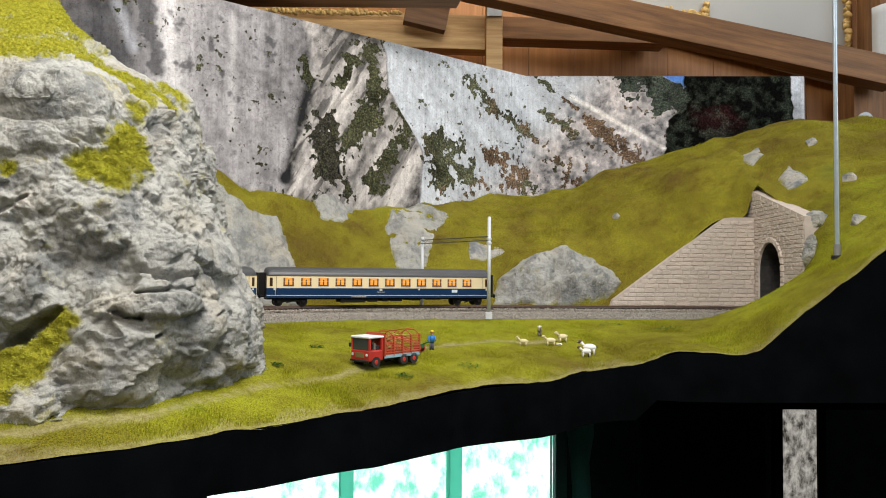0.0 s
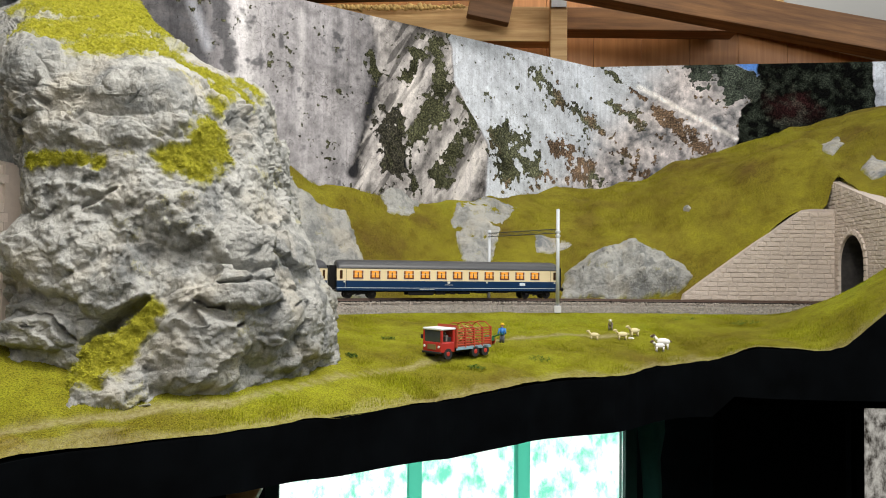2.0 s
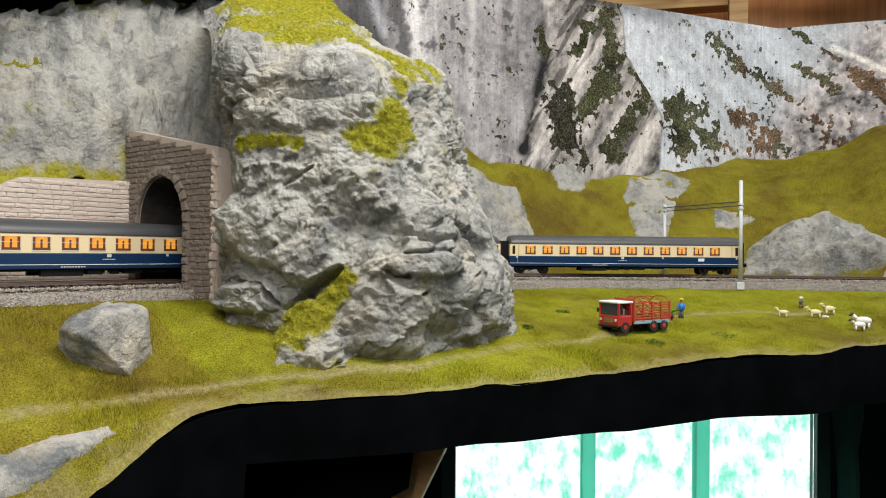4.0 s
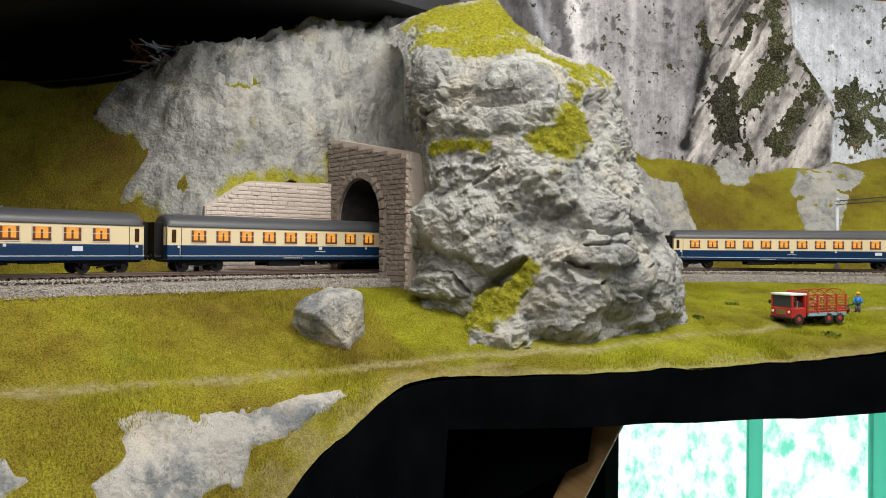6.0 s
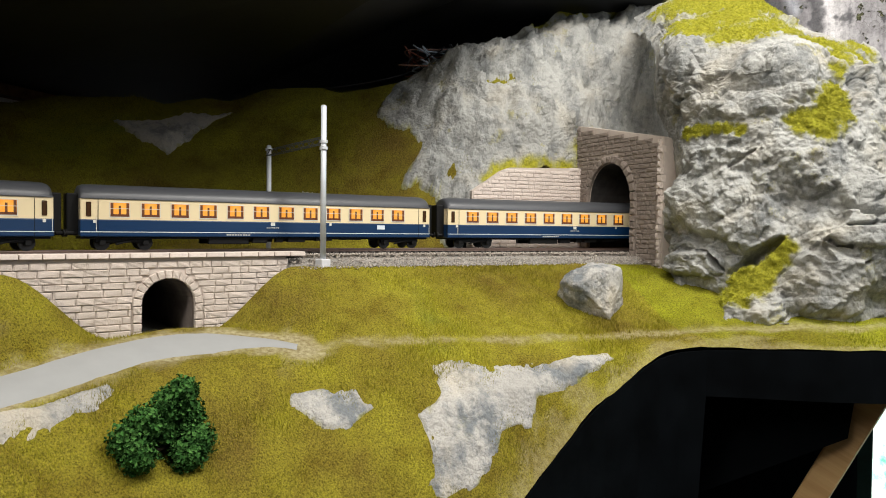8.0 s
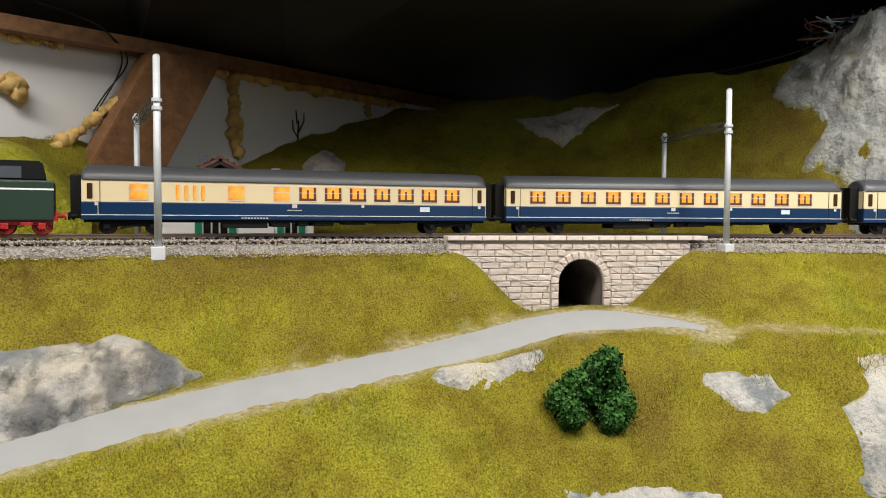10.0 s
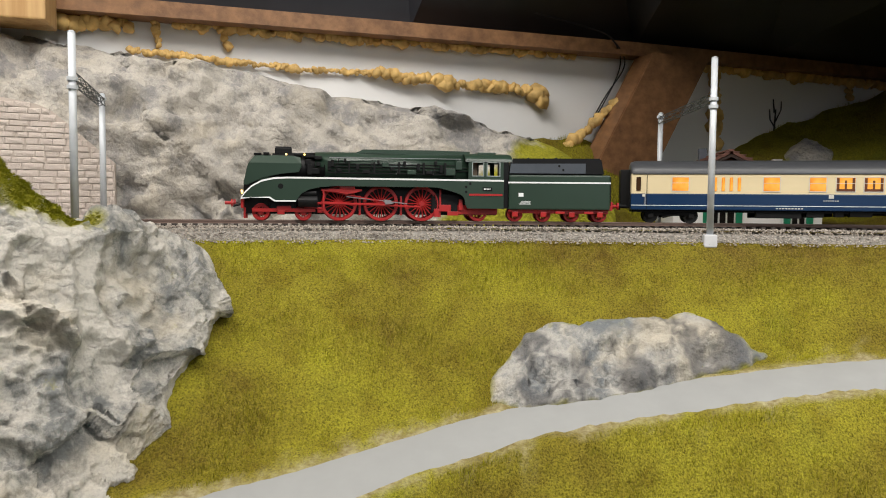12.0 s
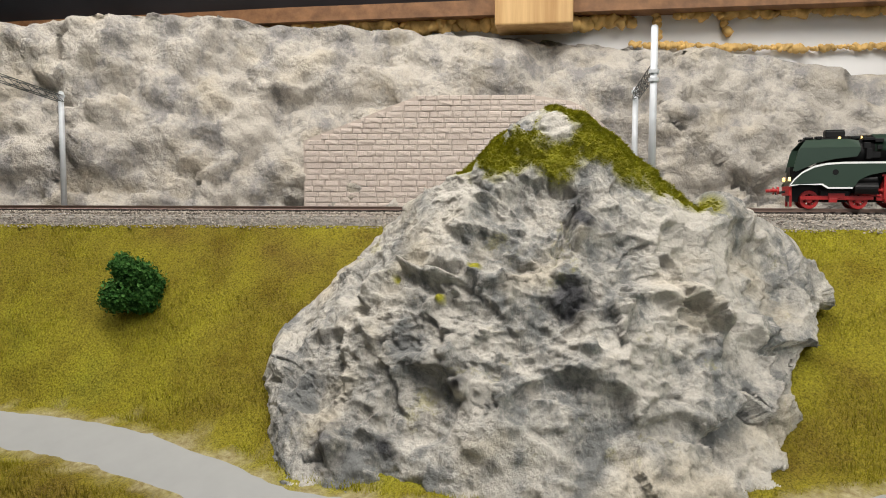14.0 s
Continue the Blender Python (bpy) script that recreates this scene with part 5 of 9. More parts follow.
# fine joints running down the wall
joint = np.clip((sheared(48, 21, 0.0, -0.35, 4, (1.0, 0.35)) - 0.70) * 6, 0, 1) * np.clip((n1 - 0.42) * 5, 0, 1)
lay_on((0.10, 0.095, 0.09), 0.12 * joint)
warm_left = np.clip((n1 - 0.5) * 3, 0, 1) * np.clip((X - 4.2) / 0.8, 0, 1) * np.clip((2.2 - Y) / 0.8, 0, 1)
col *= 1 - 0.18 * warm_left[..., None] * np.array((0.3, 0.8, 1.3))
col += (0.16 * near(1.95, 0.1, 2.28, 0.9, 0.16) * (0.4 + streak))[..., None] * np.array((0.9, 0.95, 1.05))
# middle: jointed slabs with trees in the gullies
left_e = edge_at([5.45, 5.45, 5.05, 4.95], [0.9, 1.55, 3.0, 4.0]) + wob * 0.5 - 0.25 * np.clip(1.2 - Y, 0, 1)
right_e = edge_at([6.70, 6.80, 6.84, 7.46, 7.42], [0.8, 1.0, 1.6, 2.7, 3.6]) + wob * 0.15
mid = np.clip((X - left_e) / 0.10, 0, 1) * np.clip((right_e - X) / 0.03, 0, 1)
sl = np.clip(0.31 + 0.50 * (strata - 0.5) + 0.24 * (n3 - 0.5), 0.03, 1)
lay_on(np.clip(sl, 0, 1)[..., None] * np.array((1.0, 0.94, 0.90)), mid)
lay_on((0.02, 0.02, 0.022), np.clip(1.8 * near(5.46, 1.50, 5.03, 3.2, 0.16) * (0.4 + 1.2 * n2) - .1, 0, 1))
crack2 = np.clip((sheared(60, 23, 0.0, -0.62, 4, (1.0, 0.22)) - 0.61) * 14, 0, 1) * mid
lay_on((0.045, 0.042, 0.04), 0.75 * crack2)
lay_on(np.array((0.62, 0.58, 0.54)), 0.5 * mid * np.clip((strata - 0.66) * 6, 0, 1))
dark = np.clip(2.2 * near(5.65, 2.3, 5.80, 3.2, 0.46) - 0.5 + 2.6 * (bushes - 0.5), 0, 1)
grow(np.array((0.040, 0.038, 0.030)) * (0.5 + 1.0 * n3[..., None]), dark)
tr = np.zeros_like(X)
for x0, y0, x1, y1, w in ((6.55, .95, 6.62, 1.6, .30), (6.6, 1.5, 6.5, 2.2, .34), (6.45, 2.0, 6.15, 2.6, .28), (7.25, 2.05, 7.15, 2.6, .22), (7.1, 2.4, 6.6, 3.2, .26), (5.3, 1.05, 5.35, 1.4, .22), (6.2, 1.1, 6.0, 1.5, .2), (6.9, 1.9, 7.3, 2.2, .12), (6.75, 3.0, 6.65, 3.3, .3), (7.6, 2.5, 7.9, 3.2, .40)):
    tr = np.maximum(tr, np.clip(2.4 * near(x0, y0, x1, y1, w) - 0.55 + 3.0 * (bushes - 0.5), 0, 1))
grow(np.array((0.056, 0.058, 0.034)) * (0.4 + 1.2 * n2[..., None]), tr)
lay_on((0.005, 0.005, 0.006), np.clip(3.0 * near(5.88, 2.80, 5.93, 3.1, 0.10), 0, 1))
# the long pale slabs with scrub
slope = np.clip((X - right_e) / 0.03, 0, 1)
leafy *= 1 - slope * np.clip((7.5 - X) / 0.1, 0, 1)
dip = sheared(22, 7, 0.75, 0.0, 5, (0.5, 1.4))
pl_ = np.clip(0.55 + 0.26 * (dip - 0.5) + 0.16 * (n3 - 0.5), 0, 1)
pl_ = np.where(speck > 0.975, pl_ * 0.5, pl_)
lay_on(pl_[..., None] * np.array((0.90, 0.95, 1.02)), slope)
warm_zone = np.clip((X - 9.6 + 0.9 * (Y - 2.0)) / 0.8, 0, 1) * slope
scree = np.clip(0.36 + 0.55 * (n2 - 0.5) + 0.55 * (n3 - 0.5), 0.03, 1)
lay_on(scree[..., None] * np.array((1.04, 0.92, 0.88)), 0.8 * warm_zone)
sc = np.zeros_like(X)
for x0, y0, x1, y1, w in ((8.3, 1.35, 8.75, 1.95, .24), (8.7, 1.9, 9.5, 2.5, .24), (9.6, 2.0, 10.2, 2.35, .18), (7.75, 2.6, 8.4, 3.2, .50), (8.6, 2.7, 9.3, 3.2, .35), (9.4, 1.3, 10.2, 1.9, .10), (10.4, 2.1, 11.4, 2.9, .22)):
    sc = np.maximum(sc, np.clip(2.0 * near(x0, y0, x1, y1, w) - 0.65 + 3.0 * (bushes - 0.5), 0, 1))
sc = np.maximum(sc, np.clip((bushes - 0.66) * 8, 0, 1) * np.clip((Y - 2.0) / 0.8, 0, 1) * slope)
autumn = np.clip((n1 - 0.50) * 6, 0, 1)[..., None]
grow((np.array((0.090, 0.095, 0.062)) * (1 - autumn) + np.array((0.17, 0.115, 0.08)) * autumn) * (0.4 + 1.2 * n2[..., None]), 0.92 * sc * slope)
leafy *= 1 - np.clip(1.6 * near(10.1, 1.70, 11.8, 2.62, 0.07), 0, 1)
col += (0.34 * np.clip(1.6 * near(10.1, 1.70, 11.8, 2.62, 0.06), 0, 1))[..., None] * np.array((1, .93, .82))
# far woods, a corner of sky and the dark firs
woods = np.clip((X - 10.85 - 1.15 * (Y - 1.25) + 0.7 * (n2 - 0.5) + 0.4 * (n3 - 0.5)) / 0.18, 0, 1) * np.clip((2.1 - Y + 0.6 * (n2 - 0.5)) / 0.2, 0, 1)
grow(np.array((0.05, 0.06, 0.05)) * (0.3 + 1.4 * n4[..., None]), woods)
lay_on((0.10, 0.24, 0.62), np.clip((1.56 - 0.55 * np.abs(X - 12.1) - Y + 0.15 * (n2 - .5)) / 0.04, 0, 1) * np.clip((X - 11.72) / 0.05, 0, 1))
leafy *= 1 - np.clip((1.56 - 0.55 * np.abs(X - 12.1) - Y + 0.15 * (n2 - .5)) / 0.04, 0, 1) * np.clip((X - 11.72) / 0.05, 0, 1)
fir_e = edge_at([12.15, 12.10, 11.80, 11.70], [1.2, 1.9, 2.1, 3.2]) + 0.5 * wob
firs = np.clip((X - fir_e) / 0.05, 0, 1)
ft = np.array((0.022, 0.027, 0.021)) * np.clip(0.1 + 4.5 * (0.5 * n4 + 0.5 * n3 - 0.36)[..., None], 0.08, 4) + np.array((0.045, 0.014, 0.016)) * np.clip((n1 - 0.60) * 4, 0, 1)[..., None] * np.clip(near(12.7, 1.9, 13.3, 1.6, .6), 0, 1)[..., None]
lay_on((0.006, 0.007, 0.007), firs)
grow(np.clip(0.75 * ft, 0.003, 0.3), firs)
lay_on((0.55 + 0.5 * (n2[..., None] - .5)) * np.array((0.95, 1.0, 1.08)), np.clip((X - 14.02 + 0.3 * wob) / 0.03, 0, 1))
leafy *= 1 - np.clip((X - 14.02 + 0.3 * wob) / 0.03, 0, 1)
veg = np.clip(veg, 0.003, 0.6)
col = np.clip(1.12 * col, 0.003, 0.95)

px_ = np.where(gx < plen[0], PANEL[0][0] + (PANEL[1][0] - PANEL[0][0]) * gx / plen[0], PANEL[1][0] + (PANEL[2][0] - PANEL[1][0]) * (gx - plen[0]) / plen[1])
py_ = np.where(gx < plen[0], PANEL[0][1] + (PANEL[1][1] - PANEL[0][1]) * gx / plen[0], PANEL[1][1] + (PANEL[2][1] - PANEL[1][1]) * (gx - plen[0]) / plen[1])
vv = np.stack([px_, py_, gz], 2).reshape(-1, 3)
idx = np.arange(nx * nz).reshape(nx, nz)
quads = np.stack([idx[:-1, :-1], idx[1:, :-1], idx[1:, 1:], idx[:-1, 1:]], 2).reshape(-1, 4)
tris = np.concatenate([quads[:, :3], quads[:, [0, 2, 3]]])
m_p, nt_p, b_p = mat("printed_mountain_photo")
cc, _ = attr(nt_p, "print")
vp = coords(nt_p)
vg, _ = attr(nt_p, "growth")
_, lf = attr(nt_p, "leafy")
crisp = noise_tex(nt_p, vp, 330.0, 10, 0.82)
cracks = node(nt_p, "ShaderNodeTexVoronoi", Scale=95.0, Randomness=1.0)
cracks.feature = "DISTANCE_TO_EDGE"
warped = nt_p.nodes.new("ShaderNodeMix")
warped.data_type = "VECTOR"
warped.inputs[0].default_value = 0.02
nz_v = node(nt_p, "ShaderNodeTexNoise", Scale=40.0, Detail=6.0)
nt_p.links.new(vp, nz_v.inputs["Vector"])
nt_p.links.new(vp, warped.inputs[4])
nt_p.links.new(nz_v.outputs["Color"], warped.inputs[5])
nt_p.links.new(warped.outputs[1], cracks.inputs["Vector"])
line = ramp(nt_p, cracks.outputs["Distance"], [(0.0, (0.35, 0.33, 0.31)), (0.03, (1, 1, 1))])
fade = ramp(nt_p, noise_tex(nt_p, vp, 17.0, 5, 0.6), [(0.47, (0, 0, 0)), (0.62, (0.85, 0.85, 0.85))])
pc = mixc(nt_p, 1.0, cc, ramp(nt_p, crisp, [(0.30, (0.34, 0.33, 0.34)), (0.44, (0.92, 0.92, 0.93)), (0.72, (1.35, 1.34, 1.32))]), "MULTIPLY")
run_down = noise_tex(nt_p, coords(nt_p, (1, 1, 0.10)), 170.0, 6, 0.65)
pc = mixc(nt_p, 0.6, pc, ramp(nt_p, run_down, [(0.35, (0.72, 0.71, 0.73)), (0.52, (1.0, 1.0, 1.0)), (0.68, (1.16, 1.16, 1.16))]), "MULTIPLY")
pc = mixc(nt_p, fade, pc, mixc(nt_p, 1.0, pc, line, "MULTIPLY"))
twigs = noise_tex(nt_p, vp, 420.0, 7, 0.75)
leaf_c = mixc(nt_p, 1.0, vg, ramp(nt_p, twigs, [(0.36, (0.10, 0.10, 0.11)), (0.50, (0.75, 0.75, 0.72)), (0.66, (3.2, 3.1, 2.8))]), "MULTIPLY")
torn = sums(nt_p, [(lf, 0.5), (noise_tex(nt_p, vp, 430.0, 8, 0.75), 0.7)])
pc = mixc(nt_p, ramp(nt_p, torn, [(0.0, (0, 0, 0)), (0.60, (0, 0, 0)), (0.67, (1, 1, 1))]), pc, leaf_c)
nt_p.links.new(pc, b_p.inputs["Base Color"])
b_p.inputs["Roughness"].default_value = 0.9
b_p.inputs["Specular IOR Level"].default_value = 0.05
me = bpy.data.meshes.new("backdrop_print")
me.from_pydata(vv.tolist(), [], tris.tolist())
ca = me.color_attributes.new("print", "FLOAT_COLOR", "POINT")
ca.data.foreach_set("color", np.concatenate([col.reshape(-1, 3), np.ones((nx * nz, 1))], 1).astype(np.float32).ravel())
ca = me.color_attributes.new("growth", "FLOAT_COLOR", "POINT")
ca.data.foreach_set("color", np.concatenate([veg.reshape(-1, 3), np.ones((nx * nz, 1))], 1).astype(np.float32).ravel())
me.attributes.new("leafy", "FLOAT", "POINT").data.foreach_set("value", leafy.astype(np.float32).ravel())
me.materials.append(m_p)
tagged(new("backdrop_mountains", me), "printed mountain photo on bent boards behind the hills", "backdrop", kind="structure")
slab("backdrop_board", [(x * 1.004, y + .004, LOW_Z) for x, y in PANEL], [(x * 1.004, y + .004, TOP_Z - .001) for x, y in PANEL], plain("grey_board", (0.35, 0.33, 0.30), 0.8), "thin board carrying the printed backdrop", "board", 0.006, EYE_POINT)

# ---- masonry: courses of single stones on a mortar core ----
def stone_meshes(prefix, material, count=6):
    out = []
    for k in range(count):
        bm = bmesh.new()
        bmesh.ops.create_cube(bm, size=1.0)
        fr = [f for f in bm.faces if f.normal.y > 0.5]
        r = bmesh.ops.inset_region(bm, faces=fr, thickness=0.13, depth=0.0)
        top = [f for f in bm.faces if f.normal.y > 0.9 and f.calc_area() > 0.3]
        bmesh.ops.subdivide_edges(bm, edges=[e for f in top for e in f.edges], cuts=1, use_grid_fill=True)
        for v in bm.verts:
            if v.co.y > 0.4:
                edge = max(abs(v.co.x), abs(v.co.z))
                v.co.y += 0.12 * (0.5 - edge) * 2 + random.uniform(-0.10, 0.10) if edge < 0.49 else -0.22
                v.co.x += random.uniform(-0.04, 0.04)
                v.co.z += random.uniform(-0.05, 0.05)
        me = bpy.data.meshes.new(prefix)
        bm.normal_update()
        bm.to_mesh(me)
        bm.free()
        me.materials.append(material)
        out.append(me)
    return out


STONES = stone_meshes("stone", STONE)
STONES_GREY = stone_meshes("stone", STONE_GREY)
STONES_PALE = stone_meshes("stone", STONE_PALE)


def on_wall(s, u, z):
    """Wall along the line, facing the aisle: x along, y out, z up."""
    return frame_at(s, u, z)


def on_face(s):
    """Wall across the line, facing up the line: a runs away from the aisle."""
    def place(a, b, out=0.0):
        p, d, n = on_line(s)
        q = p - a * n + d * out
        return Matrix(((-n[0], d[0], 0, q[0]), (-n[1], d[1], 0, q[1]), (0, 0, 1, b), (0, 0, 0, 1)))
    return place


def along(u):
    def place(a, b, out=0.0):
        return frame_at(a, u + out, b)
    return place


def lay(parent, place, inside, a0, a1, b0, b1, course, width, meshes, proud=0.0016, seed=1, joint=0.0005):
    rnd = random.Random(seed)
    inv = parent.matrix_world.inverted()
    b, row = b0, 0
    while b < b1 - course * 0.4:
        h = course * rnd.uniform(0.88, 1.12)
        a = a0 - rnd.uniform(0, width)
        while a < a1:
            w = width * rnd.uniform(0.6, 1.45)
            lo, hi = a, a + w
            a += w
            for _ in range(12):
                if hi - lo < 0.0012:
                    break
                ok_l = inside(lo, b + h * 0.15) and inside(lo, b + h * 0.85)
                ok_r = inside(hi, b + h * 0.15) and inside(hi, b + h * 0.85)
                if ok_l and ok_r:
                    break
                lo, hi = (lo if ok_l else lo + w / 12), (hi if ok_r else hi - w / 12)
            else:
                continue
            if hi - lo < 0.0015:
                continue
            ob = bpy.data.objects.new("stone", rnd.choice(meshes))
            scene.collection.objects.link(ob)
            ob.parent = parent
            ob.matrix_local = inv @ place((lo + hi) / 2, b + h / 2, 0.0) @ Matrix.Diagonal((hi - lo - joint, proud * 2 * rnd.uniform(0.8, 1.2), h - joint, 1))
        b += h
        row += 1


def core(name, label, place, cols, thick, material=MORTAR):
    """The wall's body from columns (a, lower, upper), its front at the wall's face, thick behind it."""
    bm = bmesh.new()
    rows = [[bm.verts.new(place(a, b, o).translation) for b, o in ((lo, 0.0), (hi, 0.0), (hi, -thick), (lo, -thick))] for a, lo, hi in cols]
    for r0, r1 in zip(rows, rows[1:]):
        for k in range(4):
            bm.faces.new((r0[k], r1[k], r1[(k + 1) % 4], r0[(k + 1) % 4]))
    bm.faces.new(rows[0])
    bm.faces.new(rows[-1][::-1])
    bmesh.ops.remove_doubles(bm, verts=bm.verts, dist=1e-6)
    bmesh.ops.recalc_face_normals(bm, faces=bm.faces)
    ob = part(name, bm, material)
    return tagged(ob, label, "wall", kind="structure")


def arched(a0, a1, top0, top1, base, c, half, spring, rise, n=16):
    """Columns of a wall pierced by an arch; lower edges may be given as a function."""
    top = lambda a: top0 + (top1 - top0) * (a - a0) / (a1 - a0)
    low = base if callable(base) else (lambda a: base)
    left = [(a0 + (c - half - a0) * k / 6, low(a0 + (c - half - a0) * k / 6), top(a0 + (c - half - a0) * k / 6)) for k in range(7)]
    mid = [(c - half * math.cos(math.pi * k / n), spring + rise * math.sin(math.pi * k / n), top(c - half * math.cos(math.pi * k / n))) for k in range(n + 1)]
    right = [(c + half + (a1 - c - half) * k / 6, low(c + half + (a1 - c - half) * k / 6), top(c + half + (a1 - c - half) * k / 6)) for k in range(7)]
    return left + mid + right


def in_poly(outline):
    pts = list(outline)

    def test(a, b):
        c = False
        for (x0, y0), (x1, y1) in zip(pts, pts[1:] + pts[:1]):
            if (y0 > b) != (y1 > b) and a < (x1 - x0) * (b - y0) / (y1 - y0) + x0:
                c = not c
        return c
    return test


def arch_line(c, half, base, spring, rise, n=14):
    pts = [(c - half, base), (c - half, spring)]
    pts += [(c - half * math.cos(math.pi * k / n), spring + rise * math.sin(math.pi * k / n)) for k in range(1, n)]
    return pts + [(c + half, spring), (c + half, base)]


def voussoirs(parent, place, c, half, base, spring, rise, depth, count, meshes, proud=0.002, jamb=5):
    inv = parent.matrix_world.inverted()
    for k in range(count):
        t0, t1 = math.pi * k / count, math.pi * (k + 1) / count
        t = (t0 + t1) / 2
        a, b = c - (half + depth / 2) * math.cos(t), spring + (rise + depth / 2) * math.sin(t)
        seg = math.hypot((half + depth / 2) * (math.cos(t0) - math.cos(t1)), (rise + depth / 2) * (math.sin(t1) - math.sin(t0)))
        ob = new("voussoir", meshes[k % len(meshes)])
        ob.parent = parent
        ang = math.atan2((rise + depth / 2) * math.cos(t), (half + depth / 2) * math.sin(t))
        ob.matrix_local = inv @ place(a, b, 0.0008) @ Matrix.Rotation(-ang, 4, "Y") @ Matrix.Diagonal((seg * 0.93, proud * 2, depth, 1))
    hgt = (spring - base) / jamb
    for side in (-1, 1):
        for k in range(jamb):
            ob = new("jamb_stone", meshes[k % len(meshes)])
            ob.parent = parent
            ob.matrix_local = inv @ place(c + side * (half + depth / 2), base + hgt * (k + 0.5), 0.0008) @ Matrix.Diagonal((depth, proud * 2, hgt * 0.92, 1))


def vault(name, place, c, half, base, spring, rise, length, material, label):
    """The lining behind an arch."""
    pts = arch_line(c, half - 0.0008, base, spring, rise - 0.0008)
    v, f = [], []
    for out in (0.0, -length):
        v += [place(a, b, out).translation for a, b in pts]
    n = len(pts)
    f = [(i, i + 1, n + i + 1, n + i) for i in range(n - 1)] + [tuple(range(n, 2 * n))]
    return tagged(mesh_ob(name, v, f, material), label, "tunnel", kind="structure")


# near-black lining and end: the tunnel's darkness put into the colour
TUNNEL_DARK = plain("darkened_lining", (0.035, 0.032, 0.03), 0.95, vary=0.4)

# tunnel mouth beside the crag
pl = on_face(1.705)
W, BASE, SPRING, RISE = 0.034, 1.300, 1.362, 0.040
hole = arch_line(0, W, BASE, SPRING, RISE)
out_l = [(-.078, BASE - .012), (-.078, 1.420), (.058, 1.447), (.058, BASE - .012)]
wl = core("wall_tunnel_crag", "tunnel portal of brown-grey cut stone with a paler quoin", pl, arched(-.078, .058, 1.420, 1.447, BASE - .012, 0, W, SPRING, RISE), 0.02)
ring = arch_line(0, W + 0.0075, BASE - .02, SPRING, RISE + 0.0075)
keep_out = in_poly(ring)
keep_in = in_poly([(-.070, BASE - .01), (-.070, 1.419), (.057, 1.445), (.057, BASE - .01)])
lay(wl, pl, lambda a, b: keep_in(a, b) and not keep_out(a, b), -.070, .057, BASE - .008, 1.446, 0.0047, 0.0105, STONES_GREY, 0.0012, 5)
voussoirs(wl, pl, 0, W, BASE, SPRING, RISE, 0.007, 15, STONES_GREY, 0.0024, 9)
quoin = in_poly([(-.0785, BASE - .01), (-.0785, 1.4185), (-.0705, 1.4195), (-.0705, BASE - .01)])
lay(wl, pl, quoin, -.0784, -.0706, BASE - .008, 1.419, 0.0066, 0.03, STONES_PALE, 0.003, 6)
vault("wall_tunnel_lining", pl, 0, W, 1.295, SPRING, RISE, 0.13, TUNNEL_DARK, "tunnel lining coloured dark to stand for shade")

# tunnel mouth in the far bay
pr = on_face(0.612)
wr = core("wall_tunnel_bay", "tunnel portal of pale weathered stone in the far bay", pr, arched(-.095, .085, 1.430, 1.487, BASE - .012, 0, W, SPRING, RISE), 0.02)
keep_in2 = in_poly([(-.094, BASE - .01), (-.094, 1.429), (.084, 1.486), (.084, BASE - .01)])
lay(wr, pr, lambda a, b: keep_in2(a, b) and not keep_out(a, b), -.094, .084, BASE - .008, 1.487, 0.0056, 0.013, STONES, 0.0010, 8)
voussoirs(wr, pr, 0, W, BASE, SPRING, RISE, 0.007, 15, STONES, 0.002, 9)
vault("wall_tunnel_lining_bay", pr, 0, W, 1.295, SPRING, RISE, 0.13, TUNNEL_DARK, "tunnel lining coloured dark to stand for shade")


def wall_run(name, label, u, outline, course, width, meshes, proud, seed, thick=0.012):
    pw = along(u)
    a0, a1 = min(p[0] for p in outline), max(p[0] for p in outline)
    # refine the outline so that the wall bends with the line
    fine = []
    for (x0, y0), (x1, y1) in zip(outline, outline[1:] + outline[:1]):
        k = max(1, int(abs(x1 - x0) / 0.02))
        fine += [(x0 + (x1 - x0) * i / k, y0 + (y1 - y0) * i / k) for i in range(k)]
    bm = bmesh.new()
    test = in_poly(outline)
    n = max(2, int((a1 - a0) / 0.01))
    ob = None
    vf, vb = [], []
    for i in range(n + 1):
        a = a0 + (a1 - a0) * i / n
        ys = []
        am = min(max(a, a0 + 1e-5), a1 - 1e-5)
        for (x0, y0), (x1, y1) in zip(outline, outline[1:] + outline[:1]):
            if x0 != x1 and min(x0, x1) <= am <= max(x0, x1):
                ys.append(y0 + (y1 - y0) * (am - x0) / (x1 - x0))
        lo, hi = min(ys), max(ys)
        vf.append([bm.verts.new(pw(a, z, o).translation) for z, o in ((lo, 0.0), (hi, 0.0), (hi, -thick), (lo, -thick))])
    for i in range(n):
        for k in range(4):
            bm.faces.new((vf[i][k], vf[i + 1][k], vf[i + 1][(k + 1) % 4], vf[i][(k + 1) % 4]))
    bm.faces.new(vf[0])
    bm.faces.new(vf[-1][::-1])
    bmesh.ops.recalc_face_normals(bm, faces=bm.faces)
    ob = tagged(part(name, bm, MORTAR), label, "wall", kind="structure")
    lay(ob, pw, test, a0, a1, min(p[1] for p in outline), max(p[1] for p in outline), course, width, meshes, proud, seed)
    return ob


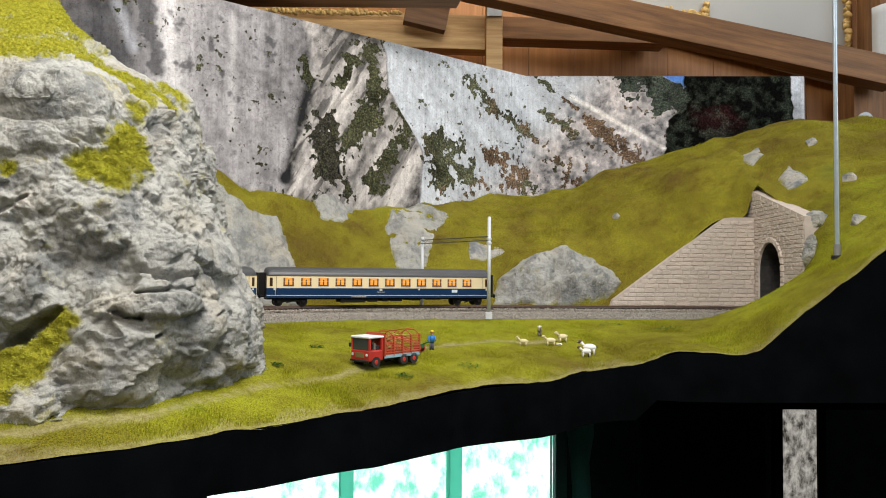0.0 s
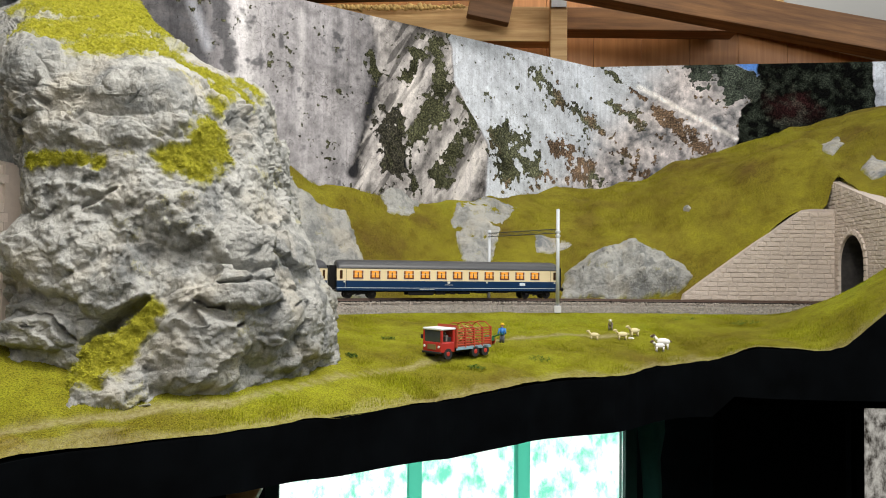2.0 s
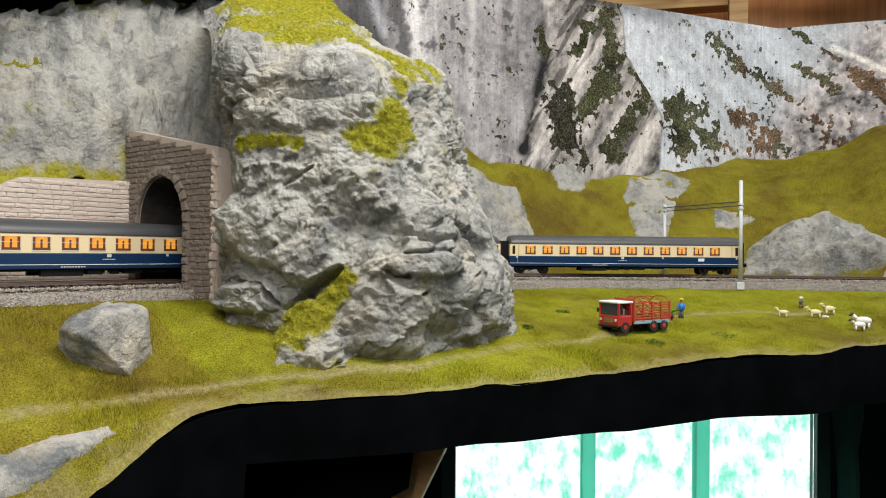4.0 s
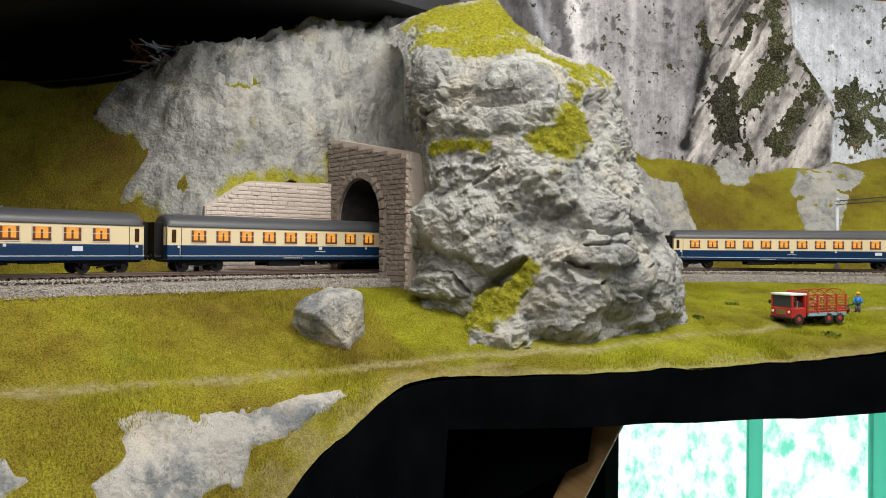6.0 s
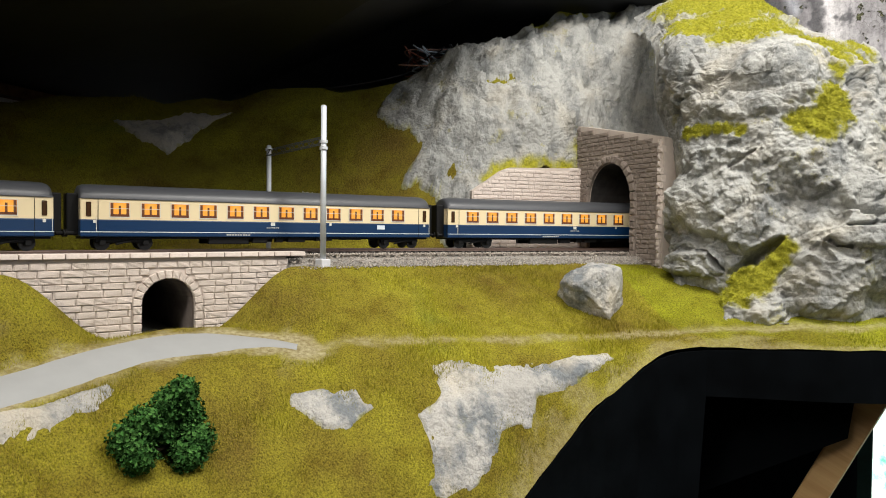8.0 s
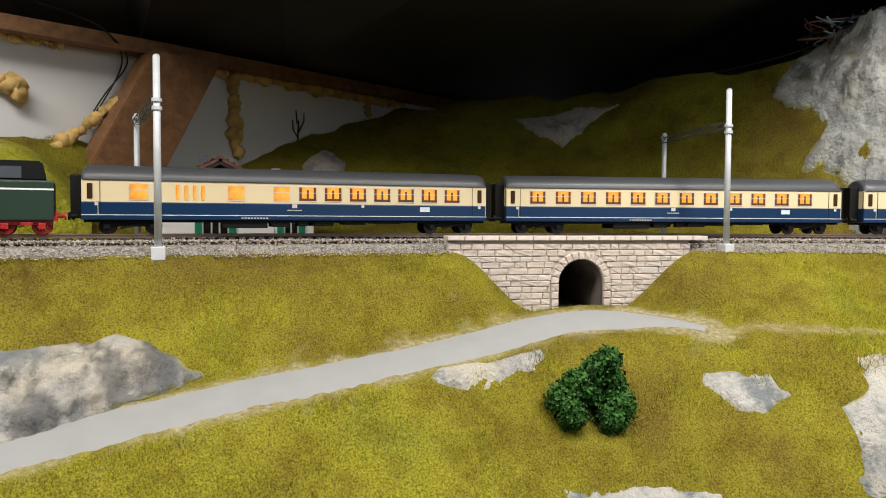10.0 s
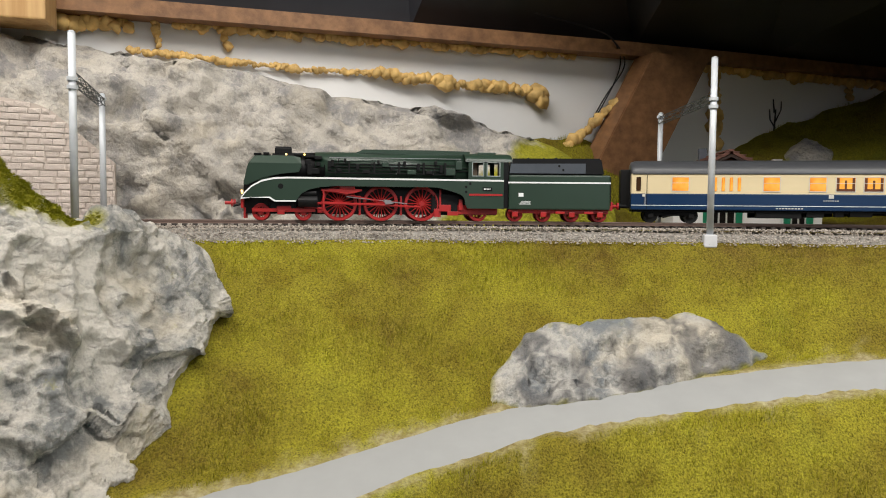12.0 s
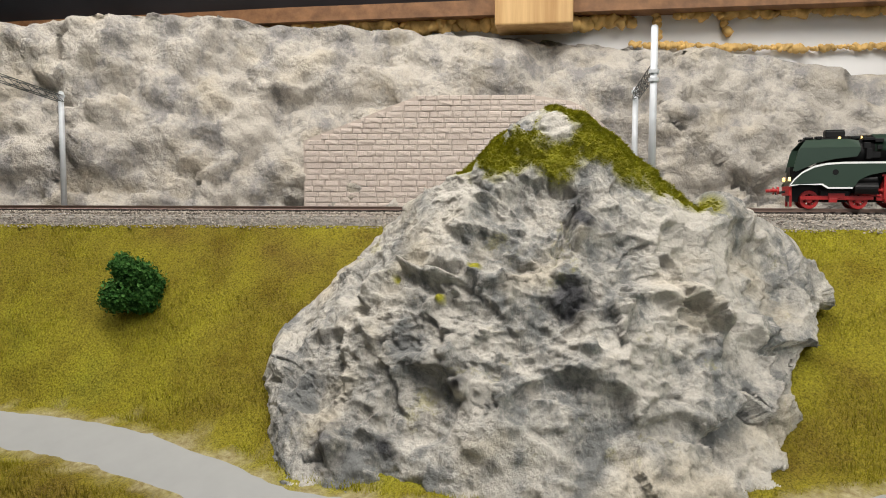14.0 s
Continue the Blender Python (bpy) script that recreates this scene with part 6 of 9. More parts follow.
wall_run("wall_retaining_crag", "pale cut-stone retaining wall beside the tunnel", -.050, [(1.700, 1.302), (1.838, 1.302), (1.838, 1.372), (1.800, 1.397), (1.700, 1.400)], 0.0040, 0.011, STONES_PALE, 0.0007, 11)
wall_run("wall_retaining_bay", "sloping pale cut-stone retaining wall in the far bay", -.050, [(.612, 1.302), (.822, 1.302), (.816, 1.318), (.652, 1.440), (.612, 1.440)], 0.0060, 0.015, STONES, 0.0010, 12)
wall_run("wall_retaining_cliff", "pale pinkish brick-course retaining wall under the cliff", -.072, [(2.880, 1.304), (3.146, 1.304), (3.146, 1.368), (3.054, 1.404), (2.960, 1.404), (2.925, 1.398), (2.880, 1.357)], 0.0047, 0.0105, STONES_PALE, 0.0008, 13)

# the small bridge over the lane
BC, BH, BB, BS, BR = 2.154, 0.0178, 1.256, 1.279, 0.0178
def pw(a, b, out=0.0):
    return frame_at(2.16, 0.053 + out, b) @ Matrix.Translation((a - 2.16, 0, 0))


test_b = in_poly([(2.255, 1.311), (2.190, 1.254), (2.118, 1.254), (2.060, 1.311)])
low_edge = lambda a: 1.250 if 2.120 < a < 2.195 else (1.250 + (2.120 - a) * 0.74 if a <= 2.120 else 1.250 + (a - 2.195) * 0.66)
bridge_core = core("wall_bridge", "small stone arch bridge carrying the track over the lane", pw, arched(2.066, 2.256, 1.311, 1.311, low_edge, BC, BH, BS, BR), 0.012)
ringb = in_poly(arch_line(BC, BH + 0.006, 1.24, BS, BR + 0.006))
hull = in_poly([(2.064, 1.3105), (2.066, 1.292), (2.122, 1.252), (2.193, 1.252), (2.256, 1.292), (2.256, 1.3105)])
lay(bridge_core, pw, lambda a, b: hull(a, b) and not ringb(a, b), 2.066, 2.256, 1.254, 1.311, 0.0046, 0.0105, STONES, 0.0012, 21)
voussoirs(bridge_core, pw, BC, BH, 1.256, BS, BR, 0.0055, 13, STONES, 0.0016, 4)
vault("wall_bridge_vault", pw, BC, BH, 1.250, BS, BR, 0.10, plain("brown_vault_stone", (0.13, 0.105, 0.09), 0.9, vary=0.3, scale=90, bumps=0.4), "dark stone vault under the bridge")
# coping along the bridge's top
for k in range(16):
    a = 2.058 + 0.0128 * k
    cp = boxed("coping_stone", STONE_PALE, bridge_core, -.0061, .0061, -.012, .0035, 0, .0032, 0.0004)
    cp.matrix_local = bridge_core.matrix_world.inverted() @ pw(a, 1.311)

# ---- track ----
def extrude_along(section, s0, s1, ds):
    """Sweep a closed (u, z) section along the line."""
    v, f = [], []
    ss = np.arange(s0, s1, ds)
    m = len(section)
    for i, s in enumerate(ss):
        for u, z in section:
            v.append(beside(s, u, z))
        if i:
            o = i * m
            f += [(o - m + k, o - m + (k + 1) % m, o + (k + 1) % m, o + k) for k in range(m)]
    return v, f


track = thing("track", Matrix.Translation(beside(2.3, 0, 1.31)), "single model railway track on dark sleepers", "track")
tinv = track.matrix_world.inverted()
for u0 in (.00825, -.00825):
    rail_section = [(u0 - .0010, 1.3126), (u0 + .0010, 1.3126), (u0 + .0003, 1.3132), (u0 + .0003, 1.3142), (u0 + .0006, 1.3145), (u0 + .0005, 1.3150), (u0 - .0005, 1.3150), (u0 - .0006, 1.3145), (u0 - .0003, 1.3142), (u0 - .0003, 1.3132)]
    v, f = extrude_along(rail_section, 0.25, 3.55, 0.01)
    mesh_ob("rail", [tinv @ q for q in v], f, RAIL, track, label="brown-sided rail with a worn top")
v, f = [], []
sleeper_bm = bmesh.new()
box(sleeper_bm, -.0015, .0015, -.0145, .0145, 1.3095, 1.3126)
sleeper_me = bpy.data.meshes.new("sleeper")
sleeper_bm.to_mesh(sleeper_me)
sleeper_bm.free()
sleeper_me.materials.append(SLEEPER)
for s in np.arange(0.25, 3.55, 0.0069):
    if 1.75 < s < 3.30:
        one = new("sleeper", sleeper_me)
        one.parent = track
        one.matrix_local = tinv @ frame_at(s, 0, 0)
        continue
    m = tinv @ frame_at(s, 0, 0)
    o = len(v)
    v += [m @ Vector((x, y, z)) for x in (-.0015, .0015) for y in (-.0145, .0145) for z in (1.3095, 1.3126)]
    f += [(o, o + 1, o + 3, o + 2), (o + 4, o + 6, o + 7, o + 5), (o, o + 4, o + 5, o + 1), (o + 2, o + 3, o + 7, o + 6), (o + 1, o + 5, o + 7, o + 3)]
tagged(mesh_ob("far_sleeper_run", v, f, SLEEPER, track), kind="stuff")

# ballast: loose stones on the shoulders and between the sleepers
m_b, nt_b, b_b = mat("ballast_stone")
geo = nt_b.nodes.new("ShaderNodeNewGeometry")
nt_b.links.new(ramp(nt_b, geo.outputs["Random Per Island"], [(0.0, (0.17, 0.15, 0.13)), (0.35, (0.30, 0.265, 0.23)), (0.7, (0.42, 0.375, 0.32)), (1.0, (0.48, 0.44, 0.38))]), b_b.inputs["Base Color"])
b_b.inputs["Roughness"].default_value = 0.95
b_b.inputs["Specular IOR Level"].default_value = 0.1
rng = np.random.default_rng(5)
octa = np.array([(1, 0, 0), (-1, 0, 0), (0, 1, 0), (0, -1, 0), (0, 0, 1), (0, 0, -1)], float)
octf = np.array([(0, 2, 4), (2, 1, 4), (1, 3, 4), (3, 0, 4), (2, 0, 5), (1, 2, 5), (3, 1, 5), (0, 3, 5)])
count = 56000
bs = rng.uniform(0.60, 3.53, count)
bu = np.where(rng.random(count) < 0.72, rng.uniform(0.012, 0.066, count), rng.uniform(-0.066, 0.012, count))
bu = np.where((np.abs(bs - 2.16) < 0.100) & (bu > 0.041), rng.uniform(0.0, 0.041, count), bu)
centre = np.array([np.interp(bs, RUN, LINE[:, 0]), np.interp(bs, RUN, LINE[:, 1])]).T
dx = np.array([np.interp(bs + .02, RUN, LINE[:, 0]) - np.interp(bs - .02, RUN, LINE[:, 0]), np.interp(bs + .02, RUN, LINE[:, 1]) - np.interp(bs - .02, RUN, LINE[:, 1])]).T
dx /= np.linalg.norm(dx, axis=1, keepdims=True)
nn = np.stack([-dx[:, 1], dx[:, 0]], 1)
pos = centre + nn * bu[:, None]
bz = np.where(np.abs(bu) < .036, 1.3108, 1.3108 - (np.abs(bu) - .036) * 0.30) + rng.uniform(-.0006, .0005, count)
size = rng.uniform(.0005, .0010, count)
verts = octa[None] * rng.uniform(0.6, 1.25, (count, 6, 1)) * size[:, None, None]
rot = rng.uniform(0, 2 * np.pi, count)
cs, sn = np.cos(rot), np.sin(rot)
x = verts[:, :, 0] * cs[:, None] - verts[:, :, 1] * sn[:, None]
y = verts[:, :, 0] * sn[:, None] + verts[:, :, 1] * cs[:, None]
verts = np.stack([x + pos[:, 0, None], y + pos[:, 1, None], verts[:, :, 2] * 0.8 + bz[:, None]], 2).reshape(-1, 3)
fcs = (octf[None] + 6 * np.arange(count)[:, None, None]).reshape(-1, 3)


def big_mesh(name, verts, tris, material):
    me = bpy.data.meshes.new(name)
    me.vertices.add(len(verts))
    me.vertices.foreach_set("co", verts.astype(np.float32).ravel())
    me.loops.add(len(tris) * 3)
    me.loops.foreach_set("vertex_index", tris.astype(np.int32).ravel())
    me.polygons.add(len(tris))
    me.polygons.foreach_set("loop_start", np.arange(0, len(tris) * 3, 3, dtype=np.int32))
    me.materials.append(material)
    me.update(calc_edges=True)
    return new(name, me)


tagged(big_mesh("ballast", verts, fcs, m_b), "loose grey and brown ballast stones along the track", "ballast", kind="stuff")


# ---- catenary masts ----
def mast(s, u, height, arm_to=None, label="grey lattice-armed catenary mast on a concrete foot beside the track"):
    q = beside(s, u, 1.300)
    ob = thing("catenary_mast", Matrix.Translation(q), label, "mast", "catenary masts")
    bm = bmesh.new()
    box(bm, -.0042, .0042, -.0042, .0042, 0.0, .0085, 0.0007)
    part("foot", bm, plain("cast_foot", (0.55, 0.56, 0.58), 0.6), ob)
    bm = bmesh.new()
    tube(bm, (0, 0, .008), (0, 0, height), .0023, .0021, 16)
    part("post", bm, STEEL, ob, smooth=True)
    for z in ((height - .028, height - .033) if height > .11 else (height - .004,)):
        bm = bmesh.new()
        tube(bm, (0, 0, z), (0, 0, z + .0022), .0031, .0031, 16)
        part("clamp", bm, STEEL, ob)
    bm = bmesh.new()
    tube(bm, (0, 0, height), (0, 0, height + .0008), .0023, .0012, 16)
    part("cap", bm, STEEL, ob)
    return ob


ARM = plain("dark_lattice", (0.10, 0.11, 0.11), 0.5, 0.4)


def lattice_arm(ob, a, b):
    """A triangulated beam between two posts, a part of the tall mast."""
    inv = ob.matrix_world.inverted()
    a, b = Vector(a), Vector(b)
    d = (b - a).normalized()
    side = d.cross(Vector((0, 0, 1))).normalized() * .0022
    bm = bmesh.new()
    rails = [(Vector((0, 0, .0024)) + side), (Vector((0, 0, .0024)) - side), (Vector((0, 0, -.0024)) + side), (Vector((0, 0, -.0024)) - side)]
    for r in rails:
        tube(bm, inv @ (a + r), inv @ (b + r), .00035, .00035, 6)
    n = 12
    for k in range(n):
        p, q = a + (b - a) * (k / n), a + (b - a) * ((k + 1) / n)
        for i, j in ((0, 2), (1, 3), (0, 1), (2, 3)):
            r0, r1 = (rails[i], rails[j]) if k % 2 else (rails[j], rails[i])
            tube(bm, inv @ (p + r0), inv @ (q + r1), .00025, .00025, 5)
    part("lattice_arm", bm, ARM, ob, "dark lattice crossbeam")


for s, u, s2, u2 in ((1.014, .062, 1.072, -.060), (2.035, .058, 2.035, -.060), (2.460, .062, 2.469, -.067), (2.893, .068, 2.886, -.045)):
    tall = mast(s, u, .125)
    low = mast(s2, u2, .105, label="short grey catenary post behind the track")
    pa, pb = beside(s, u, 1.300 + .0955), beside(s2, u2, 1.300 + .1005)
    lattice_arm(tall, beside(s, u, 1.399), beside(s2, u2, 1.399))
low = mast(3.335, -.055, .105, label="short grey catenary post behind the track")
lattice_arm(low, beside(3.335, -.055, 1.400), beside(3.345, .06, 1.408))

# ---- things on the white board wall and the roof timbers ----
def foam_string(pts, r, label, knobs=6, seed=0):
    """A bead of expanding foam: lumpy, uneven, drooping."""
    rnd = random.Random(seed)
    span = sum((Vector(b) - Vector(a)).length for a, b in zip(pts, pts[1:]))
    line = catmull(pts, max(10, int(span / (r * 0.42) / (len(pts) - 1))))
    bm = bmesh.new()
    last = None
    for i, p in enumerate(line):
        k = r * (0.75 + 0.5 * noise.noise(Vector(p) * 60) + 0.35 * noise.noise(Vector(p) * 140))
        c = bmesh.ops.create_icosphere(bm, subdivisions=2, radius=max(k, r * 0.4))["verts"]
        off = Vector((rnd.uniform(-.3, .3), rnd.uniform(-.3, .3), rnd.uniform(-.5, .3))) * r
        for v in c:
            v.co += Vector(p) + off
            v.co += 0.40 * r * noise.noise_vector(v.co * 130) + 0.25 * r * noise.noise_vector(v.co * 330)
    ob = part("foam_bead", bm, FOAM, None, smooth=True)
    return tagged(ob, label, "foam")


def on_board(x_frac_pt, z, proud=0.0):
    """A place on the white wall: the point of its line nearest to the given one, proud towards the aisle."""
    best = None
    for (x0, y0), (x1, y1) in zip(WALL_LINE, WALL_LINE[1:]):
        a, b, p = Vector((x0, y0)), Vector((x1, y1)), Vector(x_frac_pt)
        k = min(1, max(0, (p - a).dot(b - a) / (b - a).length_squared))
        q = a + (b - a) * k
        if best is None or (q - p).length < best[0]:
            best = ((q - p).length, q)
    q = toward_eye(best[1], proud)
    return Vector((q[0], q[1], z))


foam_string([on_board((-.60, -.69), 1.462, .006), on_board((-.66, -.57), 1.455, .006), on_board((-.70, -.49), 1.455, .005)], .0035, "thin bead of yellow foam along the board joint", seed=1)
foam_string([on_board((-.70, -.49), 1.457, .008), on_board((-.725, -.44), 1.450, .010), on_board((-.75, -.40), 1.449, .008), on_board((-.765, -.372), 1.449, .008), on_board((-.782, -.345), 1.447, .008)], .0060, "thick drooping bead of yellow foam on the white board", seed=2)
foam_string([on_board((-.784, -.342), 1.447, .010), on_board((-.786, -.339), 1.438, .010)], .010, "round blob of yellow foam", seed=3)
foam_string([on_board((-.612, -.672), 1.492, .006), on_board((-.614, -.668), 1.468, .006)], .005, "short upright bead of yellow foam", seed=4)
foam_string([on_board((-.64, -.62), 1.492, .004), on_board((-.642, -.615), 1.470, .004)], .005, "upright bead of yellow foam", seed=14)
foam_string([on_board((-.40, -1.09), 1.485, .008), on_board((-.50, -.89), 1.484, .008), on_board((-.60, -.69), 1.484, .008)], .008, "bead of yellow foam under the batten", seed=5)
foam_string([on_board((-.62, -.655), 1.487, .006), on_board((-.72, -.46), 1.487, .006), on_board((-.80, -.30), 1.487, .006)], .0055, "bead of yellow foam under the batten", seed=6)
foam_string([on_board((-.86, -.19), 1.487, .004), on_board((-.95, -.03), 1.485, .004), on_board((-1.02, .09), 1.483, .004)], .006, "bead of brownish foam under the batten", seed=7)
foam_string([on_board((-.985, .035), 1.484, .006), on_board((-.985, .037), 1.462, .006)], .006, "short drooping foam bead", seed=8)
foam_string([on_board((-.885, -.14), 1.482, .004), on_board((-.887, -.137), 1.40, .004)], .008, "upright bead of browned foam", seed=9)
# leaning brace board with foam along its edge
along_wall = Vector((-.488, .873, 0))
out_wall = Vector((.873, .488, 0))
brace_at = Vector((-.835, -.235, 0)) + out_wall * .012
bm = bmesh.new()
ring = []
for out in (0.0, .034):
    ring.append([bm.verts.new(brace_at + along_wall * a + out_wall * out + Vector((0, 0, z))) for a, z in ((-.094, 1.33), (-.022, 1.33), (.064, 1.4865), (-.008, 1.4865))])
bm.faces.new(ring[0])
bm.faces.new(ring[1][::-1])
for k in range(4):
    bm.faces.new((ring[0][k], ring[1][k], ring[1][(k + 1) % 4], ring[0][(k + 1) % 4]))
bmesh.ops.recalc_face_normals(bm, faces=bm.faces)
bmesh.ops.bevel(bm, geom=bm.edges[:], offset=.0012, segments=2, affect="EDGES")
tagged(part("brace", bm, TIMBER_RED), "red-brown stained timber brace leaning on the white board", "brace", kind="structure")
foam_string([on_board((-.800, -.312), 1.385, .016), on_board((-.815, -.275), 1.420, .016), on_board((-.830, -.24), 1.455, .016), on_board((-.836, -.228), 1.475, .014)], .0075, "lumpy bead of yellow foam beside the brace", seed=10)
# pale block under the batten
p0, p1 = on_board((-.478, -.775), 1.468, .040), on_board((-.512, -.715), 1.468, .040)
dirv = (p1 - p0).normalized()
blk = boxed("timber_block", PINE, None, 0, (p1 - p0).length, -.03, .012, 0, .042, .0015)
blk.matrix_world = Matrix(((dirv.x, -dirv.y, 0, p0.x), (dirv.y, dirv.x, 0, p0.y), (0, 0, 1, p0.z), (0, 0, 0, 1)))
tagged(blk, "pale pine block under the batten", "block")
# dark paint splash on the board behind the house
bm = bmesh.new()
base_p = on_board((-.93, -.065), 1.41, .0015)
for a, b, r in (((0, 0), (.002, .034), .0012), ((.002, .020), (.010, .034), .0010), ((.002, .012), (-.006, .022), .0010), ((-.006, .022), (-.007, .034), .0009), ((.010, .034), (.010, .044), .0008), ((0, .030), (-.002, .046), .0010)):
    d2 = (on_board((-1.0, .06), 0, .0) - on_board((-.835, -.235), 0, .0)).normalized()
    tube(bm, base_p + d2 * a[0] + Vector((0, 0, a[1])), base_p + d2 * b[0] + Vector((0, 0, b[1])), r, r * .7, 6)
tagged(part("paint_splash", bm, plain("dried_black_paint", (0.02, 0.02, 0.025), 0.5)), "dried black paint splash on the white board", "splash")


def cable(pts, r, material, label):
    line = catmull(pts, 10)
    bm = bmesh.new()
    ring0 = None
    for i, p in enumerate(line):
        d = Vector(line[min(i + 1, len(line) - 1)] - line[max(i - 1, 0)]).normalized()
        a = d.orthogonal().normalized()
        b = d.cross(a)
        ring = [bm.verts.new(Vector(p) + (a * math.cos(t) + b * math.sin(t)) * r) for t in (0, 1.26, 2.51, 3.77, 5.03)]
        if ring0:
            off = min(range(5), key=lambda k: (ring[k].co - ring0[0].co).length)
            ring_ = ring[off:] + ring[:off]
            flip = (ring_[1].co - ring0[1].co).length > (ring_[-1].co - ring0[1].co).length
            ring_ = [ring_[0]] + ring_[1:][::-1] if flip else ring_
            for k in range(5):
                bm.faces.new((ring0[k], ring0[(k + 1) % 5], ring_[(k + 1) % 5], ring_[k]))
            ring0 = ring_
        else:
            ring0 = ring
    return tagged(part("cable", bm, material, None, smooth=True), label, "cable")


CABLE_BLACK = plain("black_cable", (0.012, 0.012, 0.014), 0.5)
for ex in (0.0, .006):
    cable([on_board((-.74, -.33), 1.512, .060), on_board((-.79, -.28), 1.506, .045), on_board((-.815, -.262), 1.498, .040), on_board((-.828, -.246 - ex), 1.480, .008), on_board((-.818 - ex, -.27), 1.44, .006), on_board((-.800 - ex, -.30 - ex), 1.38, .006)], .0008, CABLE_BLACK, "thin black cable hanging down the white board")
# tangle of wires on the cliff's head
tangle = beside(1.845, -.150, 1.508)
rnd = random.Random(9)
for k, (c, nm) in enumerate((((0.30, 0.10, 0.07), "brown"), ((0.35, 0.42, 0.48), "grey-blue"), ((0.02, 0.02, 0.02), "black"), ((0.30, 0.16, 0.12), "brown"), ((0.45, 0.50, 0.55), "pale grey"), ((0.02, 0.02, 0.02), "black"), ((0.25, 0.09, 0.06), "red-brown"), ((0.03, 0.03, 0.035), "black"), ((0.015, 0.015, 0.018), "black"), ((0.12, 0.06, 0.05), "brown"), ((0.02, 0.02, 0.025), "black"), ((0.20, 0.24, 0.28), "grey-blue"))):
    pts = []
    for j in range(7):
        ang = rnd.uniform(0, 6.28)
        rr = rnd.uniform(.012, .040)
        pts.append(tangle + Vector((-.02 + rr * math.cos(ang), .02 + rr * math.sin(ang), .012 + rnd.uniform(-.008, .026))))
    cable(pts, .0009, plain("wire_" + nm.replace("-", "_").replace(" ", "_"), c, 0.45), nm + " loose wire in a tangle on the cliff top")
cable([beside(1.95, -.26, 1.493), beside(1.88, -.19, 1.505), beside(1.80, -.16, 1.535), beside(1.70, -.15, 1.556)], .0012, CABLE_BLACK, "black cable laid along the cliff top")
tb = boxed("terminal_block", plain("brass_terminal", (0.50, 0.36, 0.12), 0.4, 0.3), None, -.006, .006, -.004, .004, 0, .006, .0008)
tb.matrix_world = Matrix.Translation(tangle + Vector((0.004, .004, .006)))
tagged(tb, "small brass terminal block among the wires", "terminal")

# steel rod rising from the far hill, with its socket
rb = beside(.615, .175, land(.615, .175))
rod = thing("steel_rod", Matrix.Translation(rb), "slim galvanised steel rod standing on the far hill", "rod")
tubed("rod", plain("blue_grey_steel", (0.42, 0.50, 0.56), 0.35, 0.5), rod, (0, 0, 0), (0, 0, .75), .0024, None, 14)
tubed("socket", plain("socket_metal", (0.30, 0.30, 0.30), 0.5, 0.5), rod, (0, 0, -.002), (0, 0, .014), .0036, None, 14)
tubed("washer", CABLE_BLACK, rod, (0, 0, -.002), (0, 0, .0015), .0065, None, 16)
# foam and a bolt on the far wall
foam_string([(-.39, 1.585, 1.928), (-.25, 1.592, 1.929), (-.10, 1.60, 1.930)], .006, "bead of yellow foam along the pine beam", seed=25)
for pts, r, sd in (([(.36, 1.685, 1.985), (.46, 1.685, 1.975), (.56, 1.685, 1.965), (.60, 1.683, 1.96)], .010, 21), ([(.60, 1.683, 1.99), (.605, 1.683, 1.94), (.60, 1.683, 1.905)], .009, 22),
                   ([(.50, 1.685, 1.925), (.56, 1.685, 1.912), (.62, 1.683, 1.90)], .007, 23), ([(.915, 1.665, 2.02), (.918, 1.665, 1.93), (.925, 1.665, 1.84), (.90, 1.665, 1.805)], .010, 24)):
    foam_string(pts, r, "dried yellow foam on the far wall panel", seed=sd)
bolt = thing("bolt_washer", Matrix.Translation((.872, 1.52, 1.685)), "steel washer and bolt on the far post", "bolt")
tubed("washer", STEEL, bolt, (0, 0, 0), (0, -.004, 0), .016, None, 20)
tubed("bolt_head", CABLE_BLACK, bolt, (0, -.004, 0), (0, -.008, 0), .008, None, 6)
beam("post_bolt", (.88, 1.56, 1.3), (.88, 1.56, 1.78), .08, .06, TIMBER, "brown timber post with a bolt", "post")
# curled sheet of paper on the corner post
bm = bmesh.new()
g = {}
for i in range(10):
    for j in range(8):
        t = i / 9
        g[i, j] = bm.verts.new((.86 + .10 * t, 1.47 - .03 * math.sin(t * 2.6), 1.79 + .016 * j + .02 * math.sin(t * 3) - .03 * t))
for i in range(9):
    for j in range(7):
        bm.faces.new((g[i, j], g[i + 1, j], g[i + 1, j + 1], g[i, j + 1]))
pp = part("paper_sheet", bm, plain("white_paper", (0.62, 0.63, 0.62), 0.7, vary=0.03), None, smooth=True)
sol = pp.modifiers.new("thickness", "SOLIDIFY")
sol.thickness = 0.0008
tagged(pp, "curled white sheet of paper pinned to the post", "paper")

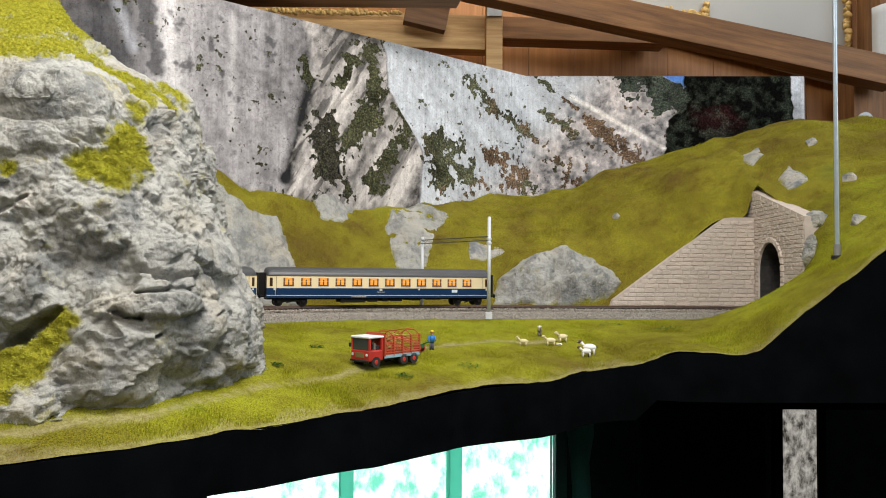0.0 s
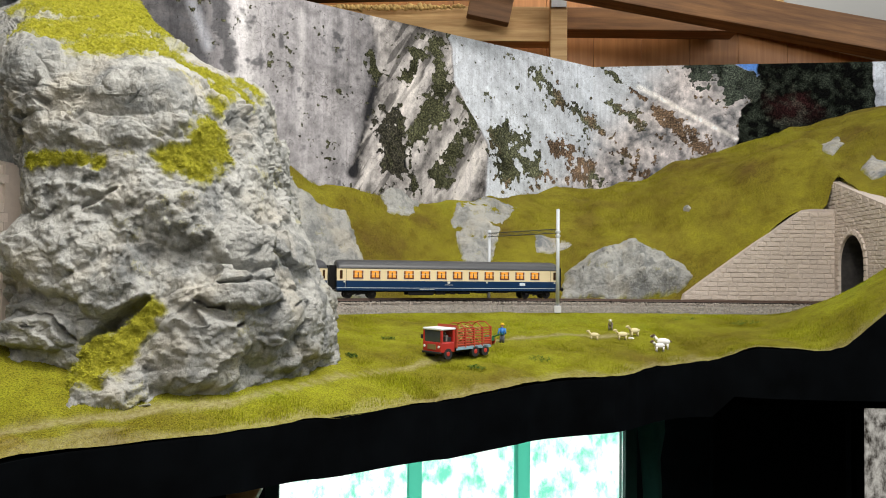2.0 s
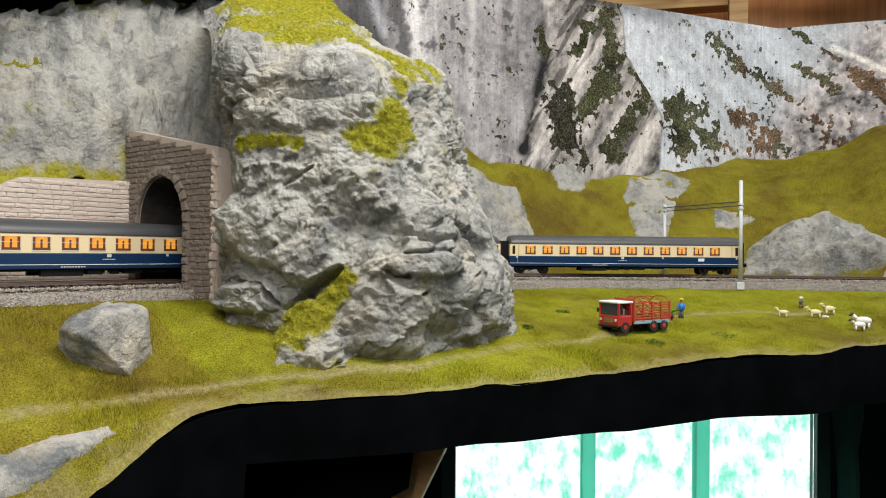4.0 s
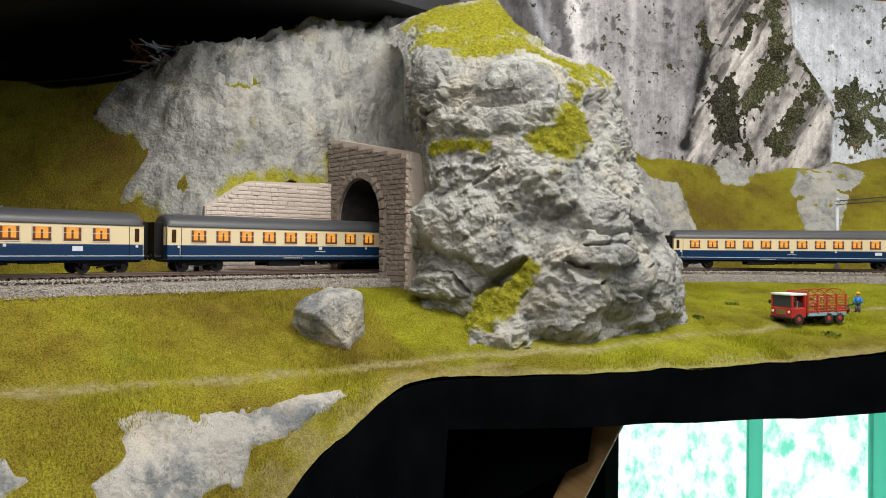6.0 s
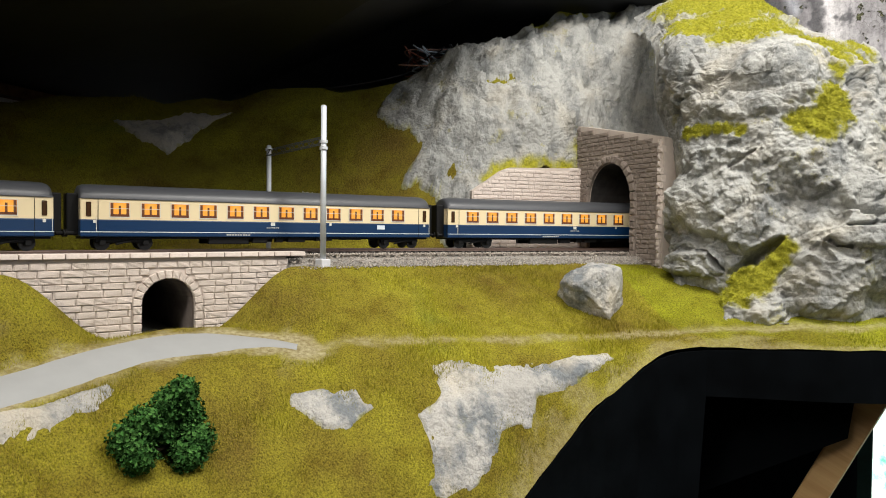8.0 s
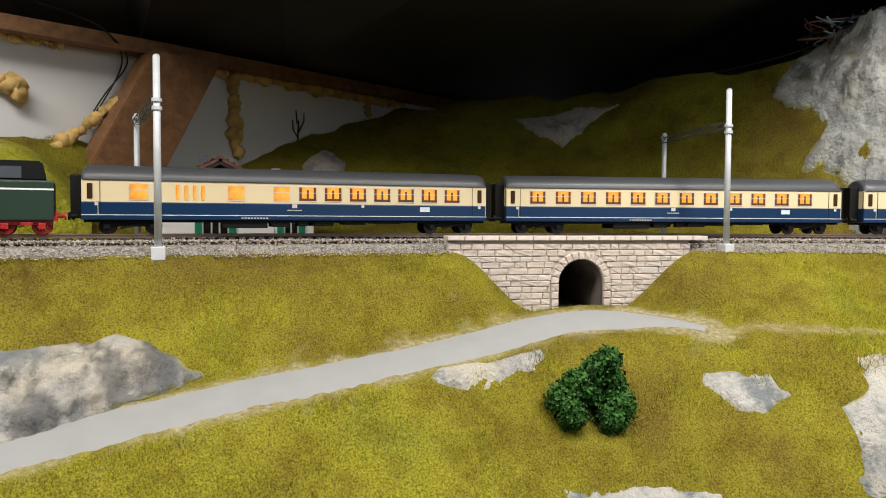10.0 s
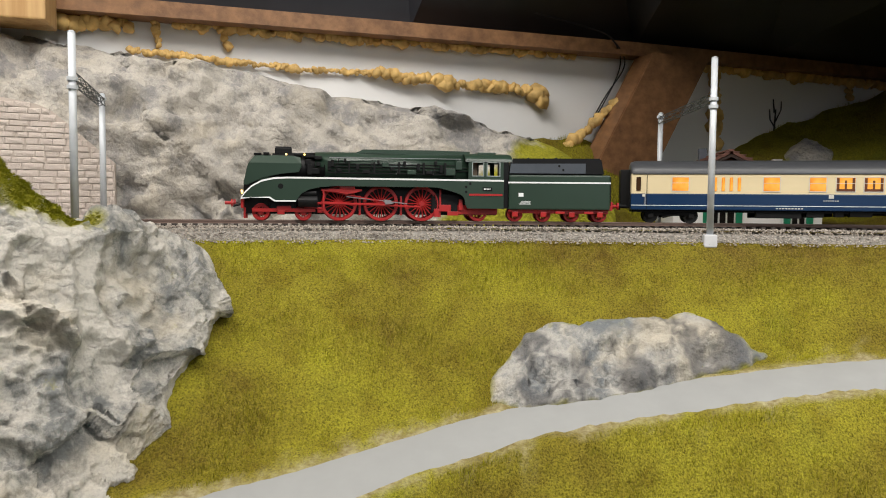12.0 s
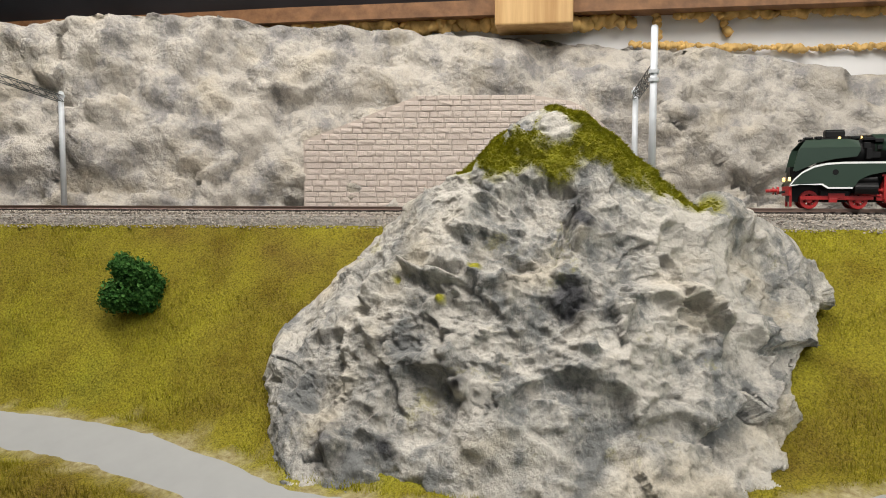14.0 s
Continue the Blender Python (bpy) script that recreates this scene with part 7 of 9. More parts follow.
# ---- the express train: green steam engine, tender and five coaches ----
LOCO_GREEN = plain("dark_green_enamel", (0.021, 0.042, 0.028), 0.34, vary=0.06, scale=40)
LOCO_BLACK = plain("smokebox_black", (0.004, 0.004, 0.0045), 0.5, spec=0.25)
LOCO_GREY = plain("tender_grey_panel", (0.055, 0.065, 0.08), 0.45)
LOCO_RED = plain("chassis_red", (0.36, 0.014, 0.014), 0.42, vary=0.12)
WHITE_LINE = plain("white_lining", (0.78, 0.80, 0.80), 0.5, vary=0.03)
TYRE = plain("bright_tyre", (0.30, 0.29, 0.28), 0.35, 0.8)
ROD_STEEL = plain("rod_steel", (0.40, 0.40, 0.41), 0.35, 0.8)
LAMP_GLOW, nt_l, b_l = mat("warm_headlamp")
b_l.inputs["Emission Color"].default_value = (1.0, 0.62, 0.16, 1)
b_l.inputs["Emission Strength"].default_value = 3.0
b_l.inputs["Base Color"].default_value = (1.0, 0.7, 0.3, 1)


def chord(sa, sb, z=RAIL_Z):
    """Pose with the origin at sa on the line and x from sb to sa."""
    a, b = beside(sa, 0, z), beside(sb, 0, z)
    x = (a - b).normalized()
    y = Vector((0, 0, 1)).cross(x)
    return Matrix(((x.x, y.x, 0, a.x), (x.y, y.y, 0, a.y), (0, 0, 1, z), (0, 0, 0, 1)))


def mm(*v):
    return tuple(c * 0.001 for c in v)


def wheel(parent, x, side, r, spokes, crank=0.0, name="driving_wheel"):
    """A spoked wheel outside the frame: tyre, rim with spokes, hub."""
    y = side * 8.6
    bm = bmesh.new()
    n = 28
    for r0, r1, y0, y1 in ((r - 0.9, r, y - 1.3, y + 1.2),):
        rings = []
        for rr, yy in ((r1 + .45, y0 * 1 - side * 0.0), (r1, y - side * .6), (r1, y + side * 1.0), (r0, y + side * 1.0), (r0, y0)):
            rings.append([bm.verts.new(mm(x + rr * math.cos(2 * math.pi * k / n), yy, r + rr * math.sin(2 * math.pi * k / n))) for k in range(n)])
        for a, b in zip(rings, rings[1:] + rings[:1]):
            for k in range(n):
                bm.faces.new((a[k], a[(k + 1) % n], b[(k + 1) % n], b[k]))
    bmesh.ops.recalc_face_normals(bm, faces=bm.faces)
    w = part(name, bm, LOCO_RED, parent)
    bm = bmesh.new()
    for k in range(spokes):
        t = 2 * math.pi * k / spokes
        c, s_ = math.cos(t), math.sin(t)
        tube(bm, mm(x + 1.2 * c, y + side * .3, r + 1.2 * s_), mm(x + (r - 1.2) * c, y + side * .2, r + (r - 1.2) * s_), .00055, .0004, 5)
    rings = [[bm.verts.new(mm(x + rr * math.cos(2 * math.pi * k / n), y + side * o, r + rr * math.sin(2 * math.pi * k / n))) for k in range(n)] for rr, o in ((r - .8, .9), (r - 2.0, .9), (r - 2.0, -.6), (r - .8, -.6))]
    for a, b in zip(rings, rings[1:] + rings[:1]):
        for k in range(n):
            bm.faces.new((a[k], a[(k + 1) % n], b[(k + 1) % n], b[k]))
    bmesh.ops.recalc_face_normals(bm, faces=bm.faces)
    part("spokes", bm, LOCO_RED, w, "red spokes and rim")
    bm = bmesh.new()
    tube(bm, mm(x, y - side * 1, r), mm(x, y + side * 1.5, r), .0021, .0019, 14)
    part("hub", bm, LOCO_RED, w)
    return w


def buffer(parent, x, y, z, material=None):
    bm = bmesh.new()
    d = 1 if x > -5 else -1
    tube(bm, mm(x - d * 5.5, y, z), mm(x - d * 1, y, z), .0012, .0012, 10)
    tube(bm, mm(x - d * 1.2, y, z), mm(x, y, z), .0027, .0025, 16)
    part("buffer", bm, material or LOCO_RED, parent)


def side_plate(bm, outline, y, thick):
    """A plate cut to an (x, z) outline in mm, on the side y."""
    prism(bm, [(a * 0.001, b * 0.001) for a, b in outline], (y - thick) * 0.001, (y + thick) * 0.001)


def arc(cx, cz, rx, rz, t0, t1, n=8):
    return [(cx + rx * math.cos(radians(t0 + (t1 - t0) * k / n)), cz + rz * math.sin(radians(t0 + (t1 - t0) * k / n))) for k in range(n + 1)]


def locomotive(s_front):
    ob = thing("steam_locomotive", chord(s_front - .02, s_front - .18) @ Matrix.Translation((.02, 0, 0)), "dark green steam locomotive with white lining and red wheels", "locomotive")
    P = lambda nm, bm, mt, lb="", sm=False: part(nm, bm, mt, ob, lb, sm)
    # boiler and casing
    bm = bmesh.new()
    tube(bm, mm(-62, 0, 38), mm(-176, 0, 38.5), .0115, .0122, 32)
    P("boiler", bm, LOCO_GREEN, sm=True)
    bm = bmesh.new()
    prism(bm, [(-.0905, .0490), (-.0965, .0518), (-.150, .0522), (-.176, .0518), (-.176, .045), (-.0905, .045)], -.0058, .0058)
    bmesh.ops.bevel(bm, geom=[e for e in bm.edges if abs(e.verts[0].co.x - e.verts[1].co.x) > .004], offset=.0016, segments=3, affect="EDGES")
    P("dome_casing", bm, LOCO_GREEN)
    bm = bmesh.new()
    tube(bm, mm(-32, 0, 37), mm(-69, 0, 37.5), .0112, .0116, 32)
    P("smokebox", bm, LOCO_BLACK, "black smokebox", True)
    bm = bmesh.new()
    tube(bm, mm(-31.9, 0, 37), mm(-29.5, 0, 37), .0098, .0070, 28)
    tube(bm, mm(-30, 0, 37), mm(-28, 0, 37), .0018, .0012, 12)
    P("smokebox_door", bm, LOCO_BLACK, "round black smokebox door")
    bm = bmesh.new()
    box(bm, -.0455, -.0335, -.0042, .0042, .0470, .0520, .0008)
    box(bm, -.0452, -.0338, -.0036, .0036, .0520, .0527, .0002)
    P("chimney", bm, LOCO_BLACK, "squat black chimney")
    # front wedge panels (smoke deflectors)
    for sd in (1, -1):
        bm = bmesh.new()
        side_plate(bm, [(-12.5, 25.0), (-15.0, 37.0), (-16.2, 40.2), (-52.3, 40.2), (-52.5, 38), (-50.5, 34.0), (-38, 32.6), (-26, 29.8), (-17, 25.6), (-15, 24.6)], sd * 15.2, 0.45)
        bmesh.ops.bevel(bm, geom=bm.edges[:], offset=.00025, segments=1, affect="EDGES")
        P("smoke_deflector", bm, LOCO_GREEN)
        bm = bmesh.new()
        rim = [bm.verts.new(mm(x, sd * y, z)) for x, y, z in ((-16.2, 15.6, 40.2), (-52.3, 15.6, 40.2), (-51.6, 12.6, 44.6), (-46, 11.4, 45.8), (-20.5, 11.4, 45.8))]
        back_rim = [bm.verts.new(v.co - Vector((0, sd * .0004, .0004))) for v in rim]
        bm.faces.new(rim)
        bm.faces.new(back_rim[::-1])
        for k in range(5):
            bm.faces.new((rim[k], back_rim[k], back_rim[(k + 1) % 5], rim[(k + 1) % 5]))
        bmesh.ops.recalc_face_normals(bm, faces=bm.faces)
        P("deflector_top", bm, LOCO_GREEN, "inward-sloping top of the smoke deflector")
        for x, z, w_, h_ in ((-22, 46.6, 5, 1.4), (-28, 46.9, 4, 1.8), (-50, 46.6, 6, 1.6), (-58, 45.6, 7, 2.0), (-64, 44.6, 5, 2.4), (-57, 41.5, 4, 4), (-62, 35.2, 6, 4), (-72, 39, 2.6, 7)):
            boxed("smokebox_fitting", LOCO_BLACK, ob, (x - w_ / 2) * .001, (x + w_ / 2) * .001, sd * .0060, sd * .0122, (z - h_ / 2) * .001, (z + h_ / 2) * .001, .0003)
        for x, z, w_, h_ in ((-156, 9.5, 9, 5), (-162, 5.6, 8, 3), (-150, 6.0, 4, 6), (-168, 12, 3, 8), (-66, 7.5, 5, 4), (-40, 8.6, 10, 3.2), (-38, 5.6, 5, 3)):
            boxed("frame_bracket", LOCO_RED, ob, (x - w_ / 2) * .001, (x + w_ / 2) * .001, sd * .0102, sd * .0118, (z - h_ / 2) * .001, (z + h_ / 2) * .001, .0003)
        bm = bmesh.new()
        top = [(-10.0, 15.2), (-13, 19.5), (-18, 24.3), (-25, 28.0), (-33, 29.9), (-42, 30.4), (-176, 30.4), (-197, 30.4)]
        low = [(-199.5, 30.4), (-199.5, 9.4), (-172, 9.4), (-170.5, 13.0)] + arc(-164, 14, 6.4, 6.4, 190, 120, 5)[::-1][::-1] + [(-161, 21.6), (-152, 24.0), (-148, 24.6), (-76, 24.6), (-66, 23.8), (-58, 22.0), (-52, 18.8), (-48.5, 13.4), (-34, 13.4), (-31, 16.0), (-18, 16.4)]
        side_plate(bm, top + low, sd * 15.4, 0.6)
        P("running_board_skirt", bm, LOCO_GREEN)
        # white lining
        bm = bmesh.new()
        line = [(-10.6, 15.6), (-13.4, 19.8), (-18.3, 24.6), (-25.2, 28.3), (-33, 30.1), (-42, 30.7), (-199.5, 30.7)]
        under = [(a + (0.9 if k < 4 else 0), b - 1.25) for k, (a, b) in enumerate(line)][::-1]
        under = [(a - 0.9 * (1 if k > 2 else 0), b) for k, (a, b) in enumerate(under)]
        side_plate(bm, line + under, sd * 16.05, 0.12)
        side_plate(bm, [(-11, 15.8), (-30.6, 16.6), (-34.2, 14.2), (-48.4, 14.2), (-48.4, 13.2), (-33.6, 13.2), (-30, 15.6), (-17, 15.9), (-11, 14.8)], sd * 16.05, 0.12)
        P("lining", bm, WHITE_LINE, "white lining along the skirt")
        # pipes and handrails along the boiler
        for z, y, x0, x1, r in ((36.4, 12.4, -71, -176, .35), (38.6, 12.2, -71, -172, .45), (40.6, 11.8, -71, -168, .45), (42.8, 11.0, -74, -168, .35), (34.2, 12.4, -70, -160, .5), (48.9, 7.0, -98, -128, .3)):
            tubed("pipe", LOCO_GREEN if z > 42 else LOCO_BLACK, ob, mm(x0, sd * y, z), mm(x1, sd * y, z), r * .001, None, 6)
        for x in (-86, -104, -122, -140, -156):
            boxed("bracket", LOCO_BLACK, ob, (x - .7) * .001, (x + .7) * .001, sd * .0112, sd * .0131, .0338, .0425)
        for x, z, w_, h_ in ((-112, 40.5, 5, 3.4), (-131, 35.2, 6.5, 3.0), (-166, 41, 5, 6.5), (-160, 36, 7, 5), (-58, 36, 3.4, 7), (-64, 40, 3, 3)):
            boxed("fitting", LOCO_BLACK if x > -70 else LOCO_GREEN, ob, (x - w_ / 2) * .001, (x + w_ / 2) * .001, sd * .0105, sd * .0136, (z - h_ / 2) * .001, (z + h_ / 2) * .001, .0003)
        # small valves, clips and bent feed pipes on the boiler's flank
        for x, z, w_, h_ in ((-74, 41, 2.2, 5), (-79, 36, 3.2, 2.4), (-83, 43, 1.8, 2.6), (-92, 38.5, 2.4, 4.2), (-98, 35, 4.4, 2.2), (-107, 42, 1.6, 3.2), (-117, 37.5, 2.8, 3.0), (-126, 41.5, 1.8, 3.4), (-136, 39.2, 2.2, 5.2),
                             (-144, 35.4, 4.6, 2.6), (-149, 42.2, 2.0, 3.0), (-153, 38, 2.2, 6.0)):
            boxed("valve", LOCO_BLACK, ob, (x - w_ / 2) * .001, (x + w_ / 2) * .001, sd * .0108, sd * .0133, (z - h_ / 2) * .001, (z + h_ / 2) * .001, .0003)
        for x, z0, z1 in ((-76, 33, 45.5), (-100, 33, 44), (-120, 33, 42), (-147, 33, 45), (-163, 32, 46)):
            tubed("feed_pipe", LOCO_BLACK, ob, mm(x, sd * 12.9, z0), mm(x - 3, sd * 10.6, z1), .00042, None, 6)
        tubed("handrail", ROD_STEEL, ob, mm(-72, sd * 11.4, 45.0), mm(-168, sd * 11.4, 45.6), .00028, None, 6)
        # wheels
        for x, r, n, nm in ((-24, 5.8, 10, "leading_wheel"), (-53.5, 5.6, 10, "leading_wheel"), (-79, 12.6, 19, "driving_wheel"), (-109, 12.6, 19, "driving_wheel"), (-139, 12.6, 19, "driving_wheel"), (-181.5, 7.2, 12, "trailing_wheel")):
            wheel(ob, x, sd, r, n, name=nm)
        # rods and valve gear
        y = sd * 12.2
        for a, b, r, mt, nm in (((-66, 13.0), (-138, 10.2), .75, LOCO_RED, "coupling_rod"), ((-63, 12.4), (-110, 11.6), .85, LOCO_RED, "connecting_rod"), ((-66.5, 21.8), (-110, 14.0), .5, LOCO_RED, "eccentric_rod"),
                                ((-84, 17.2), (-128, 12.4), .45, ROD_STEEL, "link_rod"), ((-50, 10.4), (-66, 8.4), .5, LOCO_RED, "slide_bar")):
            tubed(nm, mt, ob, mm(a[0], y, a[1]), mm(b[0], y, b[1]), r * .001, None, 6)
        bm = bmesh.new()
        side_plate(bm, [(-66, 22.6), (-95, 22.6), (-95, 21.4), (-90, 19.8), (-84, 19.0), (-78, 20.2), (-70, 20.8), (-66, 21.2)], sd * 13.2, 0.5)
        P("link_frame", bm, LOCO_RED, "red valve gear frame")
        boxed("link_frame_plate", LOCO_RED, ob, -.0685, -.0672, sd * .0118, sd * .0136, .0065, .0225)
        bm = bmesh.new()
        box(bm, -.090, -.079, sd * .0128, sd * .0142, .0225, .0262, .0006)
        P("reverser_link", bm, LOCO_RED)
        bm = bmesh.new()
        tube(bm, mm(-50, sd * 12.0, 13.6), mm(-63.5, sd * 12.0, 13.6), .0042, .0042, 18)
        tube(bm, mm(-51, sd * 12.0, 19.2), mm(-63, sd * 12.0, 19.2), .0026, .0026, 14)
        P("cylinder", bm, LOCO_BLACK, "dark steam cylinder")
        bm = bmesh.new()
        side_plate(bm, [(-110.5, 15.5), (-116, 14.8), (-118, 12.6), (-112, 11.8)], sd * 13.6, .5)
        P("crosshead", bm, ROD_STEEL, "bright steel crank")
        boxed("sand_pipe", LOCO_RED, ob, -.1535, -.1522, sd * .0088, sd * .0100, .0030, .0230)
        boxed("brake_hanger", LOCO_RED, ob, -.0945, -.0930, sd * .0085, sd * .0100, .0040, .0180)
        boxed("brake_hanger", LOCO_RED, ob, -.1245, -.1230, sd * .0085, sd * .0100, .0040, .0180)
        # cab side
        bm = bmesh.new()
        for x0, x1, z0, z1 in ((-199.5, -173, 30.6, 33.0), (-199.5, -173, 43.8, 46.4), (-175.5, -173, 33, 43.8), (-186.6, -184.6, 33, 43.8), (-199.5, -197, 33, 43.8)):
            side_plate(bm, [(x0, z0), (x1, z0), (x1, z1), (x0, z1)], sd * 14.4, 0.5)
        P("cab_side", bm, LOCO_GREEN)
        for x0, x1 in ((-184.6, -175.5), (-197, -186.6)):
            bm = bmesh.new()
            for a0, a1, b0, b1 in ((x0, x1, 33, 33.7), (x0, x1, 43.1, 43.8), (x0, x0 + .7, 33, 43.8), (x1 - .7, x1, 33, 43.8)):
                side_plate(bm, [(a0, b0), (a1, b0), (a1, b1), (a0, b1)], sd * 14.9, 0.25)
            P("cab_window", bm, plain("pale_window_rim", (0.25, 0.29, 0.28), 0.4), "pale rimmed cab window")
        boxed("step_panel", LOCO_RED, ob, -.1985, -.1735, sd * .0156, sd * .0163, .0188, .0203)
        boxed("number_plate", LOCO_BLACK, ob, -.1905, -.1835, sd * .0160, sd * .0164, .0225, .0250, label="small black plate with pale bars")
        for k in range(5):
            boxed("plate_bar", WHITE_LINE, ob, (-185.0 - k * 1.05) * .001, (-184.4 - k * 1.05) * .001, sd * .0164, sd * .0166, .0232, .0243)
        for x, z in ((-174, 27.6), (-171, 25.2), (-171, 21.5)):
            tubed("porthole", LOCO_BLACK, ob, mm(x, sd * 15.9, z), mm(x, sd * 16.15, z), .0010, None, 12)
        tubed("emblem", LOCO_BLACK, ob, mm(-38, sd * 15.9, 24), mm(-38, sd * 16.15, 24), .0019, None, 16)
    # cab roof, back and front walls
    bm = bmesh.new()
    prof = arc(0, 44.6, 15.4, 5.9, 0, 180, 14)
    a = [bm.verts.new(mm(-170.5, y, z)) for y, z in prof]
    b = [bm.verts.new(mm(-206, y, z)) for y, z in prof]
    c = [bm.verts.new(mm(-170.5, y, z - .8)) for y, z in prof]
    d = [bm.verts.new(mm(-206, y, z - .8)) for y, z in prof]
    for k in range(len(prof) - 1):
        bm.faces.new((a[k], a[k + 1], b[k + 1], b[k]))
        bm.faces.new((c[k], d[k], d[k + 1], c[k + 1]))
        bm.faces.new((a[k], c[k], c[k + 1], a[k + 1]))
        bm.faces.new((b[k], b[k + 1], d[k + 1], d[k]))
    P("cab_roof", bm, LOCO_GREEN, sm=False)
    boxed("roof_vent", LOCO_GREEN, ob, -.196, -.182, -.005, .005, .0498, .0516, .0005)
    boxed("cab_front", LOCO_GREEN, ob, -.176, -.1745, -.0142, .0142, .030, .0470)
    boxed("backhead", plain("cab_brown", (0.10, 0.07, 0.045), 0.7), ob, -.181, -.176, -.010, .010, .028, .044, .001)
    # frame, floor and buffer beam
    # chassis enlarged as a black backing, standing for shade in the gaps behind the wheels
    boxed("chassis", LOCO_BLACK, ob, -.196, -.012, -.0069, .0069, .0045, .0280)
    boxed("footplate", LOCO_BLACK, ob, -.199, -.030, -.0150, .0150, .0290, .0300)
    boxed("ash_pan", LOCO_BLACK, ob, -.172, -.146, -.0095, .0095, .0060, .0200, .001)
    boxed("trailing_frame", LOCO_RED, ob, -.196, -.166, -.0105, -.0090, .0050, .0120)
    boxed("trailing_frame", LOCO_RED, ob, -.196, -.166, .0090, .0105, .0050, .0120)
    boxed("bogie_frame", LOCO_RED, ob, -.062, -.018, .0098, .0112, .0060, .0085)
    boxed("bogie_frame", LOCO_RED, ob, -.062, -.018, -.0112, -.0098, .0060, .0085)
    boxed("bogie_stretcher", LOCO_BLACK, ob, -.048, -.030, -.011, .011, .0070, .0125, .0008)
    boxed("buffer_beam", LOCO_RED, ob, -.0125, -.0105, -.0140, .0140, .0085, .0150, .0005)
    boxed("guard_iron", LOCO_RED, ob, -.0135, -.0120, .0072, .0088, .0012, .0090)
    boxed("guard_iron", LOCO_RED, ob, -.0135, -.0120, -.0088, -.0072, .0012, .0090)
    boxed("valance", LOCO_GREEN, ob, -.016, -.0115, -.0150, .0150, .0150, .0185, .0006)
    tubed("coupling_hook", LOCO_BLACK, ob, mm(-10.5, 0, 11.5), mm(-4, 0, 10), .0009, None, 8)
    for sd in (1, -1):
        buffer(ob, -5.0, sd * 10.0, 12.0)
        tubed("headlamp", LAMP_GLOW, ob, mm(-11.8, sd * 11.0, 19.8), mm(-10.6, sd * 11.0, 19.8), .0013, None, 12, "lit warm headlamp")
    for x in (-41.5, -54.5):
        tubed("marker_lamp", LAMP_GLOW, ob, mm(x, 6, 47.0), mm(x, 7, 47.0), .0007, None, 10, "small amber marker lamp")
    return ob


def tender(s_front):
    ob = thing("tender", chord(s_front - .02, s_front - .07) @ Matrix.Translation((.02, 0, 0)), "dark green tender with a black coal bunker behind the locomotive", "tender")
    bm = bmesh.new()
    box(bm, -.0765, -.002, -.0156, .0156, .0090, .0345, .0012)
    part("tank", bm, LOCO_GREEN, ob)
    bm = bmesh.new()
    prism(bm, [(-.0015, .0345), (-.0040, .0468), (-.0700, .0470), (-.0725, .0345)], -.0122, .0122)
    bmesh.ops.bevel(bm, geom=bm.edges[:], offset=.001, segments=2, affect="EDGES")
    part("bunker", bm, LOCO_BLACK, ob, "black coal bunker")
    for sd in (1, -1):
        bm = bmesh.new()
        side_plate(bm, [(-2.5, 35.8), (-3.4, 42.8), (-58.5, 43.2), (-58.5, 35.8)], sd * 12.6, .35)
        part("bunker_panel", bm, LOCO_GREY, ob, "grey sloped bunker panel")
        for x, z in ((-39, 41.2), (-42, 38.4)):
            tubed("hatch", LOCO_BLACK, ob, mm(x, sd * 12.8, z), mm(x, sd * 13.3, z), .0009, None, 10)
        boxed("lining", WHITE_LINE, ob, -.0766, -.0015, sd * .01562, sd * .01585, .0283, .0294)
        boxed("label_plate", WHITE_LINE, ob, -.0128, -.0092, sd * .0156, sd * .0158, .0185, .0212)
        for k in range(4):
            boxed("lettering_bar", WHITE_LINE, ob, -.0180, -.0095 - .0006 * k, sd * .0156, sd * .0158, .0128 + .0007 * k, .0131 + .0007 * k)
        boxed("underframe", LOCO_RED, ob, -.0755, -.004, sd * .0112, sd * .0126, .0062, .0092)
        for x in (-6.8, -27.8, -48.8, -69.5):
            wheel(ob, x, sd, 5.6, 10, name="tender_wheel")
            boxed("axlebox", LOCO_RED, ob, (x - 2.2) * .001, (x + 2.2) * .001, sd * .0112, sd * .0140, .0035, .0075, .0005)
            boxed("leaf_spring", LOCO_RED, ob, (x - 5) * .001, (x + 5) * .001, sd * .0118, sd * .0132, .0074, .0086, .0003)
        for x in (-40, -61):
            boxed("step", LOCO_RED, ob, (x - 3.4) * .001, (x + 3.4) * .001, sd * .0130, sd * .0150, .0060, .0078, .0003)
        buffer(ob, -83.5, sd * 10, 12)
        boxed("grab_rail", LOCO_BLACK, ob, -.0772, -.0766, sd * .0135, sd * .0142, .012, .033)
    boxed("gangway", LOCO_BLACK, ob, -.002, .0055, -.0125, .0125, .0095, .0440, .0008, "black gangway sheet towards the cab")
    boxed("buffer_beam", LOCO_RED, ob, -.0785, -.0765, -.014, .014, .0085, .0150)
    bm = bmesh.new()
    for k in range(40):
        c = bmesh.ops.create_icosphere(bm, subdivisions=1, radius=random.uniform(.0008, .0018))["verts"]
        bmesh.ops.translate(bm, verts=c, vec=(random.uniform(-.066, -.010), random.uniform(-.009, .009), .0460 + random.uniform(-.0004, .0006)))
    part("coal", bm, LOCO_BLACK, ob, "heap of black coal")
    return ob


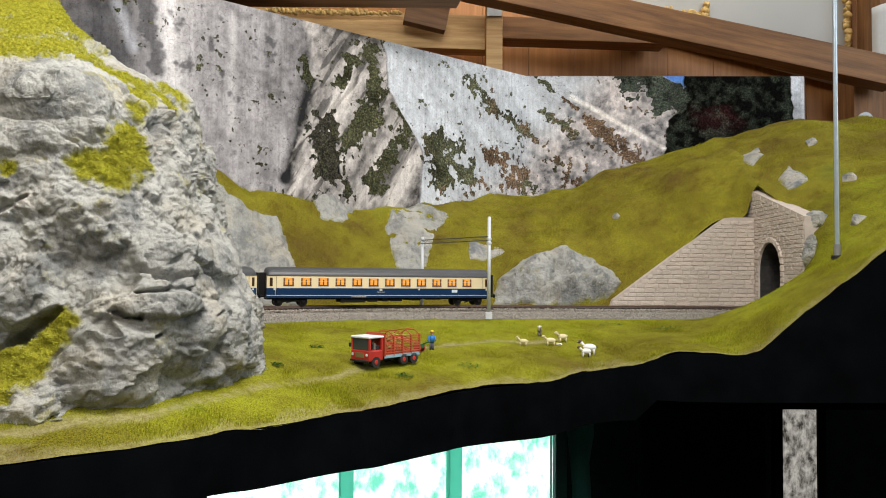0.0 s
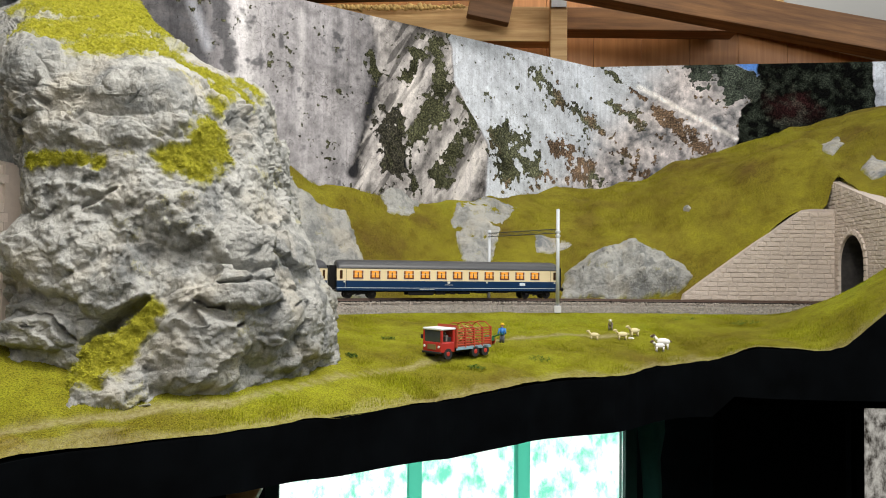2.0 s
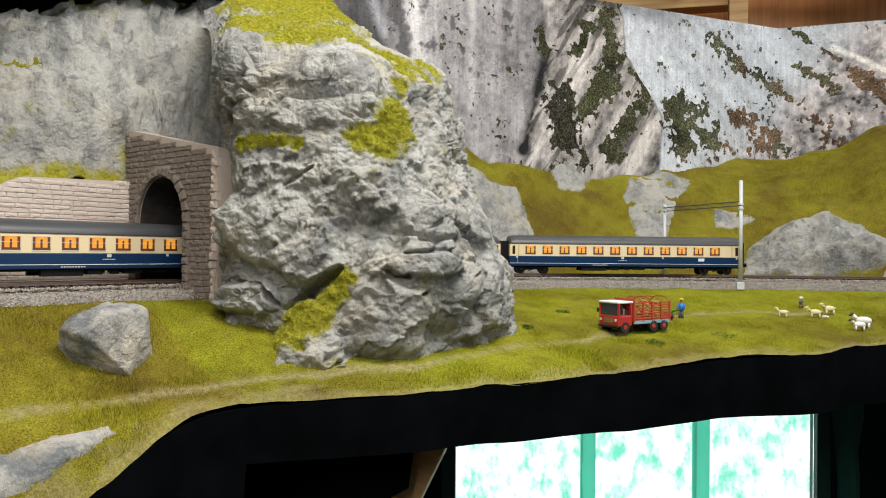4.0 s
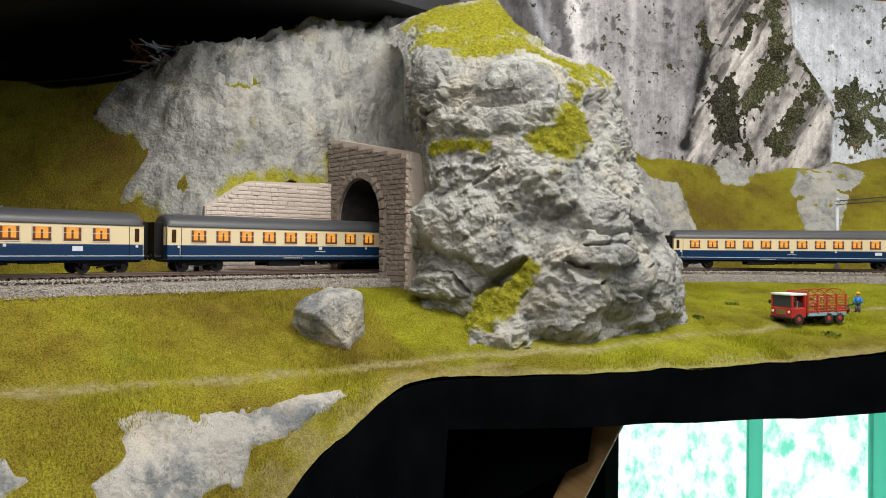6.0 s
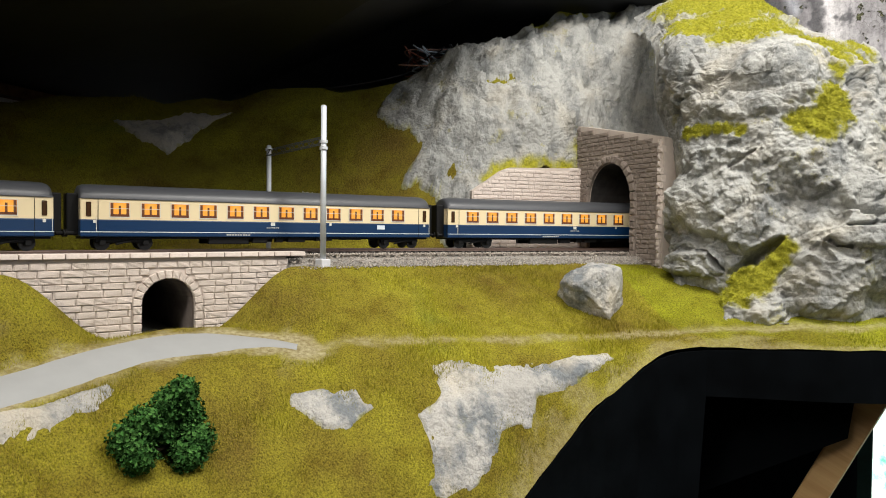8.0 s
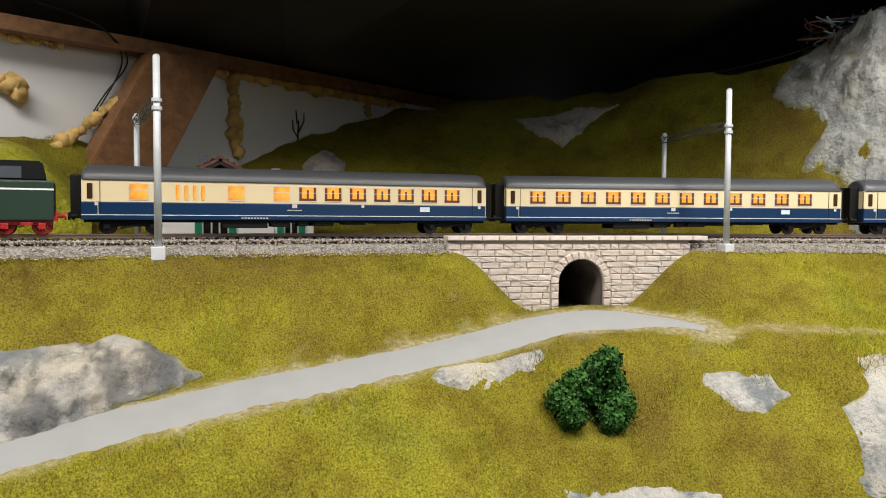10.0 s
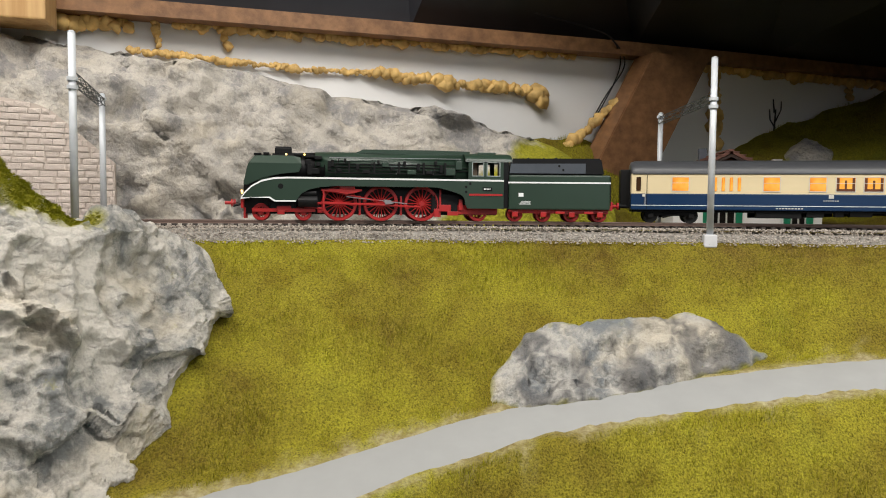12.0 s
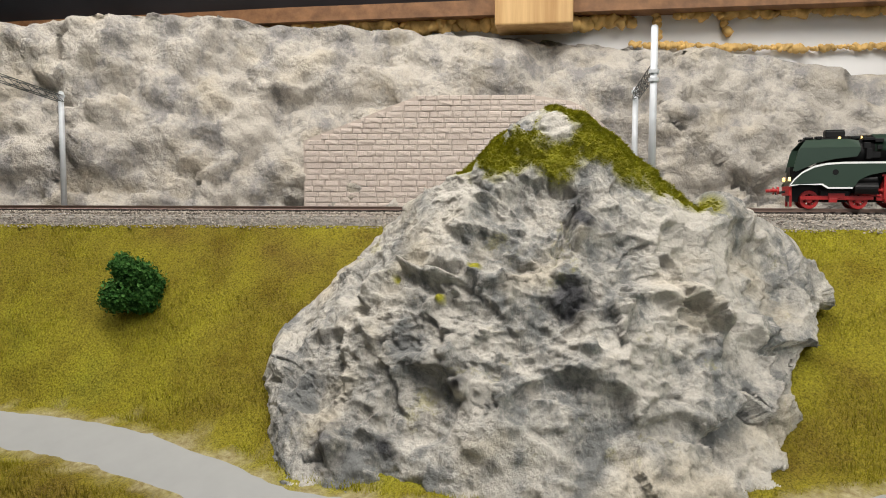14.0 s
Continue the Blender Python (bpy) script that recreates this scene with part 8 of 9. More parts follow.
COACH_CREAM = plain("cream_enamel", (0.72, 0.60, 0.37), 0.4, vary=0.03, scale=20)
COACH_BLUE = plain("deep_blue_enamel", (0.004, 0.026, 0.078), 0.32, vary=0.05, scale=20)
COACH_ROOF = plain("grey_roof", (0.055, 0.058, 0.064), 0.42, vary=0.06, scale=30)
COACH_BLACK = plain("underframe_black", (0.005, 0.005, 0.005), 0.6, spec=0.2)
GASKET = plain("window_rim", (0.60, 0.58, 0.52), 0.4)
SEAT = plain("brown_compartment", (0.12, 0.035, 0.008), 0.6)
LIT, nt_w, b_w = mat("lit_compartment")
lv = coords(nt_w, use="Generated")
ln = noise_tex(nt_w, lv, 1.4, 1)
b_w.inputs["Base Color"].default_value = (0.16, 0.05, 0.01, 1)
nt_w.links.new(ramp(nt_w, ln, [(0.3, (0.72, 0.22, 0.010)), (0.5, (0.98, 0.36, 0.022)), (0.72, (1.0, 0.50, 0.07))]), b_w.inputs["Emission Color"])
b_w.inputs["Emission Strength"].default_value = 0.85
DARK_PANE = plain("dark_pane", (0.05, 0.025, 0.012), 0.15)


def coach(s_front, kind, label):
    ob = thing("coach", chord(s_front - .045, s_front - .258) @ Matrix.Translation((.045, 0, 0)), label, "coach", "train coaches")
    L = 303.0
    if kind == "van":
        wins = [(38, 49.5, 0), (101, 112, 0), (132, 143, 0)] + [(149.6 + 18.3 * k, 162 + 18.3 * k, 1) for k in range(7)]
        slits = [67, 72.5, 78, 83.5]
    else:
        wins = [(28 + 20.6 * k, 40.5 + 20.6 * k, 1) for k in range(12)]
        slits = []
    doors = [(12.5, 15.8), (L - 16.5, L - 13.2)]
    # body shell: closed box below, roof above, with recesses behind the windows
    bm = bmesh.new()
    box(bm, -(L - 9) * .001, -.009, -.0158, .0158, .0097, .0362, .0008)
    body = part("body", bm, COACH_CREAM, ob)
    bm = bmesh.new()
    box(bm, -(L - 8.8) * .001, -.0088, -.0161, .0161, .0097, .0217, .0008)
    part("lower_panel", bm, COACH_BLUE, ob, "deep blue lower panel")
    bm = bmesh.new()
    prof = arc(0, 36.0, 16.2, 10.4, 0, 180, 16)
    n = len(prof)
    xs = [(-8.8, .80, .72), (-9.6, .92, .88), (-12, .985, .97), (-18, 1, 1), (-(L - 18), 1, 1), (-(L - 12), .985, .97), (-(L - 9.6), .92, .88), (-(L - 8.8), .80, .72)]
    rows = [[bm.verts.new(mm(x, y * fy, 36.0 + (z - 36.0) * fz)) for y, z in prof] for x, fy, fz in xs]
    for r0, r1 in zip(rows, rows[1:]):
        for k in range(n - 1):
            bm.faces.new((r0[k], r0[k + 1], r1[k + 1], r1[k]))
    bm.faces.new(rows[0][::-1])
    bm.faces.new(rows[-1])
    bmesh.ops.recalc_face_normals(bm, faces=bm.faces)
    part("roof", bm, COACH_ROOF, ob, "dark grey rounded roof", True)
    for sd in (1, -1):
        boxed("waist_line", plain("thin_line", (0.62, 0.66, 0.66), 0.5), ob, -(L - 9) * .001, -.009, sd * .01612, sd * .01632, .0127, .0132)
        boxed("gutter", COACH_ROOF, ob, -(L - 9.5) * .001, -.0095, sd * .0158, sd * .0165, .0358, .0366, .0002)
        for x0, x1, bars in wins:
            bm = bmesh.new()
            box(bm, -x1 * .001, -x0 * .001, sd * .01575, sd * .01590, .0236, .0334)
            pane = part("window", bm, LIT, ob, "warmly lit compartment window")
            bm = bmesh.new()
            for a0, a1, b0, b1 in ((x0 - .5, x1 + .5, 23.0, 23.6), (x0 - .5, x1 + .5, 33.4, 34.0), (x0 - .5, x0, 23.6, 33.4), (x1, x1 + .5, 23.6, 33.4), (x0, x1, 29.2, 29.5)):
                box(bm, -a1 * .001, -a0 * .001, sd * .0157, sd * .0162, b0 * .001, b1 * .001)
            part("window_rim", bm, GASKET, pane)
            if bars:
                bm = bmesh.new()
                w = x1 - x0
                for a0, a1, b0, b1 in ((x0 + .2, x0 + .16 * w, 23.6, 33.2), (x0 + .44 * w, x0 + .56 * w, 23.6, 31.4), (x1 - .16 * w, x1 - .2, 23.6, 33.2), (x0, x1, 23.6, 25.4)):
                    box(bm, -a1 * .001, -a0 * .001, sd * .01585, sd * .01598, b0 * .001, b1 * .001)
                part("seat_back", bm, SEAT, pane, "brown seat backs behind the glass")
        for x in slits:
            bm = bmesh.new()
            box(bm, -(x + 2.0) * .001, -x * .001, sd * .0157, sd * .0160, .0236, .0334, .0006)
            part("corridor_slit", bm, LIT, ob, "narrow lit window")
        for x0, x1 in doors:
            bm = bmesh.new()
            box(bm, -x1 * .001, -x0 * .001, sd * .0157, sd * .0160, .0236, .0336, .0006)
            part("door_window", bm, DARK_PANE, ob, "dark narrow door window")
            c = (x0 + x1) / 2
            for xx in (c - 6, c + 6):
                boxed("door_seam", COACH_BLACK, ob, -(xx + .15) * .001, -(xx - .15) * .001, sd * .0160, sd * .01625, .0100, .0352)
            tubed("door_handrail", GASKET, ob, mm(-(c + 4.8), sd * 16.4, 13), mm(-(c + 4.8), sd * 16.4, 23), .00022, None, 5)
        for x in (17, 195, 287):
            boxed("small_plate", GASKET, ob, -(x + 2) * .001, -x * .001, sd * .0160, sd * .01625, .0192, .0212)
        boxed("emblem", GASKET, ob, -.1482, -.1448, sd * .0160, sd * .01625, .0185, .0212)
        boxed("notice_plate", plain("pale_notice", (0.62, 0.68, 0.74), 0.5), ob, -.2475, -.2400, sd * .0160, sd * .01625, .0165, .0200)
        for k in range(7):
            boxed("lettering_bar", GASKET, ob, (-151.4 + k * 1.5) * .001, (-150.3 + k * 1.5) * .001, sd * .0160, sd * .01622, .0166, .0172)
        for k in range(9):
            boxed("lettering_bar", GASKET, ob, (-128 + k * 2.1) * .001, (-126.6 + k * 2.1) * .001, sd * .0160, sd * .01622, .0108, .0116)
        # underframe gear
        for x0, x1, z0 in ((97, 128, 4.2), (131, 143, 5.0), (150, 156, 5.4), (160, 175, 5.6), (184, 199, 6.6), (206, 226, 7.4)):
            boxed("equipment_box", COACH_BLACK, ob, -x1 * .001, -x0 * .001, sd * .0090, sd * .0135, z0 * .001, .0098, .0006)
        for cx in (38, L - 38):
            boxed("bogie_frame", COACH_BLACK, ob, -(cx + 19) * .001, -(cx - 19) * .001, sd * .0098, sd * .0118, .0052, .0080, .0008)
            for x in (cx - 14.4, cx + 14.4):
                bm = bmesh.new()
                tube(bm, mm(-x, sd * 7.4, 5.3), mm(-x, sd * 9.3, 5.3), .0053, .0053, 20)
                part("coach_wheel", bm, plain("dark_wheel", (0.03, 0.03, 0.03), 0.4, 0.5), ob)
                boxed("axlebox", COACH_BLACK, ob, (-x - 2) * .001, (-x + 2) * .001, sd * .0110, sd * .0132, .0035, .0072, .0006)
            tubed("damper", COACH_BLACK, ob, mm(-cx - 8, sd * 12.4, 7.5), mm(-cx + 6, sd * 12.4, 4.2), .0007, None, 6)
        buffer(ob, -.5, sd * 10, 12, COACH_BLACK)
        buffer(ob, -(L - .5), sd * 10, 12, COACH_BLACK)
    boxed("floor_frame", COACH_BLACK, ob, -(L - 10) * .001, -.010, -.0125, .0125, .0080, .0100)
    for x0, x1 in ((1.5, 9.0), (L - 9.0, L - 1.5)):
        bm = bmesh.new()
        box(bm, -x1 * .001, -x0 * .001, -.0078, .0078, .0105, .0395, .0008)
        part("gangway_bellows", bm, COACH_BLACK, ob, "black rubber gangway bellows")
    return ob


FRONT_S = 2.802
locomotive(FRONT_S)
tender(FRONT_S - .2045)
first = coach(FRONT_S - .2895, "van", "cream and blue half-baggage coach with lit windows on the track")
for k in range(1, 5):
    s0 = FRONT_S - .2895 - .3045 * k
    if k == 1:
        second = coach(s0, "coach", "cream and blue passenger coach with lit windows on the track")
    else:
        copy_thing(second, chord(s0 - .045, s0 - .258) @ Matrix.Translation((.045, 0, 0)))

# ---- the house by the track ----
def house():
    m = frame_at(2.408, -.100, 1.3045)
    ob = thing("house", m, "white and brown house with green shutters behind the track", "house")
    RENDER_W = plain("white_render", (0.80, 0.80, 0.80), 0.8, vary=0.03, scale=60, bumps=0.1)
    SHINGLE = plain("brown_shingle", (0.085, 0.028, 0.020), 0.8, vary=0.25, scale=300, bumps=0.3)
    ROOF_T = plain("red_brown_tiles", (0.16, 0.070, 0.050), 0.75, vary=0.25, scale=150, bumps=0.4)
    GREEN = plain("green_shutter", (0.008, 0.22, 0.115), 0.5)
    TRIM = plain("grey_window_trim", (0.48, 0.48, 0.46), 0.6)
    PANE = plain("black_window", (0.012, 0.011, 0.010), 0.1)
    DARKW = plain("dark_timber", (0.035, 0.018, 0.012), 0.7)
    w, d = .0545, .080
    x0, x1, ann = -.0455, .0455, -.0800
    zf = .031
    # ground floor, front at y = 0, depth away from the track
    boxed("ground_floor", RENDER_W, ob, x0, x1, -d, 0, 0, zf, .0005)
    boxed("annex", RENDER_W, ob, ann, x0 - .0002, -d * .8, -.001, 0, zf - .003, .0005)
    # upper floor with shingle courses
    bm = bmesh.new()
    prism(bm, [(x0 + .0035, zf), (x1 - .0035, zf), (x1 - .0035, zf + .014), (0, zf + .036), (x0 + .0035, zf + .014)], -d + .002, .0004)
    up = part("upper_floor", bm, SHINGLE, ob, "dark brown shingled upper floor")
    for k in range(9):
        z = zf + .002 + k * .0026
        half = (x1 - .004) if z < zf + .014 else (x1 - .004) * max(0.05, (zf + .035 - z) / .0215)
        boxed("shingle_course", SHINGLE, up, -half, half, .0004, .0010 + .0002 * (k % 2), z, z + .0021)
    bm = bmesh.new()
    prism(bm, [(ann + .001, zf - .003), (x0 + .003, zf - .003), (x0 + .003, zf + .011), (ann + .001, zf - .001)], -d * .8, -.0005)
    part("annex_gable", bm, SHINGLE, ob)
    # roofs
    for nm, pts in (("roof_left", [(.0015, zf + .0405), (x1 + .0145, zf + .0105), (x1 + .0145, zf + .0080), (.0015, zf + .0375)]), ("roof_right", [(-.0015, zf + .0405), (x0 - .0150, zf + .0108), (x0 - .0150, zf + .0083), (-.0015, zf + .0375)])):
        bm = bmesh.new()
        prism(bm, pts, -d - .006, .011)
        r = part("roof", bm, ROOF_T, ob, "red-brown tiled roof")
        sx = 1 if nm == "roof_left" else -1
        for k in range(11):
            t = (k + .5) / 11
            xx = sx * (.0015 + (x1 + .0125) * t)
            zz = zf + .0405 - .0300 * t
            boxed("tile_course", ROOF_T, r, xx - .0029, xx + .0029, -d - .006, .0112, zz - .0002, zz + .0008, .0002, m=None)
        for k in range(9):
            y = .0085 - k * .0112
            boxed("rafter_end", DARKW, r, min(sx * .04, sx * .058), max(sx * .04, sx * .058), y - .0008, y + .0008, zf + .0065, zf + .0085)
    boxed("ridge_cap", ROOF_T, ob, -.0022, .0022, -d - .006, .0112, zf + .0395, zf + .0418, .0006)
    bm = bmesh.new()
    prism(bm, [(x0 - .004, zf + .0095), (ann - .0130, zf - .0040), (ann - .0130, zf - .0062), (x0 - .004, zf + .0070)], -d * .8 - .004, .008)
    part("annex_roof", bm, ROOF_T, ob, "brown lean-to roof")
    for sx in (1, -1):
        bm = bmesh.new()
        prism(bm, [(sx * .0, zf + .0375), (sx * (x1 + .0145), zf + .0080), (sx * (x1 + .0145), zf + .0060), (sx * .0, zf + .0350)], .0095, .0112)
        part("barge_board", bm, DARKW, ob, "dark barge board")

    def window(cx, z0, wid, hgt, lights, shut_l, shut_r, y=0.0):
        bm = bmesh.new()
        box(bm, cx - wid / 2, cx + wid / 2, y - .0002, y + .0004, z0, z0 + hgt)
        pane = part("window", bm, PANE, ob, "dark glazed window")
        bm = bmesh.new()
        t = .0011
        for a0, a1, b0, b1 in ((cx - wid / 2 - t, cx + wid / 2 + t, z0 - t, z0), (cx - wid / 2 - t, cx + wid / 2 + t, z0 + hgt, z0 + hgt + t), (cx - wid / 2 - t, cx - wid / 2, z0, z0 + hgt), (cx + wid / 2, cx + wid / 2 + t, z0, z0 + hgt)):
            box(bm, a0, a1, y, y + .0012, b0, b1)
        for k in range(1, lights):
            xx = cx - wid / 2 + wid * k / lights
            box(bm, xx - .0007, xx + .0007, y, y + .0010, z0, z0 + hgt)
        part("frame", bm, TRIM, pane)
        boxed("sill", TRIM, pane, cx - wid / 2 - .002, cx + wid / 2 + .002, y, y + .0024, z0 - .0024, z0 - t, .0002)
        for side, on in ((1, shut_l), (-1, shut_r)):
            if on:
                sx = cx + side * (wid / 2 + t + .0030)
                sh = boxed("shutter", GREEN, ob, sx - .0028, sx + .0028, y + .0004, y + .0013, z0 - .0012, z0 + hgt + .0012, .0002, "green slatted shutter")
                for k in range(6):
                    zz = z0 + hgt * (k + .5) / 6
                    boxed("slat", GREEN, sh, sx - .0023, sx + .0023, y + .0013, y + .0016, zz - .0004, zz + .0004)

    window(.0035, .0065, .0195, .0118, 3, True, True)
    window(-.0600, .0065, .0105, .0110, 2, True, True, -.001)
    window(.0075, zf + .0085, .0062, .0125, 1, True, False, .0012)
    window(-.0090, zf + .0085, .0062, .0125, 1, False, True, .0012)
    boxed("chimney", plain("pale_chimney", (0.50, 0.46, 0.42), 0.8), ob, -.0560, -.0500, -.045, -.038, zf + .004, zf + .0345, .0004, "pale rendered chimney")
    boxed("chimney_cap", plain("cap_grey", (0.40, 0.38, 0.36), 0.8), ob, -.0568, -.0492, -.0458, -.0372, zf + .0345, zf + .0362, .0003)
    boxed("chimney", plain("dark_chimney", (0.09, 0.10, 0.12), 0.7), ob, .006, .013, -.062, -.055, zf + .030, zf + .0475, .0004, "dark slate chimney")
    for sx in (x1 - .002, x0 + .002):
        boxed("drainpipe", DARKW, ob, sx - .0008, sx + .0008, .0006, .0020, zf - .001, zf + .014)
    return ob


house()


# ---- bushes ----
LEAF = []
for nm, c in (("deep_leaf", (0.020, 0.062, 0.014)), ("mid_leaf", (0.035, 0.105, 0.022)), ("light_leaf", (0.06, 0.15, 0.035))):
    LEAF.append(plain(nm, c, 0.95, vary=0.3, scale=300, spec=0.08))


def bush(place, size, label, seed, lobes):
    rnd = random.Random(seed)
    ob = thing("bush", Matrix.Translation(place), label, "bush")
    bm = bmesh.new()
    for cx, cy, cz, r in lobes:
        tube(bm, (0, 0, -.002), (cx * size, cy * size, cz * size), .0011, .0004, 6)
    part("stem", bm, plain("twig_brown", (0.06, 0.04, 0.025), 0.9), ob)
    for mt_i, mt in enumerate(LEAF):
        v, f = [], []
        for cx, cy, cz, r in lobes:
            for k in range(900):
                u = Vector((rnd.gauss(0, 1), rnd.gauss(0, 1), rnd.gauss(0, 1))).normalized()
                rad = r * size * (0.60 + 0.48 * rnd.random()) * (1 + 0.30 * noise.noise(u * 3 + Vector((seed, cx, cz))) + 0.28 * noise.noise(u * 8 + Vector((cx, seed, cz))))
                # paler leaves mostly on top, darker below: top light put into leaf colour
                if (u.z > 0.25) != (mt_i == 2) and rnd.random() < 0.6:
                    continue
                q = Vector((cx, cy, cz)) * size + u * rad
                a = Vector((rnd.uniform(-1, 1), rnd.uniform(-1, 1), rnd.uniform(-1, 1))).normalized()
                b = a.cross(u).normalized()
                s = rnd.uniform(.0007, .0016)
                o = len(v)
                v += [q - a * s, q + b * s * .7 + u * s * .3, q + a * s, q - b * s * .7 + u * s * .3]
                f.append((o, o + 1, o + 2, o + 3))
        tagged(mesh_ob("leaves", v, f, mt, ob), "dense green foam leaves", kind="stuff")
    return ob


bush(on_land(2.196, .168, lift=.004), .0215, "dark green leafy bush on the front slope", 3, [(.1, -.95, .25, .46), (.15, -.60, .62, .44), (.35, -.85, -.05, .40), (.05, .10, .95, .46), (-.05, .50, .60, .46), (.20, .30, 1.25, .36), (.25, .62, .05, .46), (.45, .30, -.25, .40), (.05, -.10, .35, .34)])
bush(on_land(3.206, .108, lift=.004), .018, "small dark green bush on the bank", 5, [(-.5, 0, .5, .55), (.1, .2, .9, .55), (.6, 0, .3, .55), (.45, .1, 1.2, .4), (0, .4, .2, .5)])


# ---- the lorry with hay, the farmer and the beasts ----
def lorry():
    a, b = on_land(1.322, .253), on_land(1.225, .243)
    x = (a - b).normalized()
    x = Vector((x.x, x.y, x.z * .6)).normalized()
    y = Vector((0, 0, 1)).cross(x).normalized()
    z = x.cross(y)
    c = (a + b) / 2
    c.z = (a.z + b.z) / 2 + .0006
    m = Matrix(((x.x, y.x, z.x, c.x), (x.y, y.y, z.y, c.y), (x.z, y.z, z.z, c.z), (0, 0, 0, 1)))
    ob = thing("lorry", m, "red farm lorry with a slatted hay wagon body on the meadow", "lorry")
    RED = plain("lorry_red", (0.42, 0.025, 0.018), 0.45)
    ORANGE = plain("slat_red", (0.40, 0.055, 0.022), 0.55)
    WHITE = plain("cab_roof_white", (0.74, 0.78, 0.80), 0.5)
    RUB = plain("tyre_black", (0.015, 0.015, 0.015), 0.8)
    GLS = plain("cab_glass", (0.05, 0.06, 0.06), 0.08)
    BLUE = plain("pale_blue_skirt", (0.22, 0.36, 0.44), 0.5)
    bm = bmesh.new()
    box(bm, .0135, .0300, -.0120, .0120, .0058, .0150, .0012)
    part("cab_body", bm, RED, ob)
    bm = bmesh.new()
    for px, py in ((.0285, .0112), (.0285, -.0112), (.0145, .0112), (.0145, -.0112)):
        box(bm, px - .0009, px + .0009, py - .0008, py + .0008, .0148, .0256)
    part("cab_pillars", bm, RED, ob)
    boxed("cab_roof", WHITE, ob, .0125, .0302, -.0122, .0122, .0254, .0272, .0007, "white cab roof")
    boxed("windscreen", GLS, ob, .0286, .0290, -.0104, .0104, .0150, .0252)
    boxed("rear_cab_wall", RED, ob, .0136, .0142, -.0110, .0110, .0148, .0254)
    boxed("seat", RUB, ob, .0155, .0195, -.0095, .0095, .0140, .0190, .0006)
    boxed("grille", plain("grille_gold", (0.20, 0.15, 0.06), 0.5), ob, .0299, .0304, -.0055, .0055, .0085, .0130, .0002)
    boxed("bumper", RUB, ob, .0292, .0312, -.0118, .0118, .0052, .0068, .0004)
    for sy in (.0092, -.0092):
        tubed("headlight", WHITE, ob, (.0298, sy, .0112), (.0306, sy, .0112), .0012, None, 12)
    for sy in (.0148, -.0148):
        boxed("wing_mirror", RUB, ob, .0280, .0290, sy - .0012, sy + .0012, .0170, .0205, .0003)
    boxed("chassis", RUB, ob, -.0330, .0290, -.0050, .0050, .0042, .0066)
    boxed("bed", ORANGE, ob, -.0320, .0120, -.0120, .0120, .0088, .0102)
    for sd in (1, -1):
        boxed("side_skirt", BLUE, ob, -.0320, .0120, sd * .0116, sd * .0124, .0072, .0100, .0002)
        for k in range(6):
            z = .0112 + .0023 * k
            boxed("side_slat", ORANGE, ob, -.0320, .0118, sd * .0116, sd * .0122, z, z + .0011, .0002)
        for k in range(5):
            xx = -.0318 + .0108 * k
            boxed("side_post", ORANGE, ob, xx - .0006, xx + .0006, sd * .0110, sd * .0126, .0090, .0262 if k < 4 else .0275)
        for k in range(4):
            xx = -.0318 + .0108 * k
            tubed("hoop", ORANGE, ob, (xx, sd * .0118, .0258), (xx, sd * .0050, .0300), .0005, None, 6)
        boxed("top_rail", ORANGE, ob, -.0320, .0118, sd * .0114, sd * .0122, .0250, .0258)
    for k in range(4):
        xx = -.0318 + .0108 * k
        tubed("hoop", ORANGE, ob, (xx, -.0050, .0300), (xx, .0050, .0300), .0005, None, 6)
    boxed("head_board", ORANGE, ob, .0114, .0122, -.0118, .0118, .0095, .0295, .0002)
    bm = bmesh.new()
    for k in range(90):
        q = Vector((random.uniform(-.030, .008), random.uniform(-.0100, .0100), random.uniform(.012, .0255)))
        e = q + Vector((random.uniform(-.006, .006), random.uniform(-.005, .005), random.uniform(-.003, .003)))
        tube(bm, q, e, .0009, .0004, 4)
    part("hay_load", bm, plain("green_hay", (0.30, 0.28, 0.07), 0.95, vary=0.3), ob, "loose green-yellow hay load")
    for xx in (.0218, -.0120, -.0245):
        for sy in (1, -1):
            bm = bmesh.new()
            tube(bm, (xx, sy * .0085, .0048), (xx, sy * .0124, .0048), .0048, .0047, 22)
            w = part("wheel", bm, RUB, ob, "black tyre")
            bm = bmesh.new()
            tube(bm, (xx, sy * .0120, .0048), (xx, sy * .0127, .0048), .0024, .0018, 16)
            part("rim", bm, RED, w, "red wheel rim")
    # the driver is a plain toy figure
    bm = bmesh.new()
    bmesh.ops.create_uvsphere(bm, u_segments=10, v_segments=8, radius=.0014, matrix=Matrix.Translation((.0205, .0062, .0222)))
    box(bm, .0185, .0215, .0035, .0088, .0150, .0208, .0008)
    part("toy_driver", bm, plain("toy_grey", (0.20, 0.18, 0.16), 0.7), ob)
    return ob


lorry()

# toy farmer (one plain mesh) and his two-wheeled tiller
fp = on_land(1.140, .200)
bm = bmesh.new()
for a, b, r0, r1 in (((.0012, 0, 0), (.0010, 0, .0085), .0011, .0015), ((-.0016, .0008, 0), (-.0010, 0, .0085), .0011, .0015), ((0, 0, .0080), (0, 0, .0150), .0024, .0026), ((0, 0, .0150), (0, 0, .0166), .0010, .0010),
                     ((-.0028, 0, .0145), (-.0040, -.004, .0100), .0009, .0007), ((.0028, 0, .0145), (.0034, -.004, .0100), .0009, .0007)):
    tube(bm, a, b, r0, r1, 9)
